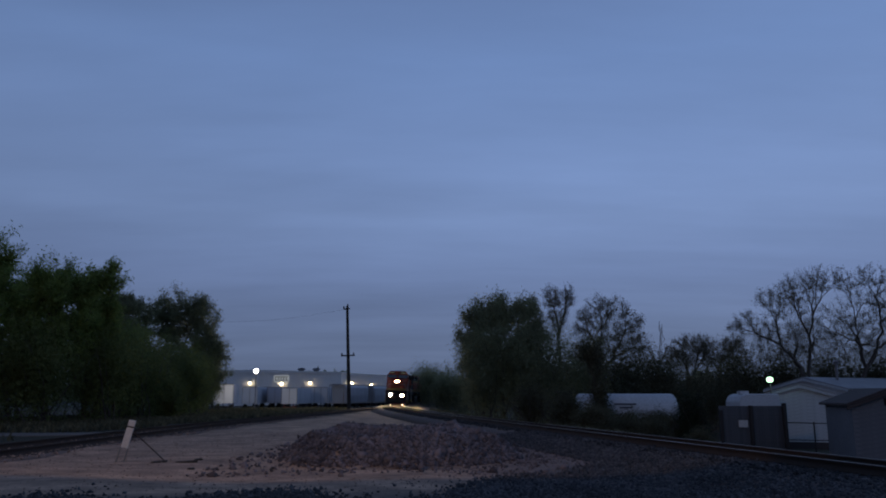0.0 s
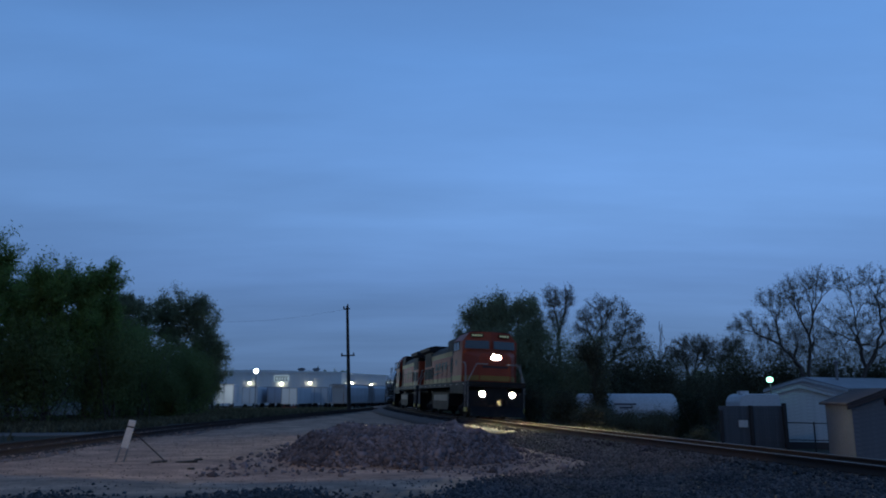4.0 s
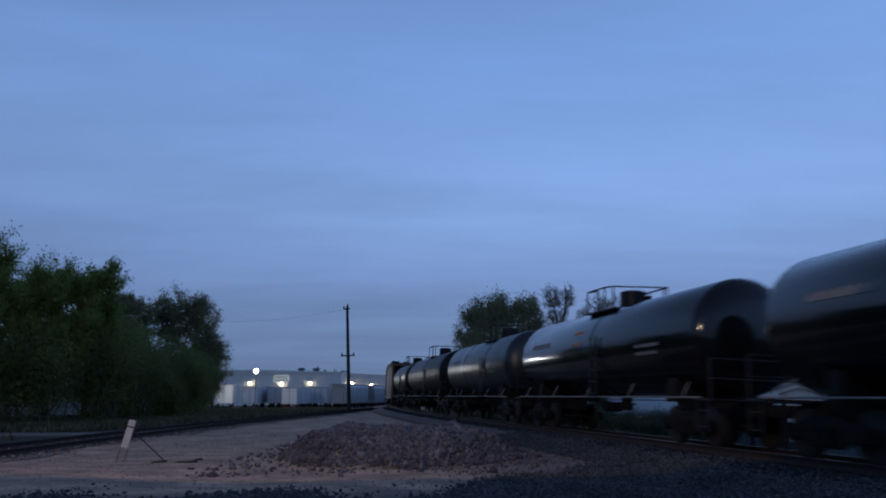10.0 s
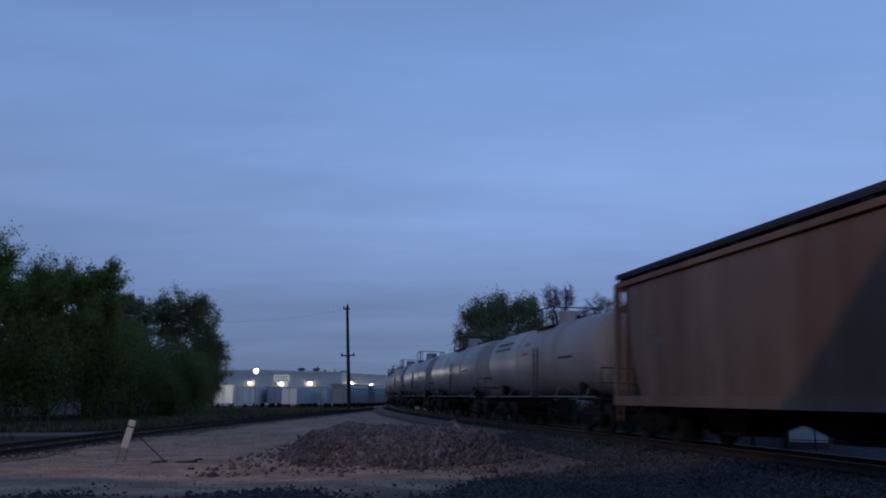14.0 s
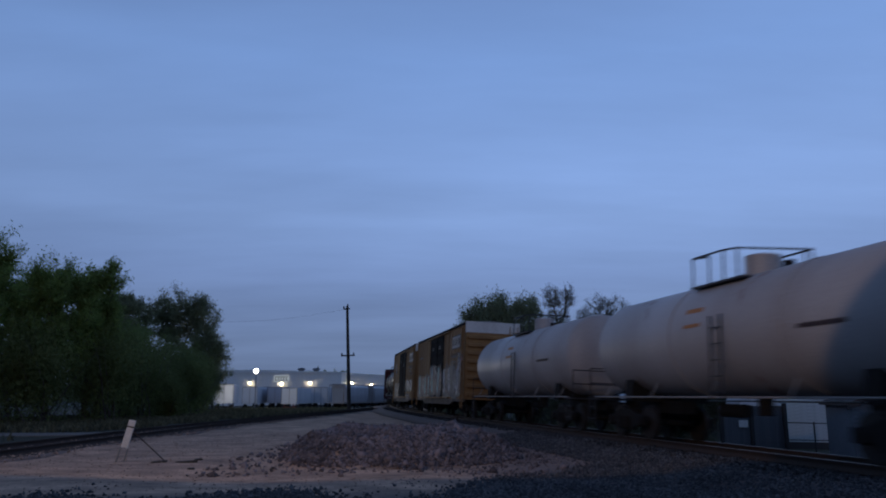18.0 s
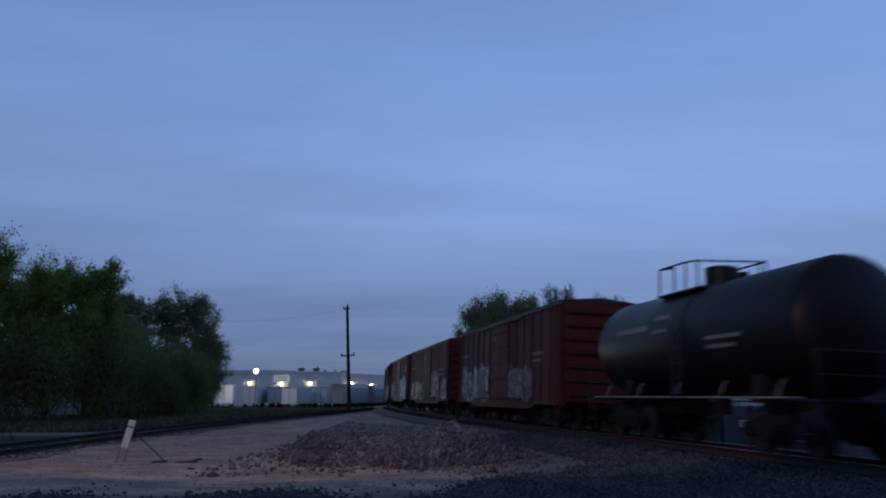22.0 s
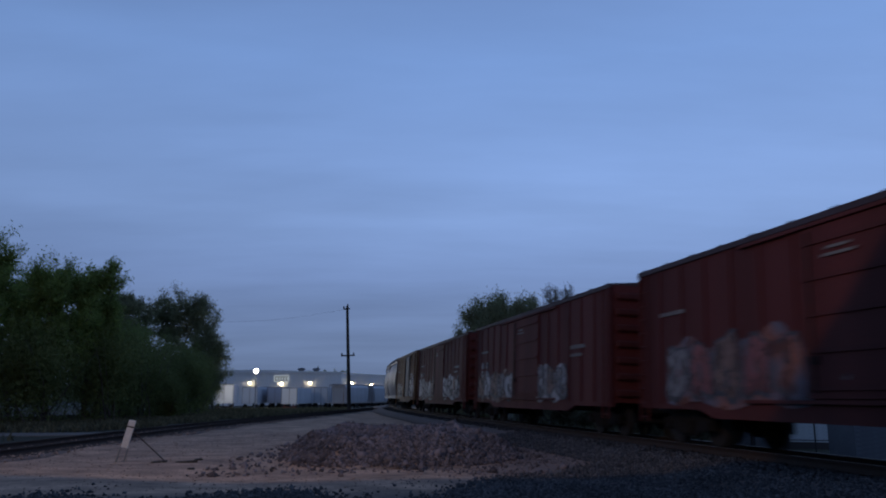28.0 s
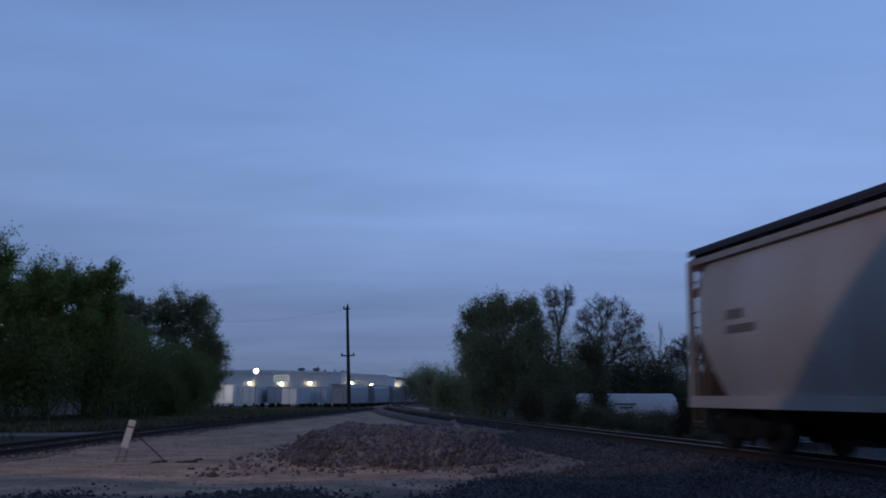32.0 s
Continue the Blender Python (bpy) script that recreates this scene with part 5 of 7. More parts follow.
        for y in (-1, 1):
            b = bm_new()
            pts = [(lx - sx * 0.65, y * 1.52, 0.55), (lx - sx * 0.55, y * 1.53, 1.95), (lx - sx * 0.85, y * 1.5, 2.85), (lx - sx * 1.3, y * 1.5, 2.92)]
            for p0, p1 in zip(pts, pts[1:]):
                tube(b, (X(p0[0]), p0[1], p0[2]), (X(p1[0]), p1[1], p1[2]), 0.032, 6)
            pts = [(lx - sx * 0.05, y * 1.5, 0.6), (lx - sx * 0.05, y * 1.5, 1.95), (lx + sx * 0.05, y * 1.1, 2.8), (lx + sx * 0.05, y * 0.5, 2.8)]
            for p0, p1 in zip(pts, pts[1:]):
                tube(b, (X(p0[0]), p0[1], p0[2]), (X(p1[0]), p1[1], p1[2]), 0.032, 6)
            part("end_handrail", b, M_RAILING, root, "pale painted handrail")
            if sx > 0:
                b = bm_new()
                tube(b, (X(lx - 0.02), y * 0.8, 1.26), (X(lx + 0.14), y * 0.8, 1.26), 0.13, 14)
                lathe(b, [(f * d, r) for d, r in ((0.0, 0.13), (0.14, 0.13), (0.14, 0.12), (0.03, 0.115))], "x", 16, (X(lx + 0.14), y * 0.8, 1.26))
                dh = part("ditch_light_housing", b, M_LOCODARK, root)
                b = bm_new()
                tube(b, (X(lx + 0.18), y * 0.8, 1.26), (X(lx + 0.20), y * 0.8, 1.26), 0.11, 14)
                part("ditch_light", b, M_DITCH if lit else M_GLASS, dh, "glaring ditch light" if lit else "unlit ditch light")
    for y in (-1, 1):
        b = bm_new()
        for q in np.linspace(hx0 + 0.2, hx1 - 0.2, 8):
            tube(b, (X(q), y * 1.48, 1.9), (X(q), y * 1.48, 2.9), 0.014, 6)
        tube(b, (X(hx0 + 0.2), y * 1.48, 2.9), (X(hx1 - 0.2), y * 1.48, 2.9), 0.014, 6)
        part("walkway_handrail", b, M_LOCODARK, root)
    # owner's mark: slanted block shapes on the hood, with a long wedge under them on the leader
    for i in range(4):
        b = bm_new()
        q, w_2 = hx0 + (4.3 if lit else 3.8) + i * (1.05 if lit else 0.95), 0.75 if lit else 0.5
        lean = 0.22 if lit else 0.0
        z0, z1 = (2.72, 3.18) if lit else (2.5, 3.2)
        prism(b, [(X(q), z0), (X(q + w_2), z0), (X(q + w_2) + abs(lean), z1), (X(q) + abs(lean), z1)], "y", -hw - 0.03, -hw - 0.022)
        part("owner_mark", b, logo_mat, hood, "block shape of a painted owner mark")
    if lit:
        b = bm_new()
        prism(b, [(X(hx0 + 4.0), 2.42), (X(hx0 + 4.1), 2.56), (X(hx0 + 8.4), 2.68)], "y", -hw - 0.03, -hw - 0.022)
        part("owner_wedge", b, logo_mat, hood, "long dark painted wedge")
    b = bm_new()
    for y in (-0.3, 0, 0.3):
        tube(b, (X(cx0 + 0.8), y, 4.7), (X(cx0 + 1.3), y, 4.7), 0.05, 8, 0.09)
    bx(b, cx0 + 0.9, cx0 + 1.0, -0.35, 0.35, 4.55, 4.7)
    part("horn", b, M_LOCODARK, root)
    running_gear(root, L - 0.1, 3.2, 1.25)
    return root


# the consist, front to back: distances behind the leading headlight
locomotive(-1.1, 15.9, "orange freight locomotive with yellow stripes and black roof, headlights lit", True, M_DARKLOGO, True)
locomotive(16.6, 34.0, "faded orange freight locomotive running hood first with trailing cab", False, M_LOGO, False)
tank_car(35.1, 48.7, M_GLOSS, "black tank car with pale placard and lettering", M_BLACKRAIL, placard=M_PLACARD, seed=1, dome=41.5)
tank_car(50.6, 64.6, M_BROWNBLACK, "sooty brown-black tank car with a stained shell", M_BLACKRAIL, seed=2, rings=2, dome=57.4)
tank_car(66.6, 80.8, M_GLOSS, "black tank car with orange placard", M_BLACKRAIL, placard=M_PLACARD, seed=3, dome=73.3)
tank_car(82.7, 96.7, M_GLOSS, "black tank car with white lettering and orange placard", M_BLACKRAIL, placard=M_PLACARD, seed=4, dome=88.9)
tank_car(98.3, 111.4, M_GREYTANK, "slate grey tank car with brown end stains", M_BLACKRAIL, placard=M_LETTER, seed=5, rings=2, dome=102.7)
tank_car(113.2, 128.4, M_BLACK, "dull black tank car with faint lettering", M_BLACKRAIL, seed=6, dome=119.2)
tank_car(130.0, 141.7, M_BROWNBLACK, "dark tank car with rusty stain patches", M_BLACKRAIL, seed=7, dome=133.7)
covered_hopper(143.0, 159.0, 4.42, M_BROWNHOPPER, "rust-stained grey covered hopper with ribbed ends", 0.12, 3, 8)
for i, (a, c_m, pl) in enumerate(((160.3, M_TAN, M_PLACARD), (175.3, M_WHITETANK, None), (190.3, M_WHITETANK, None), (205.4, M_TAN, M_PLACARD), (220.2, M_TAN, M_PLACARD), (235.3, M_TAN, M_PLACARD))):
    tank_car(a, a + 13.2, c_m, "dusty cream tank car with dark lettering bars" if c_m == M_TAN else "pale grey tank car with a soft sheen", M_BLACKRAIL, 1.42, pl, seed=20 + i, rings=2, words=5 if i in (0, 3) else 0, dome=(166.1, 181.5, 196.9, 211.0, 226.4, 241.7)[i])
TTX = [(-2.4, -0.13, M_DOOR, "shut"), (-0.05, 2.0, M_DOOR, "shut")]
boxcar(250.4, 266.3, 5.0, M_YELLOW, "yellow high-cube boxcar with black double doors and teal graffiti", TTX, M_ROOF, True, 0.95, 8,
       ((2.1, 7.5, 0.9, 3.15, "murk", "white", 7, 3, "teal and pale graffiti"), (-7.6, -2.5, 0.9, 2.7, "murk", "teal", 7, 4, "teal graffiti letters"), (-2.4, 2.0, 1.0, 3.2, "murk", "teal", 6, 24, "teal and dark graffiti on the doors", -1.592), (6.3, 7.7, 2.6, 3.5, "pink", "pale", 2, 5, "pink and pale graffiti")), 1, (4.7, 6.8, 3.8, 4.42), mark=((-1.7, 4.0), (0.6, 4.0)))
boxcar(268.0, 283.9, 5.0, M_YELLOW, "yellow high-cube boxcar with black double doors and white graffiti", TTX, M_ROOF, True, 0.95, 8,
       ((2.4, 7.3, 1.4, 2.5, "murk", "white", 6, 6, "white graffiti letters"), (-6.4, -2.5, 0.9, 2.4, "murk", "pale", 7, 7, "pale graffiti blocks"), (-6.1, -4.9, 3.1, 4.1, "pink", "pink", 1, 18, "pink graffiti star"), (2.9, 5.6, 0.9, 1.4, "pink", "orange", 3, 17, "pink graffiti underline")), 2, (4.7, 6.8, 3.8, 4.42), mark=((-1.7, 4.0), (0.6, 3.6)))
tank_car(285.3, 295.2, M_BLACK, "short black tank car with pale lettering", M_BLACKRAIL, 1.42, M_LETTER, seed=31, dome=290.3)
tank_car(297.2, 307.2, M_BLACK, "short black tank car with rusty end", M_BLACKRAIL, 1.42, M_LETTER, seed=32, dome=301.9)
RDOOR = [(-1.55, 1.55, M_RED, "shut")]
SPRAY = [
    ((-6.9, -1.0, 0.85, 2.7, "sky", "white", 5, 41, "pale blue-white graffiti"), (1.6, 4.9, 0.9, 2.5, "tan", "pale", 3, 42, "dull tan graffiti")),
    ((-6.8, -0.6, 0.85, 2.3, "green", "white", 6, 43, "white and green graffiti letters"), (1.9, 4.8, 0.9, 2.9, "pale", "pale", 3, 44, "grey-white graffiti"), (5.6, 7.6, 0.9, 2.3, "white", "pale", 2, 57, "white graffiti tag")),
    ((1.6, 7.5, 0.85, 2.9, "blue", "dark", 5, 45, "blue and teal graffiti block"), (-7.2, -4.6, 0.9, 2.5, "tan", "white", 3, 46, "pinkish white graffiti letters"), (-4.4, -1.7, 0.9, 2.5, "dark", "pale", 3, 58, "dark blue graffiti with white strokes")),
    ((1.5, 5.6, 0.9, 2.4, "blue", "sky", 4, 47, "faded blue graffiti"), (-6.6, -2.4, 0.9, 2.4, "green", "white", 4, 48, "greenish white graffiti letters"), (5.7, 6.6, 0.9, 2.2, "pink", "pink", 1, 59, "pink graffiti tag")),
    ((-7.3, -1.8, 0.9, 2.7, "pale", "dark", 6, 49, "grey-white graffiti letters"), (2.4, 6.8, 0.9, 2.3, "blue", "pink", 4, 50, "faded blue and pink graffiti")),
    ((1.8, 6.8, 0.85, 2.7, "green", "orange", 5, 51, "green and orange graffiti"), (-6.7, -1.5, 0.85, 2.6, "orange", "pink", 5, 52, "orange and blue graffiti"), (-1.1, 1.0, 1.1, 2.1, "pale", "white", 2, 60, "grey graffiti on the door")),
    ((1.3, 4.5, 0.9, 2.4, "white", "pale", 3, 53, "white graffiti"), (-7.3, -1.7, 0.85, 2.3, "tan", "white", 5, 54, "dull tan graffiti letters")),
    ((-7.3, -1.4, 0.85, 2.4, "pale", "white", 5, 55, "white graffiti letters"), (1.6, 6.3, 0.9, 2.4, "white", "pale", 5, 56, "dull pale graffiti")),
]
for i, (a, c2) in enumerate(((309.5, 325.6), (328.0, 344.0), (345.7, 361.5), (363.3, 379.7), (381.6, 397.8), (400.0, 416.4), (418.2, 434.3), (436.1, 452.1))):
    boxcar(a, c2, 4.42, M_RED, ("oxide red boxcar with ribbed doors and " + SPRAY[i][0][8]), RDOOR, M_REDROOF, False, 1.05, 7, SPRAY[i], 60 + i, squares=i in (0, 6, 7), disc=i in (2, 3, 5), mark=((-0.9, 3.6),))
boxcar(453.6, 466.9, 4.47, M_OLDYELLOW, "rusting mustard boxcar with an open doorway and slate door", [(-1.1, 0.5, M_BLUEDOOR, "open"), (0.5, 2.9, M_BLUEDOOR, "slid")], M_REDROOF, False, 0.9, 8,
       ((-5.6, -1.6, 0.95, 2.3, "dark", "pale", 4, 71, "dark and pale graffiti"), (3.0, 6.2, 0.95, 2.9, "pale", "dark", 3, 72, "pale graffiti")), 71)
covered_hopper(467.6, 478.4, 4.38, M_HOPPER, "pale grey rounded covered hopper with rust at its end", 0.8, 2, 81)
covered_hopper(479.2, 490.4, 4.38, M_HOPPER, "weathered grey rounded covered hopper at the end of the train", 0.8, 2, 82)


def travelled(t):
    """Metres that the train has gone by t seconds; it gathers speed a little."""
    return 17.1 * t + 0.0335 * t * t


def car_pose(middle, reach, t):
    s = middle + 91.5 - travelled(t)
    a, c = on_track(s - reach), on_track(s + reach)
    d = a - c
    return Matrix.Translation((a + c) / 2) @ pose(0, 0, 0, 0, 0, math.degrees(math.atan2(d.y, d.x))) @ pose(0, 0, 0, CANT, 0, 0)


def motions():
    """Every car of the train runs along the track from start to end."""
    times = [i * 0.5 for i in range(65)]
    for root, middle, reach in CARS:
        walk(root, [(t, car_pose(middle, reach, t)) for t in times])

# ---------------------------------------------------------------- trees and shrubs
M_BARK = surf("grey_brown_bark", (0.075, 0.062, 0.052), (0.12, 0.10, 0.085), 0.95, 0, 2, 20, 0.6)
M_LEAF = island("spring_leaves", (0.155, 0.225, 0.062), (0.23, 0.31, 0.092), third=(0.19, 0.265, 0.075), thin=0.5)
M_LEAF2 = island("olive_leaves", (0.20, 0.215, 0.122), (0.285, 0.30, 0.168), third=(0.24, 0.255, 0.145), thin=0.5)
M_BUD = island("brown_buds", (0.08, 0.074, 0.055), (0.18, 0.16, 0.115), third=(0.125, 0.115, 0.08))
M_EVERGREEN = island("evergreen_needles", (0.012, 0.022, 0.012), (0.030, 0.045, 0.022), third=(0.02, 0.032, 0.016))
# darker green than M_LEAF: the shade below the trees is in the colour
M_UNDER = island("shaded_undergrowth_leaves", (0.125, 0.158, 0.055), (0.18, 0.22, 0.08), third=(0.15, 0.185, 0.067), thin=0.5)
M_SCRUB = island("dry_scrub", (0.07, 0.07, 0.042), (0.17, 0.165, 0.10), third=(0.115, 0.112, 0.068), thin=0.4)


def branches(base, fork, tips, rng, tip_r, power=0.44):
    """A skeleton that divides again and again until it reaches every tip: pieces (from, to, radius, radius)."""
    segs = []

    def bend(p, q, r, wander):
        k = 3 if (q - p).length > 1.2 else 2
        last = p
        for i in range(1, k + 1):
            w = p.lerp(q, i / k)
            if i < k:
                w = w + Vector((rng.gauss(0, wander), rng.gauss(0, wander), rng.gauss(0, wander * 0.6))) * (q - p).length
            segs.append((last, w, r, r * 0.97))
            last = w
        return q

    def divide(p, pts):
        n = len(pts)
        r = tip_r * n ** power
        if n == 1:
            bend(p, Vector(pts[0]), r, 0.06)
            return
        c = Vector(pts.mean(axis=0))
        q = p + (c - p) * (rng.uniform(0.30, 0.48) if n > 3 else 0.5) - Vector((0, 0, 0.04 * (c - p).length))
        bend(p, q, r, 0.05)
        a = pts[rng.randrange(n)]
        b = pts[np.argmax(((pts - a) ** 2).sum(axis=1))]
        for _ in range(2):
            near = ((pts - a) ** 2).sum(axis=1) <= ((pts - b) ** 2).sum(axis=1)
            if near.all() or not near.any():
                break
            a, b = pts[near].mean(axis=0), pts[~near].mean(axis=0)
        if near.all() or not near.any():
            near = np.arange(n) < n // 2
        divide(q, pts[near])
        divide(q, pts[~near])
    r0 = tip_r * len(tips) ** power
    bend(Vector(base), Vector(fork), r0 * 1.15, 0.02)
    divide(Vector(fork), tips)
    return segs


def tubes_mesh(name, segs, mat):
    v, f, n0 = [], [], 0
    for p, q, r, r2 in segs:
        k = 6 if r > 0.06 else 3
        d = (q - p).normalized()
        e = d.orthogonal().normalized()
        g = d.cross(e)
        for c, rr in ((p, r), (q, r2)):
            for i in range(k):
                a = 6.2832 * i / k
                v.append(c + rr * (math.cos(a) * e + math.sin(a) * g))
        for i in range(k):
            f.append((n0 + i, n0 + (i + 1) % k, n0 + k + (i + 1) % k, n0 + k + i))
        n0 += 2 * k
    return fast_mesh(name, np.array([tuple(x) for x in v]), np.array(f), mat, True)


def leaves_mesh(name, centres, size, rng, mat, long=1.0, up=0.0):
    """Small leaf blades at the centres."""
    k = len(centres)
    a = rng.normal(size=(k, 3))
    a[:, 2] += up
    a /= np.linalg.norm(a, axis=1)[:, None]
    b = np.cross(a, rng.normal(size=(k, 3)))
    b /= np.linalg.norm(b, axis=1)[:, None] + 1e-9
    n = np.cross(a, b)
    s = (size * rng.uniform(0.6, 1.3, k))[:, None]
    v = np.stack([centres - a * s * long, centres + b * s * 0.6 + n * s * 0.15, centres + a * s * long - b * s * 0.35], 1)
    f = np.arange(3 * k).reshape(k, 3)
    return fast_mesh(name, v.reshape(-1, 3), f, mat)


def tree(x, y, label, seed, lobes, leaf=None, tips=300, per=60, size=0.09, tip=0.012, fork=0.3, long=1.0, group="trackside trees"):
    """A tree whose crown fills lobes (x from the trunk, height, half width, half height), with per leaves on every twig."""
    rng, nr = random.Random(seed), np.random.default_rng(seed)
    z = float(ground_z(np.array(x), np.array(y))) - 0.05
    root = thing("tree", label, "tree", group, Matrix.Translation((x, y, z)))
    vol = np.array([(w * h) for _, _, w, h in lobes])
    ends = []
    for (lx, lz, w, h), share in zip(lobes, vol / vol.sum()):
        k = max(2, round(tips * share))
        u = nr.normal(size=(k, 3))
        u *= (nr.uniform(0, 1, k) ** 0.38 / np.linalg.norm(u, axis=1))[:, None]
        ends.append(1.12 * u * np.array([w, 0.5 * (w + h), h]) + np.array([lx, 0, lz - z]))
    ends = np.concatenate(ends)
    low = max(1.0, ends[:, 2].min() * 0.6)
    fx = float(ends[:, 0].mean()) * 0.25
    segs = branches((0, 0, 0), (fx, 0, low * (1 - fork) + 0.4), ends, rng, tip)
    thick = max(s[2] for s in segs) * 0.4
    put("trunk", tubes_mesh("trunk", [s for s in segs if s[2] > thick], M_BARK), root)
    put("branchwork", tubes_mesh("branchwork", [s for s in segs if s[2] <= thick], M_BARK), root)
    if leaf:
        twigs = np.array([(*s[0], *s[1]) for s in segs if s[2] < tip * 2.6])
        k = int(len(ends) * per)
        t = twigs[nr.integers(0, len(twigs), k)]
        f = nr.uniform(0, 1, (k, 1)) ** 0.7
        c = t[:, :3] * (1 - f) + t[:, 3:] * f + nr.normal(0, 0.21 if leaf != M_BUD else 0.12, (k, 3))
        inner = nr.uniform(0, 1, k) < (0.10 if leaf != M_BUD else 0.0)
        mid = ends.mean(axis=0)
        c[inner] = mid + (c[inner] - mid) * 0.8
        put("crown", leaves_mesh("crown", c, np.where(inner, size * 2.2, size), nr, leaf, long, 0.4), root)
    return root


def shrub(x, y, w, height, label, seed, leaf, count=2500, size=0.10, name="shrub", group="undergrowth", dense=0.6):
    count = int(count * 2.6)
    rng, nr = random.Random(seed), np.random.default_rng(seed)
    z = float(ground_z(np.array(x), np.array(y))) - 0.05
    root = thing(name, label, "shrub", group, Matrix.Translation((x, y, z)))
    segs = []
    for i in range(10):
        p = Vector((rng.gauss(0, w * 0.12), rng.gauss(0, w * 0.12), 0))
        d = Vector((rng.gauss(0, 0.35), rng.gauss(0, 0.35), 1)).normalized()
        for k in range(4):
            q = p + d * height * rng.uniform(0.17, 0.24)
            segs.append((p, q, 0.05 * (1 - k * 0.22), 0.05 * (1 - (k + 1) * 0.22)))
            p, d = q, (d + Vector((rng.gauss(0, 0.2), rng.gauss(0, 0.2), 0))).normalized()
    put("stem_clump", tubes_mesh("stem_clump", segs, M_BARK), root)
    u = nr.normal(size=(count, 3))
    u /= np.linalg.norm(u, axis=1)[:, None]
    r = nr.uniform(0, 1, count) ** dense
    lump = 1 + 0.22 * np.sin(u[:, 0] * 5 + seed) * np.cos(u[:, 2] * 6 + seed * 2) + 0.15 * np.sin(u[:, 1] * 9 + seed)
    c = u * (r * lump)[:, None] * np.array([w / 2, w / 2, height * 0.52])
    c[:, 2] = np.abs(c[:, 2] + height * 0.48)
    size = np.where((r < 0.72) & (nr.uniform(0, 1, count) < 0.35), size * 2.4, size)
    put("foliage", leaves_mesh("foliage", c, size * 0.5, nr, leaf), root)
    return root


SPRING = "tree in fresh green spring leaf at the edge of the woods"
# the woods beyond the siding
tree(-25.44, 41, SPRING, 1, ((-0.22, 8.64, 2.18, 1.87), (0.89, 7.07, 1.86, 2.16), (-0.82, 5.83, 2.15, 2.46), (1.34, 9.98, 0.75, 0.88),), M_LEAF, 260, 90, 0.085)
tree(-22.77, 44, SPRING, 2, ((-0.32, 8.14, 1.73, 1.73), (-1.35, 6.81, 1.65, 1.99), (0.94, 7.14, 1.66, 1.99), (0.00, 4.83, 2.62, 2.30),), M_LEAF, 360, 95, 0.085)
tree(-21.44, 46, "leaning tree with long leafy shoots beside the siding", 3, ((-0.60, 8.27, 0.97, 1.32), (0.73, 6.87, 1.11, 1.45), (-0.38, 5.83, 2.07, 2.07), (1.17, 9.15, 0.70, 0.49), (1.86, 8.72, 0.35, 0.21), (0.87, 9.78, 0.35, 0.35), (0.24, 9.01, 0.70, 0.63),), M_LEAF, 260, 80, 0.08, long=1.5)
tree(-28.09, 50, SPRING, 4, ((-0.64, 7.52, 2.63, 3.01), (-3.74, 8.27, 2.26, 3.02),), M_LEAF, 200, 90, 0.1)
tree(-24.26, 58, SPRING, 5, ((-0.33, 5.64, 2.25, 2.25), (-1.78, 5.00, 2.59, 2.59), (0.89, 3.93, 1.72, 2.58),), M_LEAF, 260, 95, 0.1)
tree(-29.06, 72, "tall tree in thin olive spring leaf", 6, ((-0.58, 9.04, 2.27, 2.27), (-1.90, 10.01, 1.52, 1.41),), M_LEAF2, 200, 80, 0.1)
tree(-25.65, 76, "tall rounded tree in thin olive spring leaf", 7, ((-0.72, 10.02, 2.74, 2.74), (-2.73, 9.34, 1.60, 2.39), (0.98, 10.14, 1.71, 2.06), (1.91, 8.03, 1.82, 2.56), (3.27, 6.05, 1.36, 1.98), (0.01, 5.77, 3.39, 2.82),), M_LEAF2, 520, 80, 0.095)
tree(-23.76, 80, "small tree in thin olive spring leaf", 8, ((-0.45, 4.23, 1.95, 2.25), (-2.46, 3.24, 2.95, 2.66),), M_LEAF2, 220, 80, 0.11)
for i, (x, y, w, h) in enumerate(((-29, 37, 6, 5.5), (-25.5, 39, 6, 6.0), (-22.4, 42, 5.5, 6.2), (-20.3, 46, 5, 6.5), (-20.4, 51, 5, 6.0), (-22, 56, 6, 6.8), (-20.6, 61, 5, 5.6), (-22.2, 66, 6, 6.5), (-24, 71, 6, 6.2), (-24.4, 76, 4.4, 5.0), (-26.0, 81, 4.2, 4.8), (-28, 62, 7, 7), (-30, 45, 7, 8), (-19.4, 54, 3, 3.0), (-26.5, 82, 6, 7), (-35, 50, 9, 7), (-33, 60, 9, 7.5), (-30, 70, 8, 7), (-38, 62, 10, 8), (-31.5, 40, 7, 6))):
    shrub(x, y, w, h, "dense green undergrowth at the edge of the woods", 100 + i, M_UNDER, 7000, 0.13)
# unseen growth added past the camera, to darken the train's side and its reflections
for i in range(13):
    shrub(-26.0 + 1.5 * math.sin(i * 2.1), 31 - 6.5 * i, 9.5, 6.5 + 1.2 * math.sin(i * 1.3), "unseen tall growth added to darken the train's side", 300 + i, M_UNDER, 1300, 0.6, "thicket")
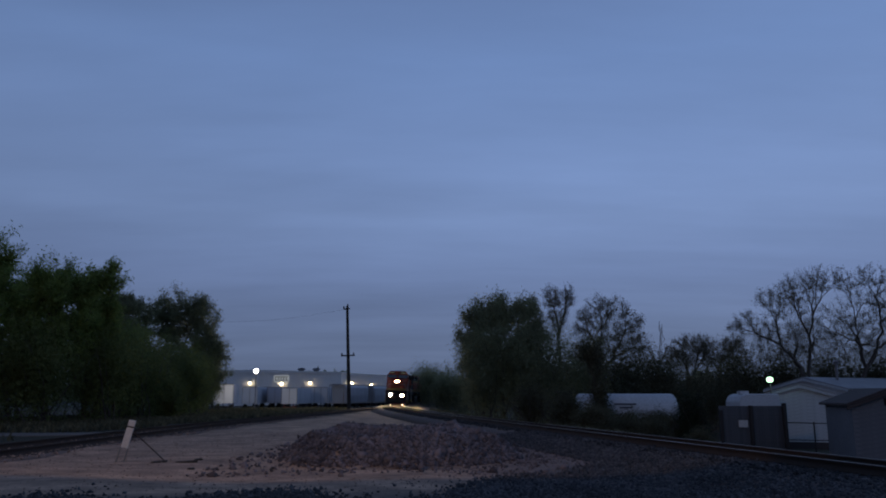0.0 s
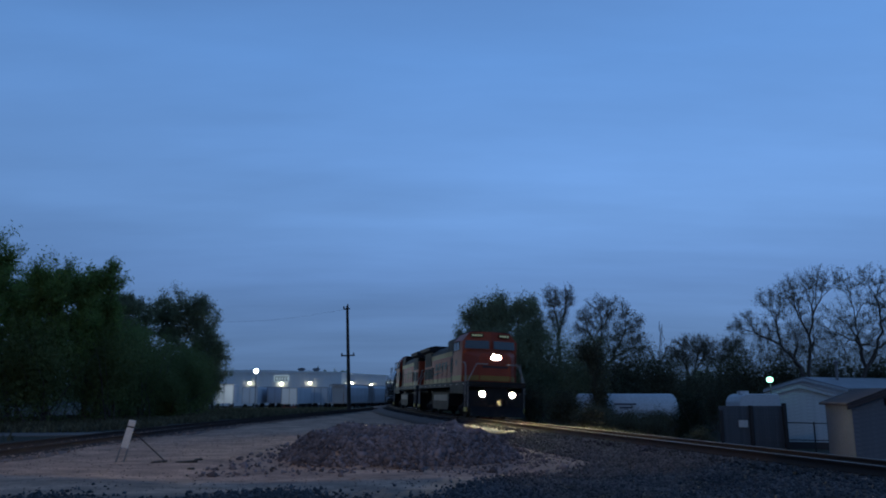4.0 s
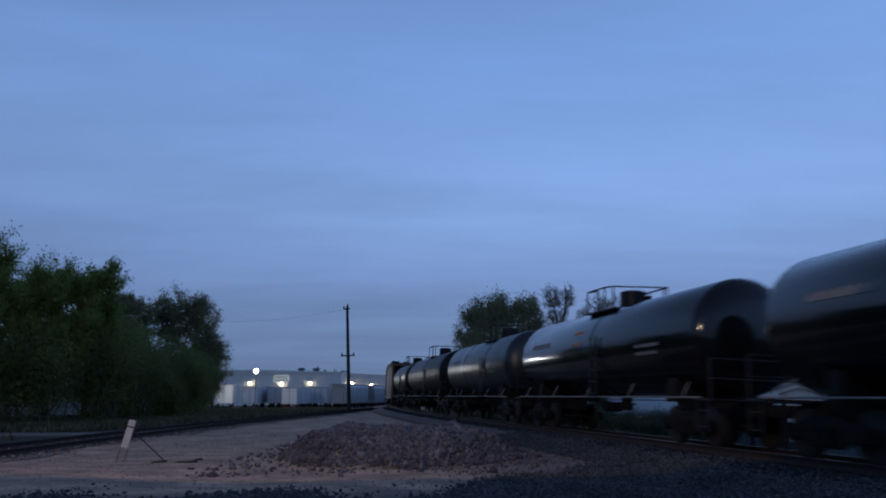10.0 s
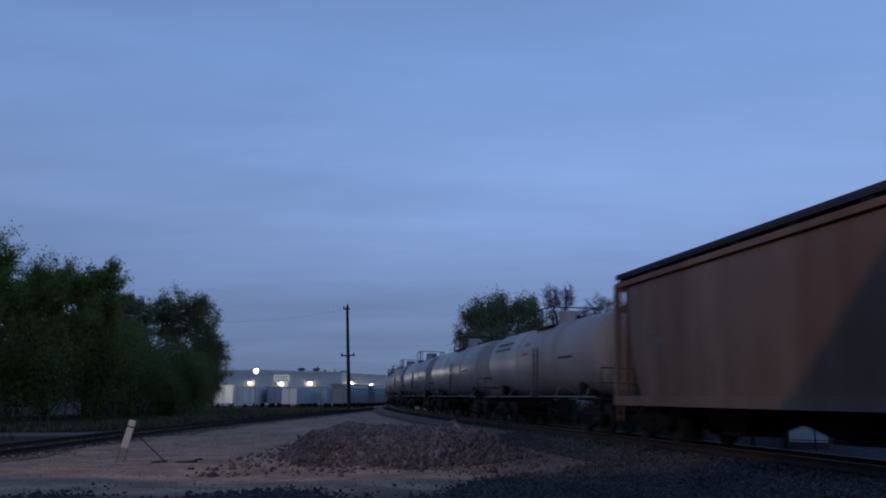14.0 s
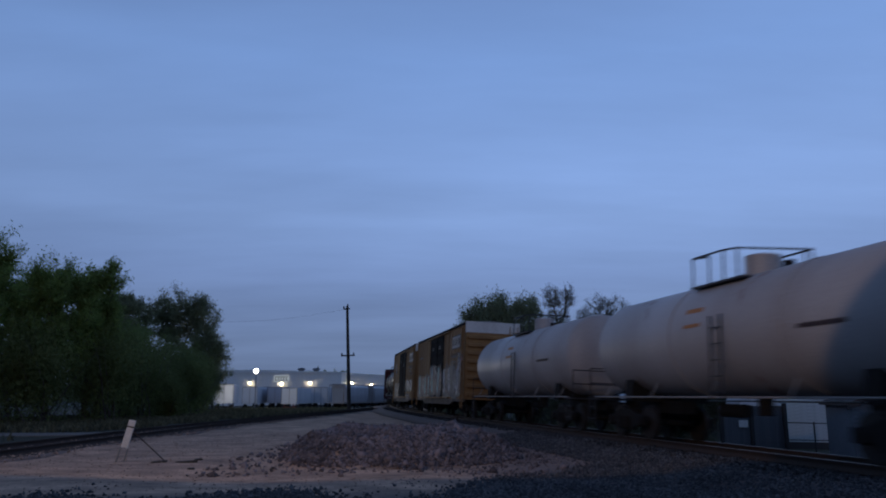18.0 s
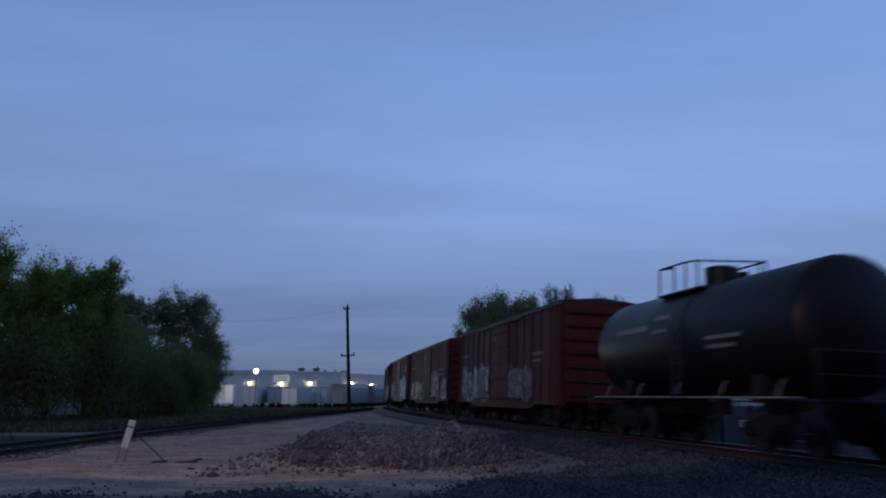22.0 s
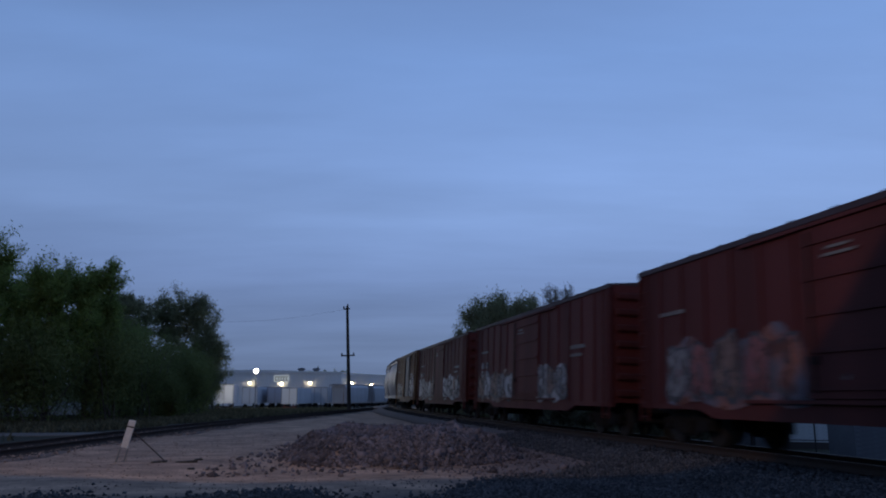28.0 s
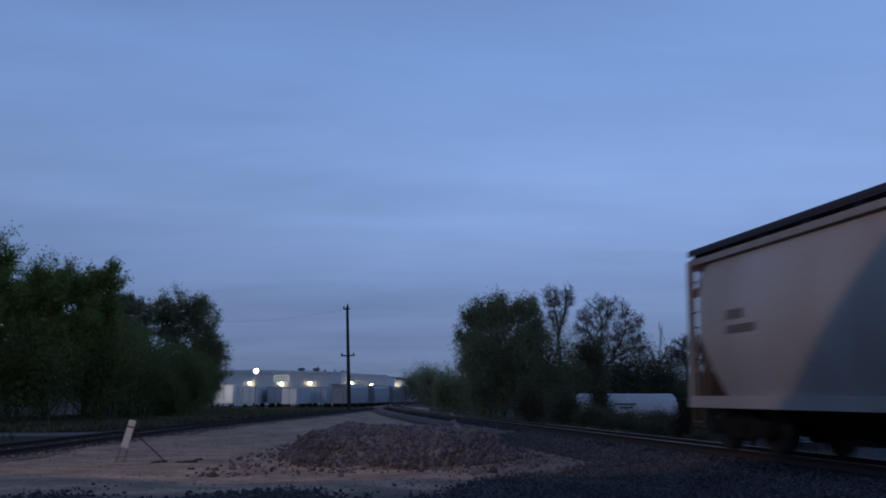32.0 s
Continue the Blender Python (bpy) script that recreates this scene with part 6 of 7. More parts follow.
# beyond the main track
tree(4.68, 60, "full drooping tree in spring leaf beyond the track", 20, ((-0.35, 8.47, 1.89, 1.62), (1.68, 8.25, 1.62, 1.49), (-1.93, 7.44, 1.48, 1.62), (-3.07, 6.01, 0.81, 1.43), (0.06, 5.47, 2.90, 2.32), (2.76, 6.36, 1.25, 1.88),), M_LEAF2, 460, 100, 0.085)
tree(3.01, 62, "drooping tree in spring leaf beyond the track", 21, ((0.12, 4.32, 1.93, 1.93), (2.77, 3.32, 2.75, 2.20), (-0.80, 4.32, 0.64, 1.10),), M_LEAF2, 240, 100, 0.1)
tree(9.48, 62, "slender bare tree with fine twigs", 23, ((-0.61, 9.50, 0.75, 1.21), (0.75, 9.64, 0.79, 1.12), (0.00, 7.91, 0.93, 1.12),), M_BUD, 520, 14, 0.05, tip=0.0085)
tree(11.86, 64, "bare tree with fine spreading twigs", 24, ((1.32, 8.79, 1.35, 1.44), (2.65, 8.55, 1.35, 1.54), (0.11, 7.25, 1.15, 1.63), (4.15, 7.63, 1.15, 1.53), (2.98, 6.30, 2.00, 1.34), (1.31, 6.30, 1.91, 1.43), (4.63, 5.82, 1.05, 1.33),), M_BUD, 1500, 16, 0.05, tip=0.0075)
tree(8.98, 44.6, "dark thin tree in front of the white tank", 25, ((0.01, 3.56, 0.53, 1.32), (-0.69, 4.21, 0.60, 0.53), (0.07, 1.61, 0.49, 0.98),), M_SCRUB, 260, 30, 0.06, tip=0.009)
tree(17.88, 64, "dead tree with a few bare limbs", 26, ((0.50, 7.35, 0.29, 0.43), (-0.47, 5.26, 0.33, 0.67), (1.08, 5.73, 0.43, 0.57),), None, 22, 0, 0.06, tip=0.025)
tree(25.53, 80, "bare tree standing behind the mobile homes", 30, ((0.13, 6.53, 2.02, 1.43), (1.53, 7.00, 1.55, 1.07), (0.65, 5.41, 2.67, 1.19),), M_BUD, 800, 16, 0.06, tip=0.010)
tree(29.42, 81, "bare tree standing behind the mobile homes", 31, ((0.17, 6.59, 2.17, 1.33), (1.84, 7.19, 1.21, 0.97), (0.69, 5.45, 2.70, 1.20),), M_BUD, 800, 16, 0.06, tip=0.010)
tree(23.58, 79, "bare tree standing behind the mobile homes", 32, ((0.23, 5.53, 1.41, 1.17), (-1.29, 4.66, 1.40, 1.05),), M_BUD, 300, 10, 0.06, tip=0.010)
tree(32.90, 66, "broad bare tree with dark spreading limbs", 40, ((-1.18, 11.01, 1.80, 1.70), (0.89, 11.82, 1.80, 1.20), (-2.98, 10.41, 1.14, 1.29), (-4.50, 10.06, 1.29, 0.99), (-6.39, 8.17, 1.14, 0.89), (-7.43, 7.43, 0.79, 0.79), (-2.41, 8.42, 2.47, 1.98), (-5.22, 7.33, 1.78, 1.09), (-1.11, 6.45, 2.46, 1.72), (-3.88, 5.71, 2.21, 1.23),), M_BUD, 2400, 13, 0.05, tip=0.0068, fork=0.5)
tree(35.27, 67, "large bare tree with dark spreading limbs", 41, ((1.01, 11.46, 1.42, 1.32), (3.09, 11.98, 1.67, 1.42), (4.29, 10.04, 2.02, 2.02), (5.73, 8.52, 2.51, 3.01), (2.72, 8.52, 2.01, 1.81), (-0.30, 8.52, 1.81, 1.71), (0.48, 6.27, 2.50, 1.70), (3.44, 6.02, 2.25, 1.70),), M_BUD, 2300, 13, 0.05, tip=0.0068, fork=0.5)
for i, (x, y, w, h, lf) in enumerate(((3.2, 57, 4.4, 7.5, M_LEAF2), (5.6, 57, 6.5, 9.2, M_LEAF2), (8.2, 58, 6.5, 8.8, M_LEAF2), (11.2, 60, 6, 8.4, M_LEAF2), (14.2, 60, 6.5, 8.2, M_SCRUB), (17.2, 61, 5.5, 7.2, M_SCRUB), (20.2, 64, 6, 5.6, M_SCRUB), (23.6, 68, 7, 6.2, M_SCRUB),
                                     (27, 70, 7, 8.2, M_SCRUB), (31, 70, 7, 8.6, M_SCRUB), (35.2, 70, 7, 8.4, M_SCRUB), (39.5, 70, 7, 8.6, M_SCRUB), (43.5, 66, 7, 7.5, M_SCRUB))):
    shrub(x, y, w, h, "dark tangled undergrowth below the trees", 200 + i, lf, 11000, 0.115)
shrub(13.2, 41, 1.9, 3.5, "dark upright evergreen bush", 230, M_EVERGREEN, 5000, 0.08, "evergreen_bush", dense=0.45)
shrub(9.3, 44.9, 1.5, 3.0, "dark bush in front of the white tank", 231, M_EVERGREEN, 3500, 0.09, dense=0.5)
for i, (x, y, w, h) in enumerate(((6.8, 43, 2.4, 2.6), (9.6, 41, 2.0, 1.9), (10.9, 40, 2.0, 2.2), (11.9, 42, 1.8, 2.3), (7.6, 39, 2.2, 1.6), (5.2, 46, 2.6, 2.6), (12.2, 37, 1.6, 1.7), (10.4, 44.5, 2.4, 2.5), (12.6, 44.5, 2.2, 2.4), (11.4, 43, 2.0, 2.3), (13.6, 44, 1.6, 2.2), (8.4, 42, 2.2, 2.1), (10.2, 42.6, 1.6, 1.9), (12.9, 42.6, 1.8, 1.9))):
    shrub(x, y, w, h, "thin dry scrub along the railway bank", 240 + i, M_SCRUB, 4200, 0.08)
# far growth where the line curves out of sight
for i, (x, y, w, h) in enumerate(((-6.4, 172, 8, 8.4), (-4.5, 174, 9, 9.6), (0.5, 150, 8, 8.6), (2.5, 112, 5.5, 6.8), (0.2, 113, 4.8, 6.6), (-2.0, 130, 5.5, 7.4), (5.5, 108, 6, 7.0), (4.0, 140, 8, 9.0), (7.5, 122, 8, 8.4), (-3.2, 142, 5, 7.4))):
    shrub(x, y, w, h, "dark bushy growth where the line curves away", 260 + i, M_LEAF2, 2600, 0.22)
tree(-29.5, 215, "distant round tree behind the warehouse", 60, ((0, 6.5, 2.8, 2.6), (1.2, 5.2, 2.6, 2.4)), M_LEAF2, 60, 40, 0.3, tip=0.04)


def far_woods():
    """The woods that close the view on both sides and behind."""
    nr = np.random.default_rng(9)
    k = 26000
    a = nr.uniform(0, 2 * math.pi, k)
    r = nr.uniform(300, 420, k)
    x, y = r * np.cos(a), r * np.sin(a)
    top = 9 + 2.5 * np.sin(a * 37) + 1.5 * np.sin(a * 91 + 1)
    c = np.stack([x, y, -1.5 + top * nr.uniform(0, 1, k) ** 0.8], -1)
    ob = put("far_woods", leaves_mesh("far_woods", c, 2.4, nr, M_LEAF2))
    tagged(ob, "distant dark woods on the horizon", "woods", kind="stuff")


far_woods()

# rough grass between the siding and the woods and on the low bank
def rough_grass():
    nr = np.random.default_rng(21)
    p = nr.uniform((-32, 24), (-6, 92), (60000, 2))
    d = np.array([siding(float(q)) for q in np.linspace(20, 95, 76)])
    left = p[:, 0] - np.interp(p[:, 1], np.linspace(20, 95, 76), d)
    keep = (left < -2.2 - 1.2 * np.sin(p[:, 1] * 0.4) ** 2) & ~((p[:, 1] > 28.3) & (p[:, 1] < 33.8) & (p[:, 0] < -14.4)) & (left > -16)
    q = nr.uniform((3.4, 14), (12, 70), (16000, 2))
    s = np.array([tuple(on_track(float(a), float(o), 0)) for o, a in q])[:, :2]
    p = np.concatenate([p[keep][:24000], s])
    c = np.stack([p[:, 0], p[:, 1], ground_z(p[:, 0], p[:, 1]) + 0.10], -1)
    ob = put("rough_grass", leaves_mesh("rough_grass", c, np.full(len(c), 0.16), nr, M_SCRUB, 1.3, 2.2))
    tagged(ob, "rough dry grass along the railway", "grass", kind="stuff")


rough_grass()

# ---------------------------------------------------------------- warehouse, trailers and parked cars
M_WALL = surf("pale_metal_siding", (0.82, 0.79, 0.76), (0.72, 0.69, 0.66), 0.6, 0, 0.1, 8, 0.1, True)
M_TRAILER = surf("white_trailer_skin", (0.58, 0.60, 0.63), (0.44, 0.45, 0.48), 0.5, 0, 0.4, 15, 0.05, True, vary=0.12)
M_BLUETRAILER = surf("pale_blue_trailer_skin", (0.25, 0.30, 0.40), (0.18, 0.21, 0.29), 0.5, 0, 0.4, 15, 0.05, True, vary=0.1)
M_TYRE = surf("tyre_rubber", (0.02, 0.02, 0.02), (0.03, 0.03, 0.03), 0.9, 0, 4, 30)
M_REDBAR = surf("red_bumper_paint", (0.22, 0.03, 0.025), (0.15, 0.025, 0.02), 0.6, 0, 4, 30)
M_FLOOD = glow("floodlight_lens", (1.0, 0.93, 0.78), 120)
M_WALLLAMP = glow("wall_lamp_lens", (1.0, 0.86, 0.58), 24)
M_GREENLAMP = glow("mercury_lamp_lens", (0.5, 1.0, 0.62), 5)
# white sign face with a faint glow added to brighten it
M_SIGN = glow("brightened_white_sign_face", (0.85, 0.95, 1.0), 0.32)


def warehouse():
    root = thing("warehouse", "long pale metal warehouse with wall lamps and a sign", "warehouse")
    b = bm_new()
    prism(b, [(-70, 190), (-25.2, 190), (-25.2, 240), (-70, 240)], "z", -1.0, 7.0)
    w = part("wall", b, M_WALL, root)
    b = bm_new()
    prism(b, [(-70.4, 7.0), (-25.0, 7.0), (-25.0, 7.35), (-47, 7.9), (-70.4, 7.35)], "y", 189.7, 240.3)
    part("roof", b, M_WALL, root)
    b = bm_new()
    box(b, 0, 0.12, -0.05, 0.0, -1.0, 6.9)
    me = mesh_of("wall_seam", b, M_WALL)
    for i in range(44):
        put("wall_seam", me, w, Matrix.Translation((-69.5 + i, 190.0, 0)))
    b = bm_new()
    prism(b, [(-25.2, 199), (-14.8, 199), (-14.8, 235), (-25.2, 235)], "z", -1.0, 6.6)
    part("wing_wall", b, M_WALL, root)
    b = bm_new()
    prism(b, [(-25.2, 6.6), (-14.6, 6.6), (-14.6, 6.8), (-25.2, 7.4)], "y", 198.8, 235.2)
    part("wing_roof", b, M_WALL, root)
    for x in (-36.3, -32.5):
        b = bm_new()
        lathe(b, [(7.4, 0.7), (8.0, 0.7), (8.05, 1.1), (8.45, 0.9), (8.6, 0.3)], "z", 14, (x, 196, 0))
        part("roof_fan", b, M_ROOF, root, "round roof ventilator")
    b = bm_new()
    box(b, -41.9, -38.2, 189.8, 189.9, 4.95, 6.5)
    s = part("sign_board", b, M_SIGN, root, "white sign board with dark shapes, brightened by an added glow")
    b = bm_new()
    for i in range(5):
        x = -41.6 + i * 0.66
        for x0, x1, z0, z1 in ((x, x + 0.19, 5.2, 6.25), (x + 0.19, x + 0.5, 6.03, 6.25), (x + 0.19, x + 0.5, 5.2, 5.42)):
            box(b, x0, x1, 189.77, 189.8, z0, z1)
    part("sign_mark", b, M_DOOR, s)
    for x, y, z, lw in ((-47.8, 189.8, 4.65, 0.2), (-40.0, 189.8, 4.45, 0.25), (-32.9, 189.8, 4.65, 0.22), (-23.6, 198.8, 4.8, 0.15), (-18.6, 198.8, 4.25, 0.15)):
        b = bm_new()
        box(b, x - 0.3, x + 0.3, y - 0.35, y + 0.2, z + 0.22, z + 0.34)
        lh = part("wall_lamp", b, M_STEEL, root)
        b = bm_new()
        lathe(b, [(z - 0.25, 0.08), (z - 0.1, lw), (z + 0.2, lw), (z + 0.22, 0.08)], "z", 10, (x, y - 0.25, 0))
        part("lens", b, M_WALLLAMP, lh, "warm glowing lens")
    return root


warehouse()

yard = thing("yard_light", "glaring floodlight on a thin steel pole before the trailers", "lamp", m=pose(-25.4, 104, -0.5))
b = bm_new()
tube(b, (0, 0, -0.1), (0, 0, 5.5), 0.07, 8, 0.05)
part("pole", b, M_ROOF, yard)
b = bm_new()
box(b, -0.32, 0.32, -0.12, 0.16, 5.15, 5.55)
part("head", b, M_STEEL, yard)
b = bm_new()
tube(b, (0, -0.17, 5.35), (0, -0.12, 5.35), 0.27, 20)
part("lens", b, M_FLOOD, yard, "glaring white lens")
# point lamp added behind the floodlight's head, to brighten trailers and warehouse wall
yard_glow = new("yard_glow", bpy.data.lights.new("yard_glow", "POINT"))
yard_glow.data.energy, yard_glow.data.color, yard_glow.data.shadow_soft_size = 2300, (1.0, 0.95, 0.88), 0.3
yard_glow.location = (-25.4, 104.6, 5.6)


def far_shed():
    root = thing("loading_shed", "low distant loading shed with two lamps", "shed")
    b = bm_new()
    box(b, -26, -9, 246, 275, -1.0, 6.6)
    part("wall", b, M_WALL, root)
    b = bm_new()
    prism(b, [(-26.4, 6.6), (-8.6, 6.6), (-8.6, 6.9), (-17, 7.6), (-26.4, 6.9)], "y", 245.6, 275.4)
    part("roof", b, M_ROOF, root)
    for x in (-17.8, -14.9):
        b = bm_new()
        lathe(b, [(3.4, 0.15), (3.6, 0.42), (4.0, 0.42), (4.1, 0.1)], "z", 10, (x, 245.5, 0))
        part("lamp", b, M_WALLLAMP, root, "warm glowing lamp")


far_shed()


def trailer(x, y, turn, mat, label, height=3.95, red=False):
    z = float(ground_z(np.array(x), np.array(y)))
    root = thing("semi_trailer", label, "trailer", "trailers parked at the warehouse", pose(x, y, z, 0, 0, turn))
    b = bm_new()
    box(b, -1.28, 1.28, 0, 13.4, 1.15, height)
    part("box_body", b, mat, root, "", False, 0.04)
    b = bm_new()
    for q in (-1.28, 1.22):
        box(b, q, q + 0.06, -0.03, 0.0, 1.1, height)
    box(b, -1.28, 1.28, -0.03, 0, height - 0.1, height)
    box(b, -0.03, 0.03, -0.03, 0, 1.15, height - 0.1)
    part("rear_door_frame", b, M_ROOF, root)
    b = bm_new()
    box(b, -1.2, 1.2, -0.02, 0.12, 0.55, 0.68)
    for q in (-0.8, 0.7):
        box(b, q, q + 0.1, 0.0, 0.1, 0.6, 1.15)
    part("rear_bumper", b, M_REDBAR if red else M_STEEL, root, "red bumper bar" if red else "")
    for yy in (1.4, 2.7):
        for q in (-1.0, 1.0):
            b = bm_new()
            tube(b, (q - 0.22, yy, 0.5), (q + 0.22, yy, 0.5), 0.5, 18)
            part("wheel", b, M_TYRE, root)
    for q in (-0.8, 0.8):
        b = bm_new()
        box(b, q - 0.07, q + 0.07, 10.2, 10.4, 0, 1.15)
        part("landing_leg", b, M_STEEL, root)
    return root


for x, y, t, m, hgt, red in ((-31.9, 112, 12, M_TRAILER, 3.9, False), (-33.2, 132, 6, M_TRAILER, 4.0, False), (-33.6, 146, 3, M_BLUETRAILER, 4.1, False), (-30.2, 138, 5, M_BLUETRAILER, 4.0, False), (-31.3, 150, 4, M_TRAILER, 4.1, False),
                            (-25.0, 125, 0, M_TRAILER, 3.75, True), (-25.6, 146, 5, M_TRAILER, 4.1, False), (-24.4, 152, 3, M_BLUETRAILER, 4.1, False), (-23.2, 146, 4, M_TRAILER, 4.1, False), (-22.2, 156, 2, M_TRAILER, 4.1, False), (-28.2, 156, 2, M_BLUETRAILER, 4.1, False)):
    trailer(x, y, t, m, "white box trailer parked with its doors towards the track" if m == M_TRAILER else "pale blue box trailer parked with its doors towards the track", hgt, red)


M_SPUR = surf("pale_blue_grey_hopper_paint", (0.46, 0.47, 0.50), (0.32, 0.32, 0.34), 0.5, 0, 0.5, 30, 0.05, True)


def parked_hopper(x, y, turn):
    """One of the grey covered hoppers standing on the far spur."""
    z = float(ground_z(np.array(x), np.array(y)))
    root = thing("parked_hopper_car", "grey covered hopper standing on a far spur", "hopper car", "parked hopper cars", pose(x, y, z + 0.1, 0, 0, turn))
    b = bm_new()
    sec = [(-1.45, 1.2), (-1.52, 2.4), (-1.45, 3.8), (-1.1, 4.25), (1.1, 4.25), (1.45, 3.8), (1.52, 2.4), (1.45, 1.2)]
    k = len(sec)
    ra = [[b.verts.new((p[0], yy + (0.9 * (1 - (p[1] - 1.2) / 3.05) if yy < 5 else -0.9 * (1 - (p[1] - 1.2) / 3.05)), p[1])) for p in sec] for yy in (0.9, 13.1)]
    for j in range(k):
        b.faces.new((ra[0][j], ra[0][(j + 1) % k], ra[1][(j + 1) % k], ra[1][j]))
    b.faces.new(ra[0][::-1])
    b.faces.new(ra[1])
    part("hopper_body", b, M_SPUR, root)
    b = bm_new()
    for q in (-1.4, 1.3):
        box(b, q, q + 0.1, 0.0, 0.12, 1.0, 4.3)
        box(b, q, q + 0.1, 13.88, 14.0, 1.0, 4.3)
    box(b, -1.4, 1.4, 0, 0.1, 4.1, 4.3)
    box(b, -1.4, 1.4, 13.9, 14.0, 4.1, 4.3)
    part("end_frame", b, M_HOPPER, root)
    b = bm_new()
    box(b, -1.5, 1.5, 0.0, 14.0, 0.95, 1.15)
    part("side_sill", b, M_HOPPER, root)
    b = bm_new()
    box(b, -0.9, 0.9, -0.05, 14.05, 4.3, 4.38)
    part("running_board", b, M_WALKWAY, root)
    for c in (3.2, 7.0, 10.8):
        b = bm_new()
        prism(b, [(c - 1.7, 1.0), (c + 1.7, 1.0), (c + 0.4, 0.35), (c - 0.4, 0.35)], "x", -1.3, 1.3)
        part("discharge_bay", b, M_STEEL, root)
    for c in (1.9, 12.1):
        tr = put("truck", ME_BOLSTER, root, pose(0, c, 0, 0, 0, 90))
        for sy in (-1.02, 1.02):
            put("side_frame", ME_FRAME, tr, Matrix.Translation((0, sy, 0)))
        for ax in (-0.88, 0.88):
            put("wheel", ME_WHEEL, tr, Matrix.Translation((ax, 0.75, 0)) @ pose(0, 0, 0, 0, 0, 180))
            put("wheel", ME_WHEEL, tr, Matrix.Translation((ax, -0.75, 0)))


px_, py_, pa_ = -19.0, 137.0, -14.0
for i in range(4):
    parked_hopper(px_, py_, pa_)
    px_, py_ = px_ + 15.2 * math.sin(radians(-pa_)), py_ + 15.2 * math.cos(radians(pa_))
    pa_ += 3.0


# ---------------------------------------------------------------- pole, posts and litter by the track
M_POLE = surf("dark_pole_wood", (0.035, 0.028, 0.024), (0.06, 0.05, 0.042), 0.95, 0, 1, 25, 0.5, True)
pole = thing("utility_pole", "tall dark wooden utility pole with a short crossarm", "utility pole", m=pose(-10.1, 83, 0, 0, -2.4, 0))
b = bm_new()
tube(b, (0, 0, -0.3), (0, 0, 11.3), 0.22, 12, 0.14)
part("shaft", b, M_POLE, pole, "", True)
b = bm_new()
box(b, -0.75, 0.75, -0.28, -0.16, 5.8, 5.95)
part("crossarm", b, M_POLE, pole)
b = bm_new()
box(b, -0.42, 0.30, -0.25, -0.13, 10.9, 11.05)
part("top_bracket", b, M_POLE, pole)
for x, z in ((-0.65, 5.95), (0.62, 5.95), (-0.36, 11.05), (0.05, 11.3)):
    b = bm_new()
    lathe(b, [(z, 0.04), (z + 0.06, 0.09), (z + 0.16, 0.08), (z + 0.24, 0.03)], "z", 8, (x, -0.2 if z != 11.3 else 0, 0))
    part("insulator", b, M_STEEL, pole)

wire = thing("overhead_wire", "thin dark wire sagging from the utility pole to the woods", "wire")
b = bm_new()
last = None
for k in range(15):
    q = k / 14
    p_ = Vector((-10.5 - 24 * q, 83 - 3 * q, 11.0 - 1.0 * q - 1.1 * 4 * q * (1 - q)))
    if last is not None:
        tube(b, last, p_, 0.007, 5)
    last = p_
part("cable", b, M_POLE, wire)

marker = thing("marker_post", "leaning white-topped trackside marker on two thin legs", "marker post", m=pose(-7.98, 19.3, 0, 0, 13, 8))
b = bm_new()
box(b, -0.085, 0.085, -0.03, 0.03, 0.33, 1.02)
part("board", b, M_WHITE, marker, "dirty white board", False, 0.012)
for q in (-0.09, 0.09):
    b = bm_new()
    box(b, q - 0.02, q + 0.02, -0.012, 0.012, -0.15, 0.34)
    part("leg", b, M_ROOF, marker)
b = bm_new()
box(b, -0.085, 0.085, -0.034, -0.031, 0.84, 0.87)
part("band", b, M_STEEL, marker)
rod = thing("fallen_rod", "thin rusty rod leaning from the marker to the ground", "rod")
b = bm_new()
tube(b, (-7.72, 19.35, 0.72), (-6.75, 19.0, 0.02), 0.014, 6)
part("rod", b, M_WEB, rod)
stake = thing("track_stake", "short dark stake beside the track", "stake", m=pose(0.75, 42, 0))
b = bm_new()
box(b, -0.05, 0.05, -0.04, 0.04, -0.1, 0.5)
part("stake", b, M_POLE, stake, "", False, 0.01)


def scrap(x, y, w, d, turn, seed, label):
    rng = random.Random(seed)
    b = bm_new()
    pts = [(w * math.cos(a) * rng.uniform(0.7, 1.1), d * math.sin(a) * rng.uniform(0.7, 1.1)) for a in np.linspace(0, 6.283, 10)[:-1]]
    prism(b, pts, "z", -0.03, 0.025)
    z = float(ground_z(np.array(x), np.array(y)))
    ob = put("scrap_plate", mesh_of("scrap_plate", b, M_POLE, False, 0.01), None, pose(x, y, z + 0.01, 3, -4, turn))
    tagged(ob, label, "scrap", "scrap by the marker")


scrap(-6.85, 18.9, 0.22, 0.12, 20, 1, "rusty flat scrap lying on bare earth")
scrap(-6.2, 18.8, 0.30, 0.10, -10, 2, "dark broken scrap lying on bare earth")
scrap(-6.05, 19.3, 0.12, 0.10, 40, 3, "dark broken scrap lying on bare earth")
scrap(-5.6, 17.4, 0.10, 0.07, 10, 4, "small rusty scrap lying on bare earth")
b = bm_new()
prism(b, [(-60, 28.5), (-30, 29.2), (-19, 30.0), (-14.6, 31.5), (-14.6, 33.6), (-20, 33.2), (-30, 32.6), (-60, 32)], "z", 0.0, 0.03)
lane = put("road", mesh_of("road", b, surf("pale_gravel_lane", (0.17, 0.155, 0.14), (0.12, 0.11, 0.10), 0.95, 0, 0.6, 12, 0.5)))
tagged(lane, "pale gravel lane behind the siding", "lane", kind="structure")


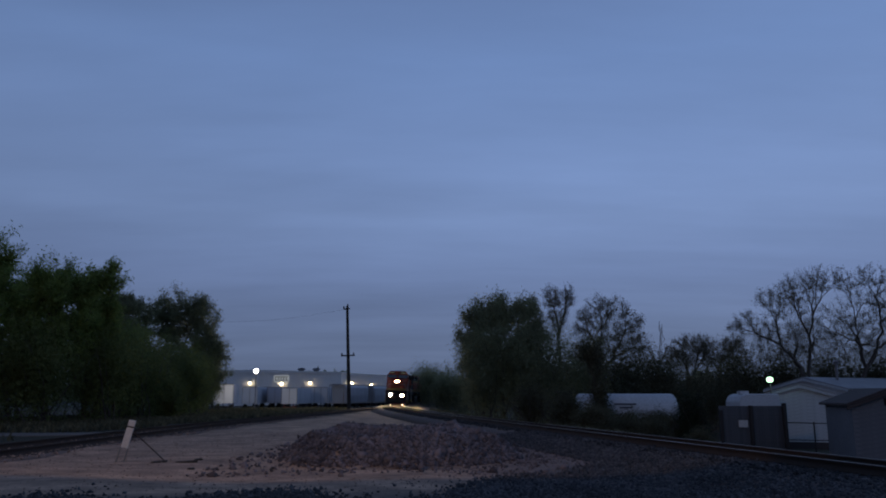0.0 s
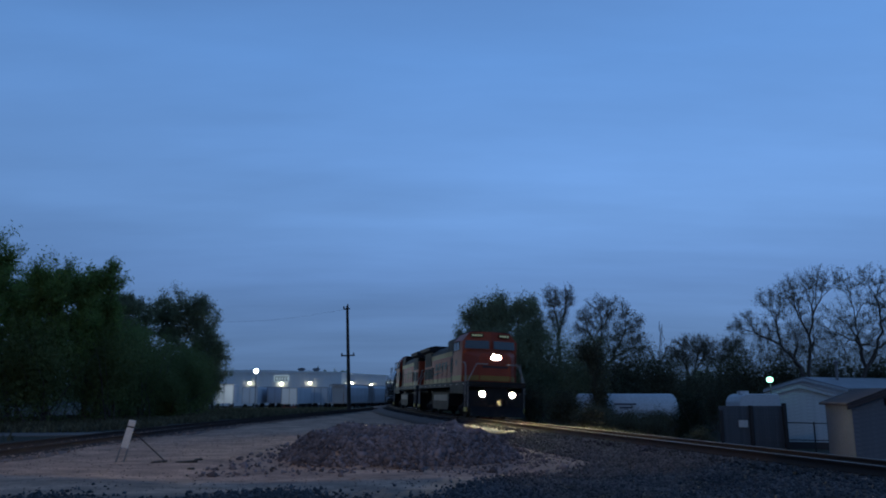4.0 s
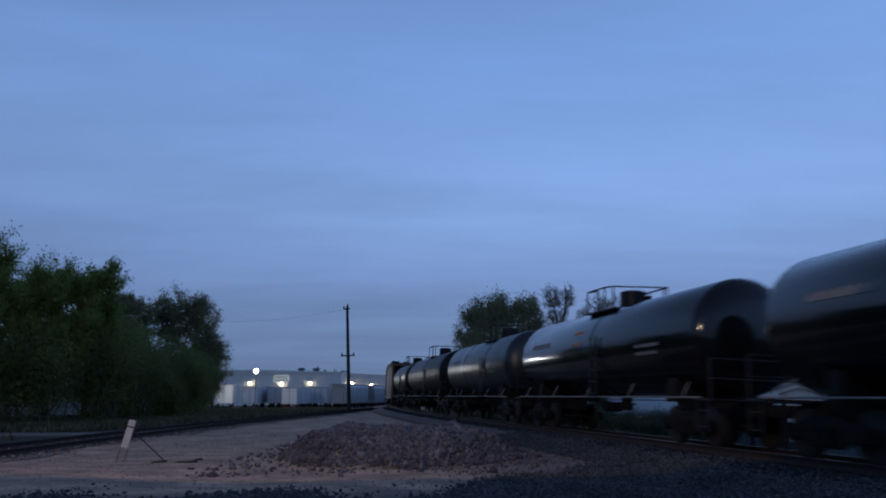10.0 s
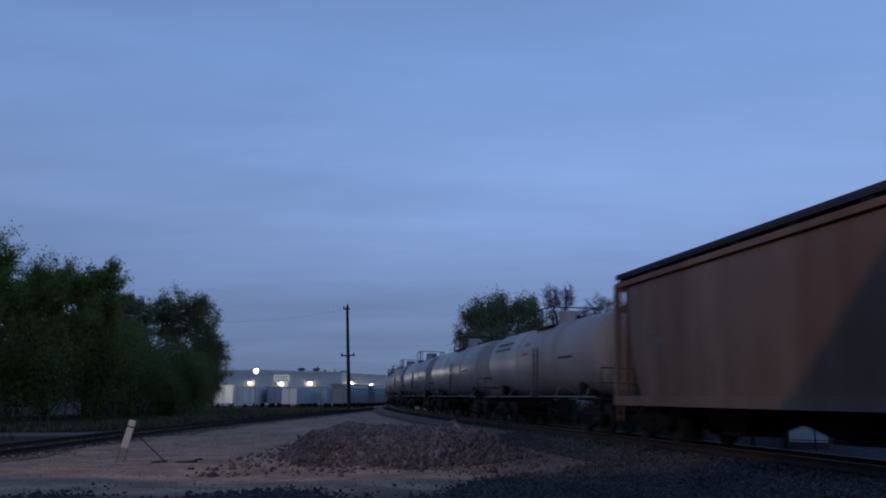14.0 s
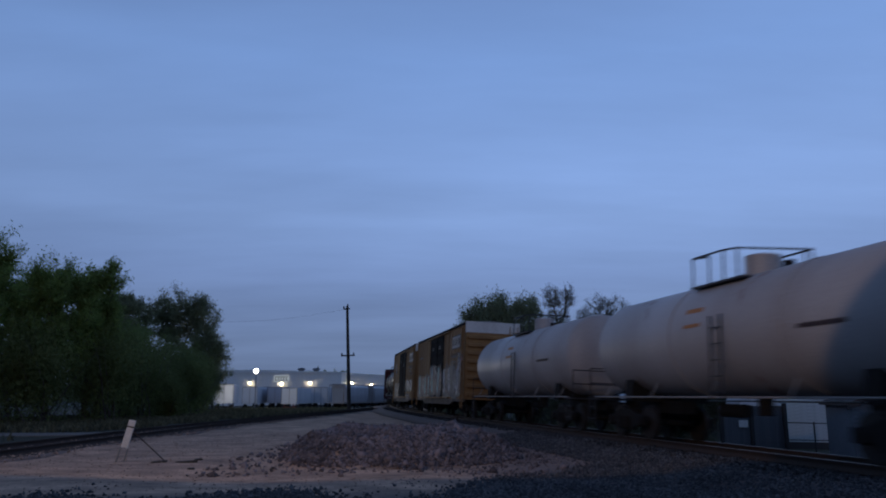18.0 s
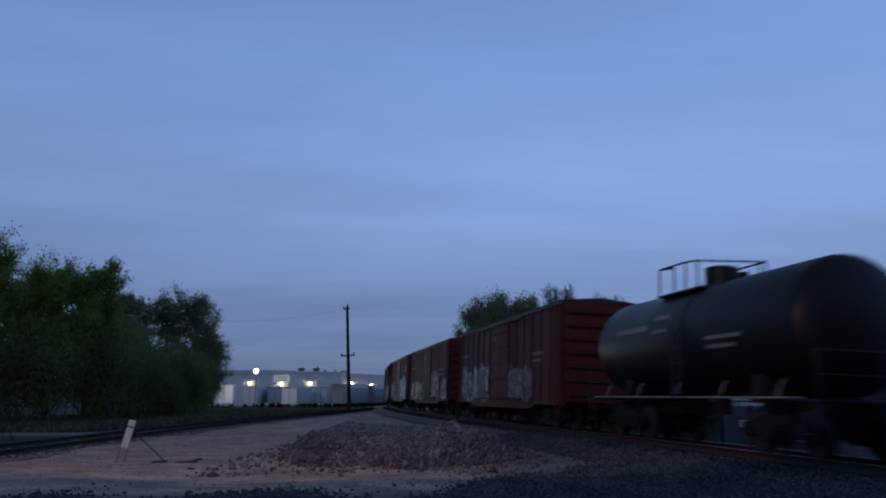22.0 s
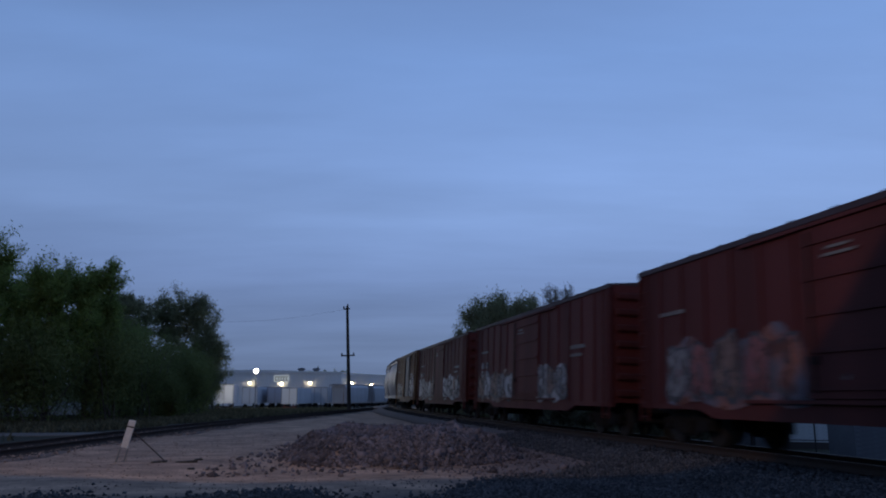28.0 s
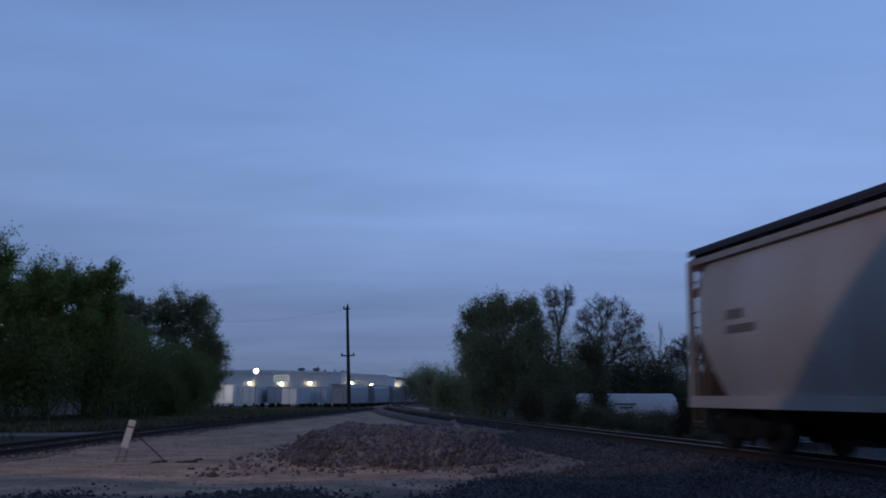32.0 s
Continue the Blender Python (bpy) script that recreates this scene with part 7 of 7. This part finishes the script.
# ---------------------------------------------------------------- homes and sheds on the low side
M_SIDING = surf("white_vinyl_siding", (0.52, 0.54, 0.56), (0.44, 0.46, 0.48), 0.6, 0, 0.5, 12, 0.08)
M_GREYSIDING = surf("grey_blue_siding", (0.13, 0.142, 0.165), (0.10, 0.108, 0.125), 0.7, 0, 0.5, 12, 0.08)
M_SHINGLE = surf("dark_shingles", (0.05, 0.042, 0.042), (0.075, 0.06, 0.058), 0.9, 0, 1.5, 20, 0.4)
M_METALROOF = surf("pale_metal_roof", (0.32, 0.33, 0.345), (0.25, 0.25, 0.265), 0.5, 0.2, 0.5, 12, 0.05)
M_FENCE = surf("grey_fence_boards", (0.095, 0.10, 0.11), (0.068, 0.07, 0.078), 0.85, 0, 1, 18, 0.2, True, vary=0.12)
M_FENCEPOST = surf("dark_fence_post", (0.03, 0.028, 0.028), (0.05, 0.045, 0.042), 0.9, 0, 2, 20, 0.2)


def cabin(name, label, category, x, y, base, w, length, eave, ridge, turn, wall, roof, over=0.25, board=0.2):
    """A gabled building: the gable towards -y in its own space, boards on the gable, roof slabs with eaves."""
    root = thing(name, label, category, m=pose(x, y, base, 0, 0, turn))
    h = w / 2
    b = bm_new()
    prism(b, [(-h, 0), (h, 0), (h, eave), (0, ridge), (-h, eave)], "y", 0, length)
    wl_ = part("wall", b, wall, root)
    b = bm_new()
    box(b, -0.5, 0.5, -0.012, 0.0, 0.0, board * 0.92)
    me = mesh_of("clapboard", b, wall)
    z = 0.0
    while z < ridge - board * 1.2:
        half_w = h if z + board < eave else h * (ridge - z - board) / (ridge - eave)
        if half_w > 0.15:
            put("clapboard", me, wl_, Matrix.Translation((0, 0, z)) @ Matrix.Diagonal((2 * half_w, 1, 1, 1)))
        z += board
    sl = (ridge - eave) / h
    for s in (-1, 1):
        b = bm_new()
        prism(b, [(0, ridge), (s * (h + over), eave - over * sl), (s * (h + over), eave - over * sl + 0.10), (0, ridge + 0.10)], "y", -over, length + over)
        part("roof_slab", b, roof, root)
        b = bm_new()
        prism(b, [(0, ridge - 0.02), (s * (h + over), eave - over * sl - 0.02), (s * (h + over), eave - over * sl - 0.16), (0, ridge - 0.16)], "y", -over - 0.02, -over)
        part("barge_board", b, roof if roof == M_SHINGLE else M_SIDING, root)
    return root


home = cabin("mobile_home", "white gabled mobile home with a pale metal roof", "mobile home", 21.35, 46, -1.55, 3.35, 13, 3.28, 3.78, -24, M_SIDING, M_METALROOF)
b = bm_new()
box(b, -1.69, 1.69, -0.03, 0.6, -0.1, 0.45)
part("skirting", b, M_SHINGLE, home)
back_home = cabin("mobile_home", "long white mobile home with a pale low roof", "mobile home", 27.0, 57, -1.5, 6.4, 20, 3.6, 4.35, -62, M_SIDING, M_METALROOF, 0.35)
b = bm_new()
tube(b, (0, 0, 0), (0, 0, 2.0), 0.10, 10)
lathe(b, [(1.85, 0.18), (2.0, 0.22), (2.12, 0.05)], "z", 10)
vent = part("vent_pipe", b, M_ROOF, back_home, "metal vent pipe with a cap", True, 0, Matrix.Translation((0.9, 2.4, 3.6)))
shed = cabin("garden_shed", "grey-blue gabled shed with dark shingle roof", "shed", 18.1, 31.3, -1.35, 2.75, 4.5, 2.62, 3.16, -14, M_GREYSIDING, M_SHINGLE, 0.22, 0.18)
b = bm_new()
box(b, -0.16, 0.16, -0.03, 0.0, 2.55, 2.85)
part("gable_vent", b, M_STEEL, shed, "dark gable vent")

lamp = thing("yard_lamp", "greenish white yard lamp on a thin pole", "lamp", m=pose(19.35, 45.3, -1.55))
b = bm_new()
tube(b, (0, 0, 0), (0, 0, 3.9), 0.05, 8)
tube(b, (0, 0, 3.85), (-0.12, -0.25, 4.05), 0.03, 6)
part("pole", b, M_ROOF, lamp)
b = bm_new()
lathe(b, [(3.92, 0.08), (3.98, 0.17), (4.15, 0.17), (4.22, 0.08)], "z", 12, (-0.12, -0.25, 0))
part("lens", b, M_GREENLAMP, lamp, "greenish white glowing lens")

camper = thing("camper_trailer", "white camper with a rounded roof behind the fence", "camper", m=pose(18.15, 44, -1.5))
b = bm_new()
prism(b, [(-1.2, 0.55), (1.1, 0.55), (1.1, 3.1), (0.95, 3.2), (-0.75, 3.2), (-1.05, 3.05), (-1.2, 2.75)], "y", 0, 2.2)
part("body", b, M_SIDING, camper, "", False, 0.05)
b = bm_new()
box(b, -0.9, -0.4, 0.6, 1.1, 3.2, 3.36)
part("roof_vent", b, M_SIDING, camper)
b = bm_new()
box(b, -0.7, 0.5, -0.02, 0.0, 1.9, 2.5)
part("window", b, M_GLASS, camper, "dark glass")
for q in (-0.3, 0.55):
    b = bm_new()
    tube(b, (q, 0.05, 0.33), (q, 0.25, 0.33), 0.33, 16)
    part("wheel", b, M_TYRE, camper)

whites = thing("storage_tank", "long white rounded storage tank on low cradles", "tank", m=pose(11.0, 46.5, -1.5))
b = bm_new()
pr = [(-3.1 + 0.35 * (1 - math.cos(a)), 1.05 * math.sin(a)) for a in np.linspace(0.08, math.pi / 2, 7)]
lathe(b, pr + [(-d, r) for d, r in pr[::-1]], "x", 28, (0, 0, 2.16))
part("shell", b, M_SIDING, whites, "", True)
for q in (-2.0, 2.0):
    b = bm_new()
    box(b, q - 0.2, q + 0.2, -0.9, 0.9, 0.0, 1.4)
    part("cradle", b, M_STEEL, whites)
b = bm_new()
for x0, x1, z in ((-0.9, 0.4, 2.55), (-0.6, 0.2, 2.35)):
    box(b, x0, x1, -1.075, -1.06, z, z + 0.10)
part("lettering", b, M_BLUEDOOR, whites, "faint grey lettering bars")


def fence():
    root = thing("board_fence", "weathered grey board fence with dark posts", "fence")
    b = bm_new()
    box(b, -0.07, 0.07, -0.012, 0.012, 0, 2.55)
    me = mesh_of("fence_board", b, M_FENCE)
    ax, ay, cx, cy = 13.5, 37.6, 16.9, 38.3
    n = 24
    tn = math.degrees(math.atan2(cy - ay, cx - ax))
    for i in range(n):
        f = i / (n - 1)
        put("fence_board", me, root, pose(ax + (cx - ax) * f, ay + (cy - ay) * f, -1.45, 0, 0, tn))
    for f, hh in ((0.0, 2.4), (0.47, 2.62), (1.0, 2.72)):
        b = bm_new()
        box(b, -0.08, 0.08, -0.08, 0.08, 0, hh)
        part("fence_post", b, M_FENCEPOST, root, m=pose(ax + (cx - ax) * f, ay + (cy - ay) * f - 0.1, -1.5))
    b = bm_new()
    box(b, -0.24, 0.24, -0.02, 0.02, 0, 0.34)
    part("notice", b, M_WHITE, root, "small white notice", m=pose(14.65, 37.75, 0.08, 0, 0, tn))
    return root


fence()


def pipe_fence():
    root = thing("pipe_fence", "thin dark pipe fence in front of the white home", "fence")
    for x in (16.95, 18.4, 19.7):
        b = bm_new()
        tube(b, (x, 38.4, -1.5), (x, 38.4, 0.32), 0.035, 8)
        part("post", b, M_FENCEPOST, root)
    for z in (0.28, -0.55):
        b = bm_new()
        tube(b, (16.95, 38.4, z), (19.7, 38.4, z - 0.05), 0.025, 6)
        part("rail", b, M_FENCEPOST, root)


pipe_fence()

# ---------------------------------------------------------------- everything moves
motions()
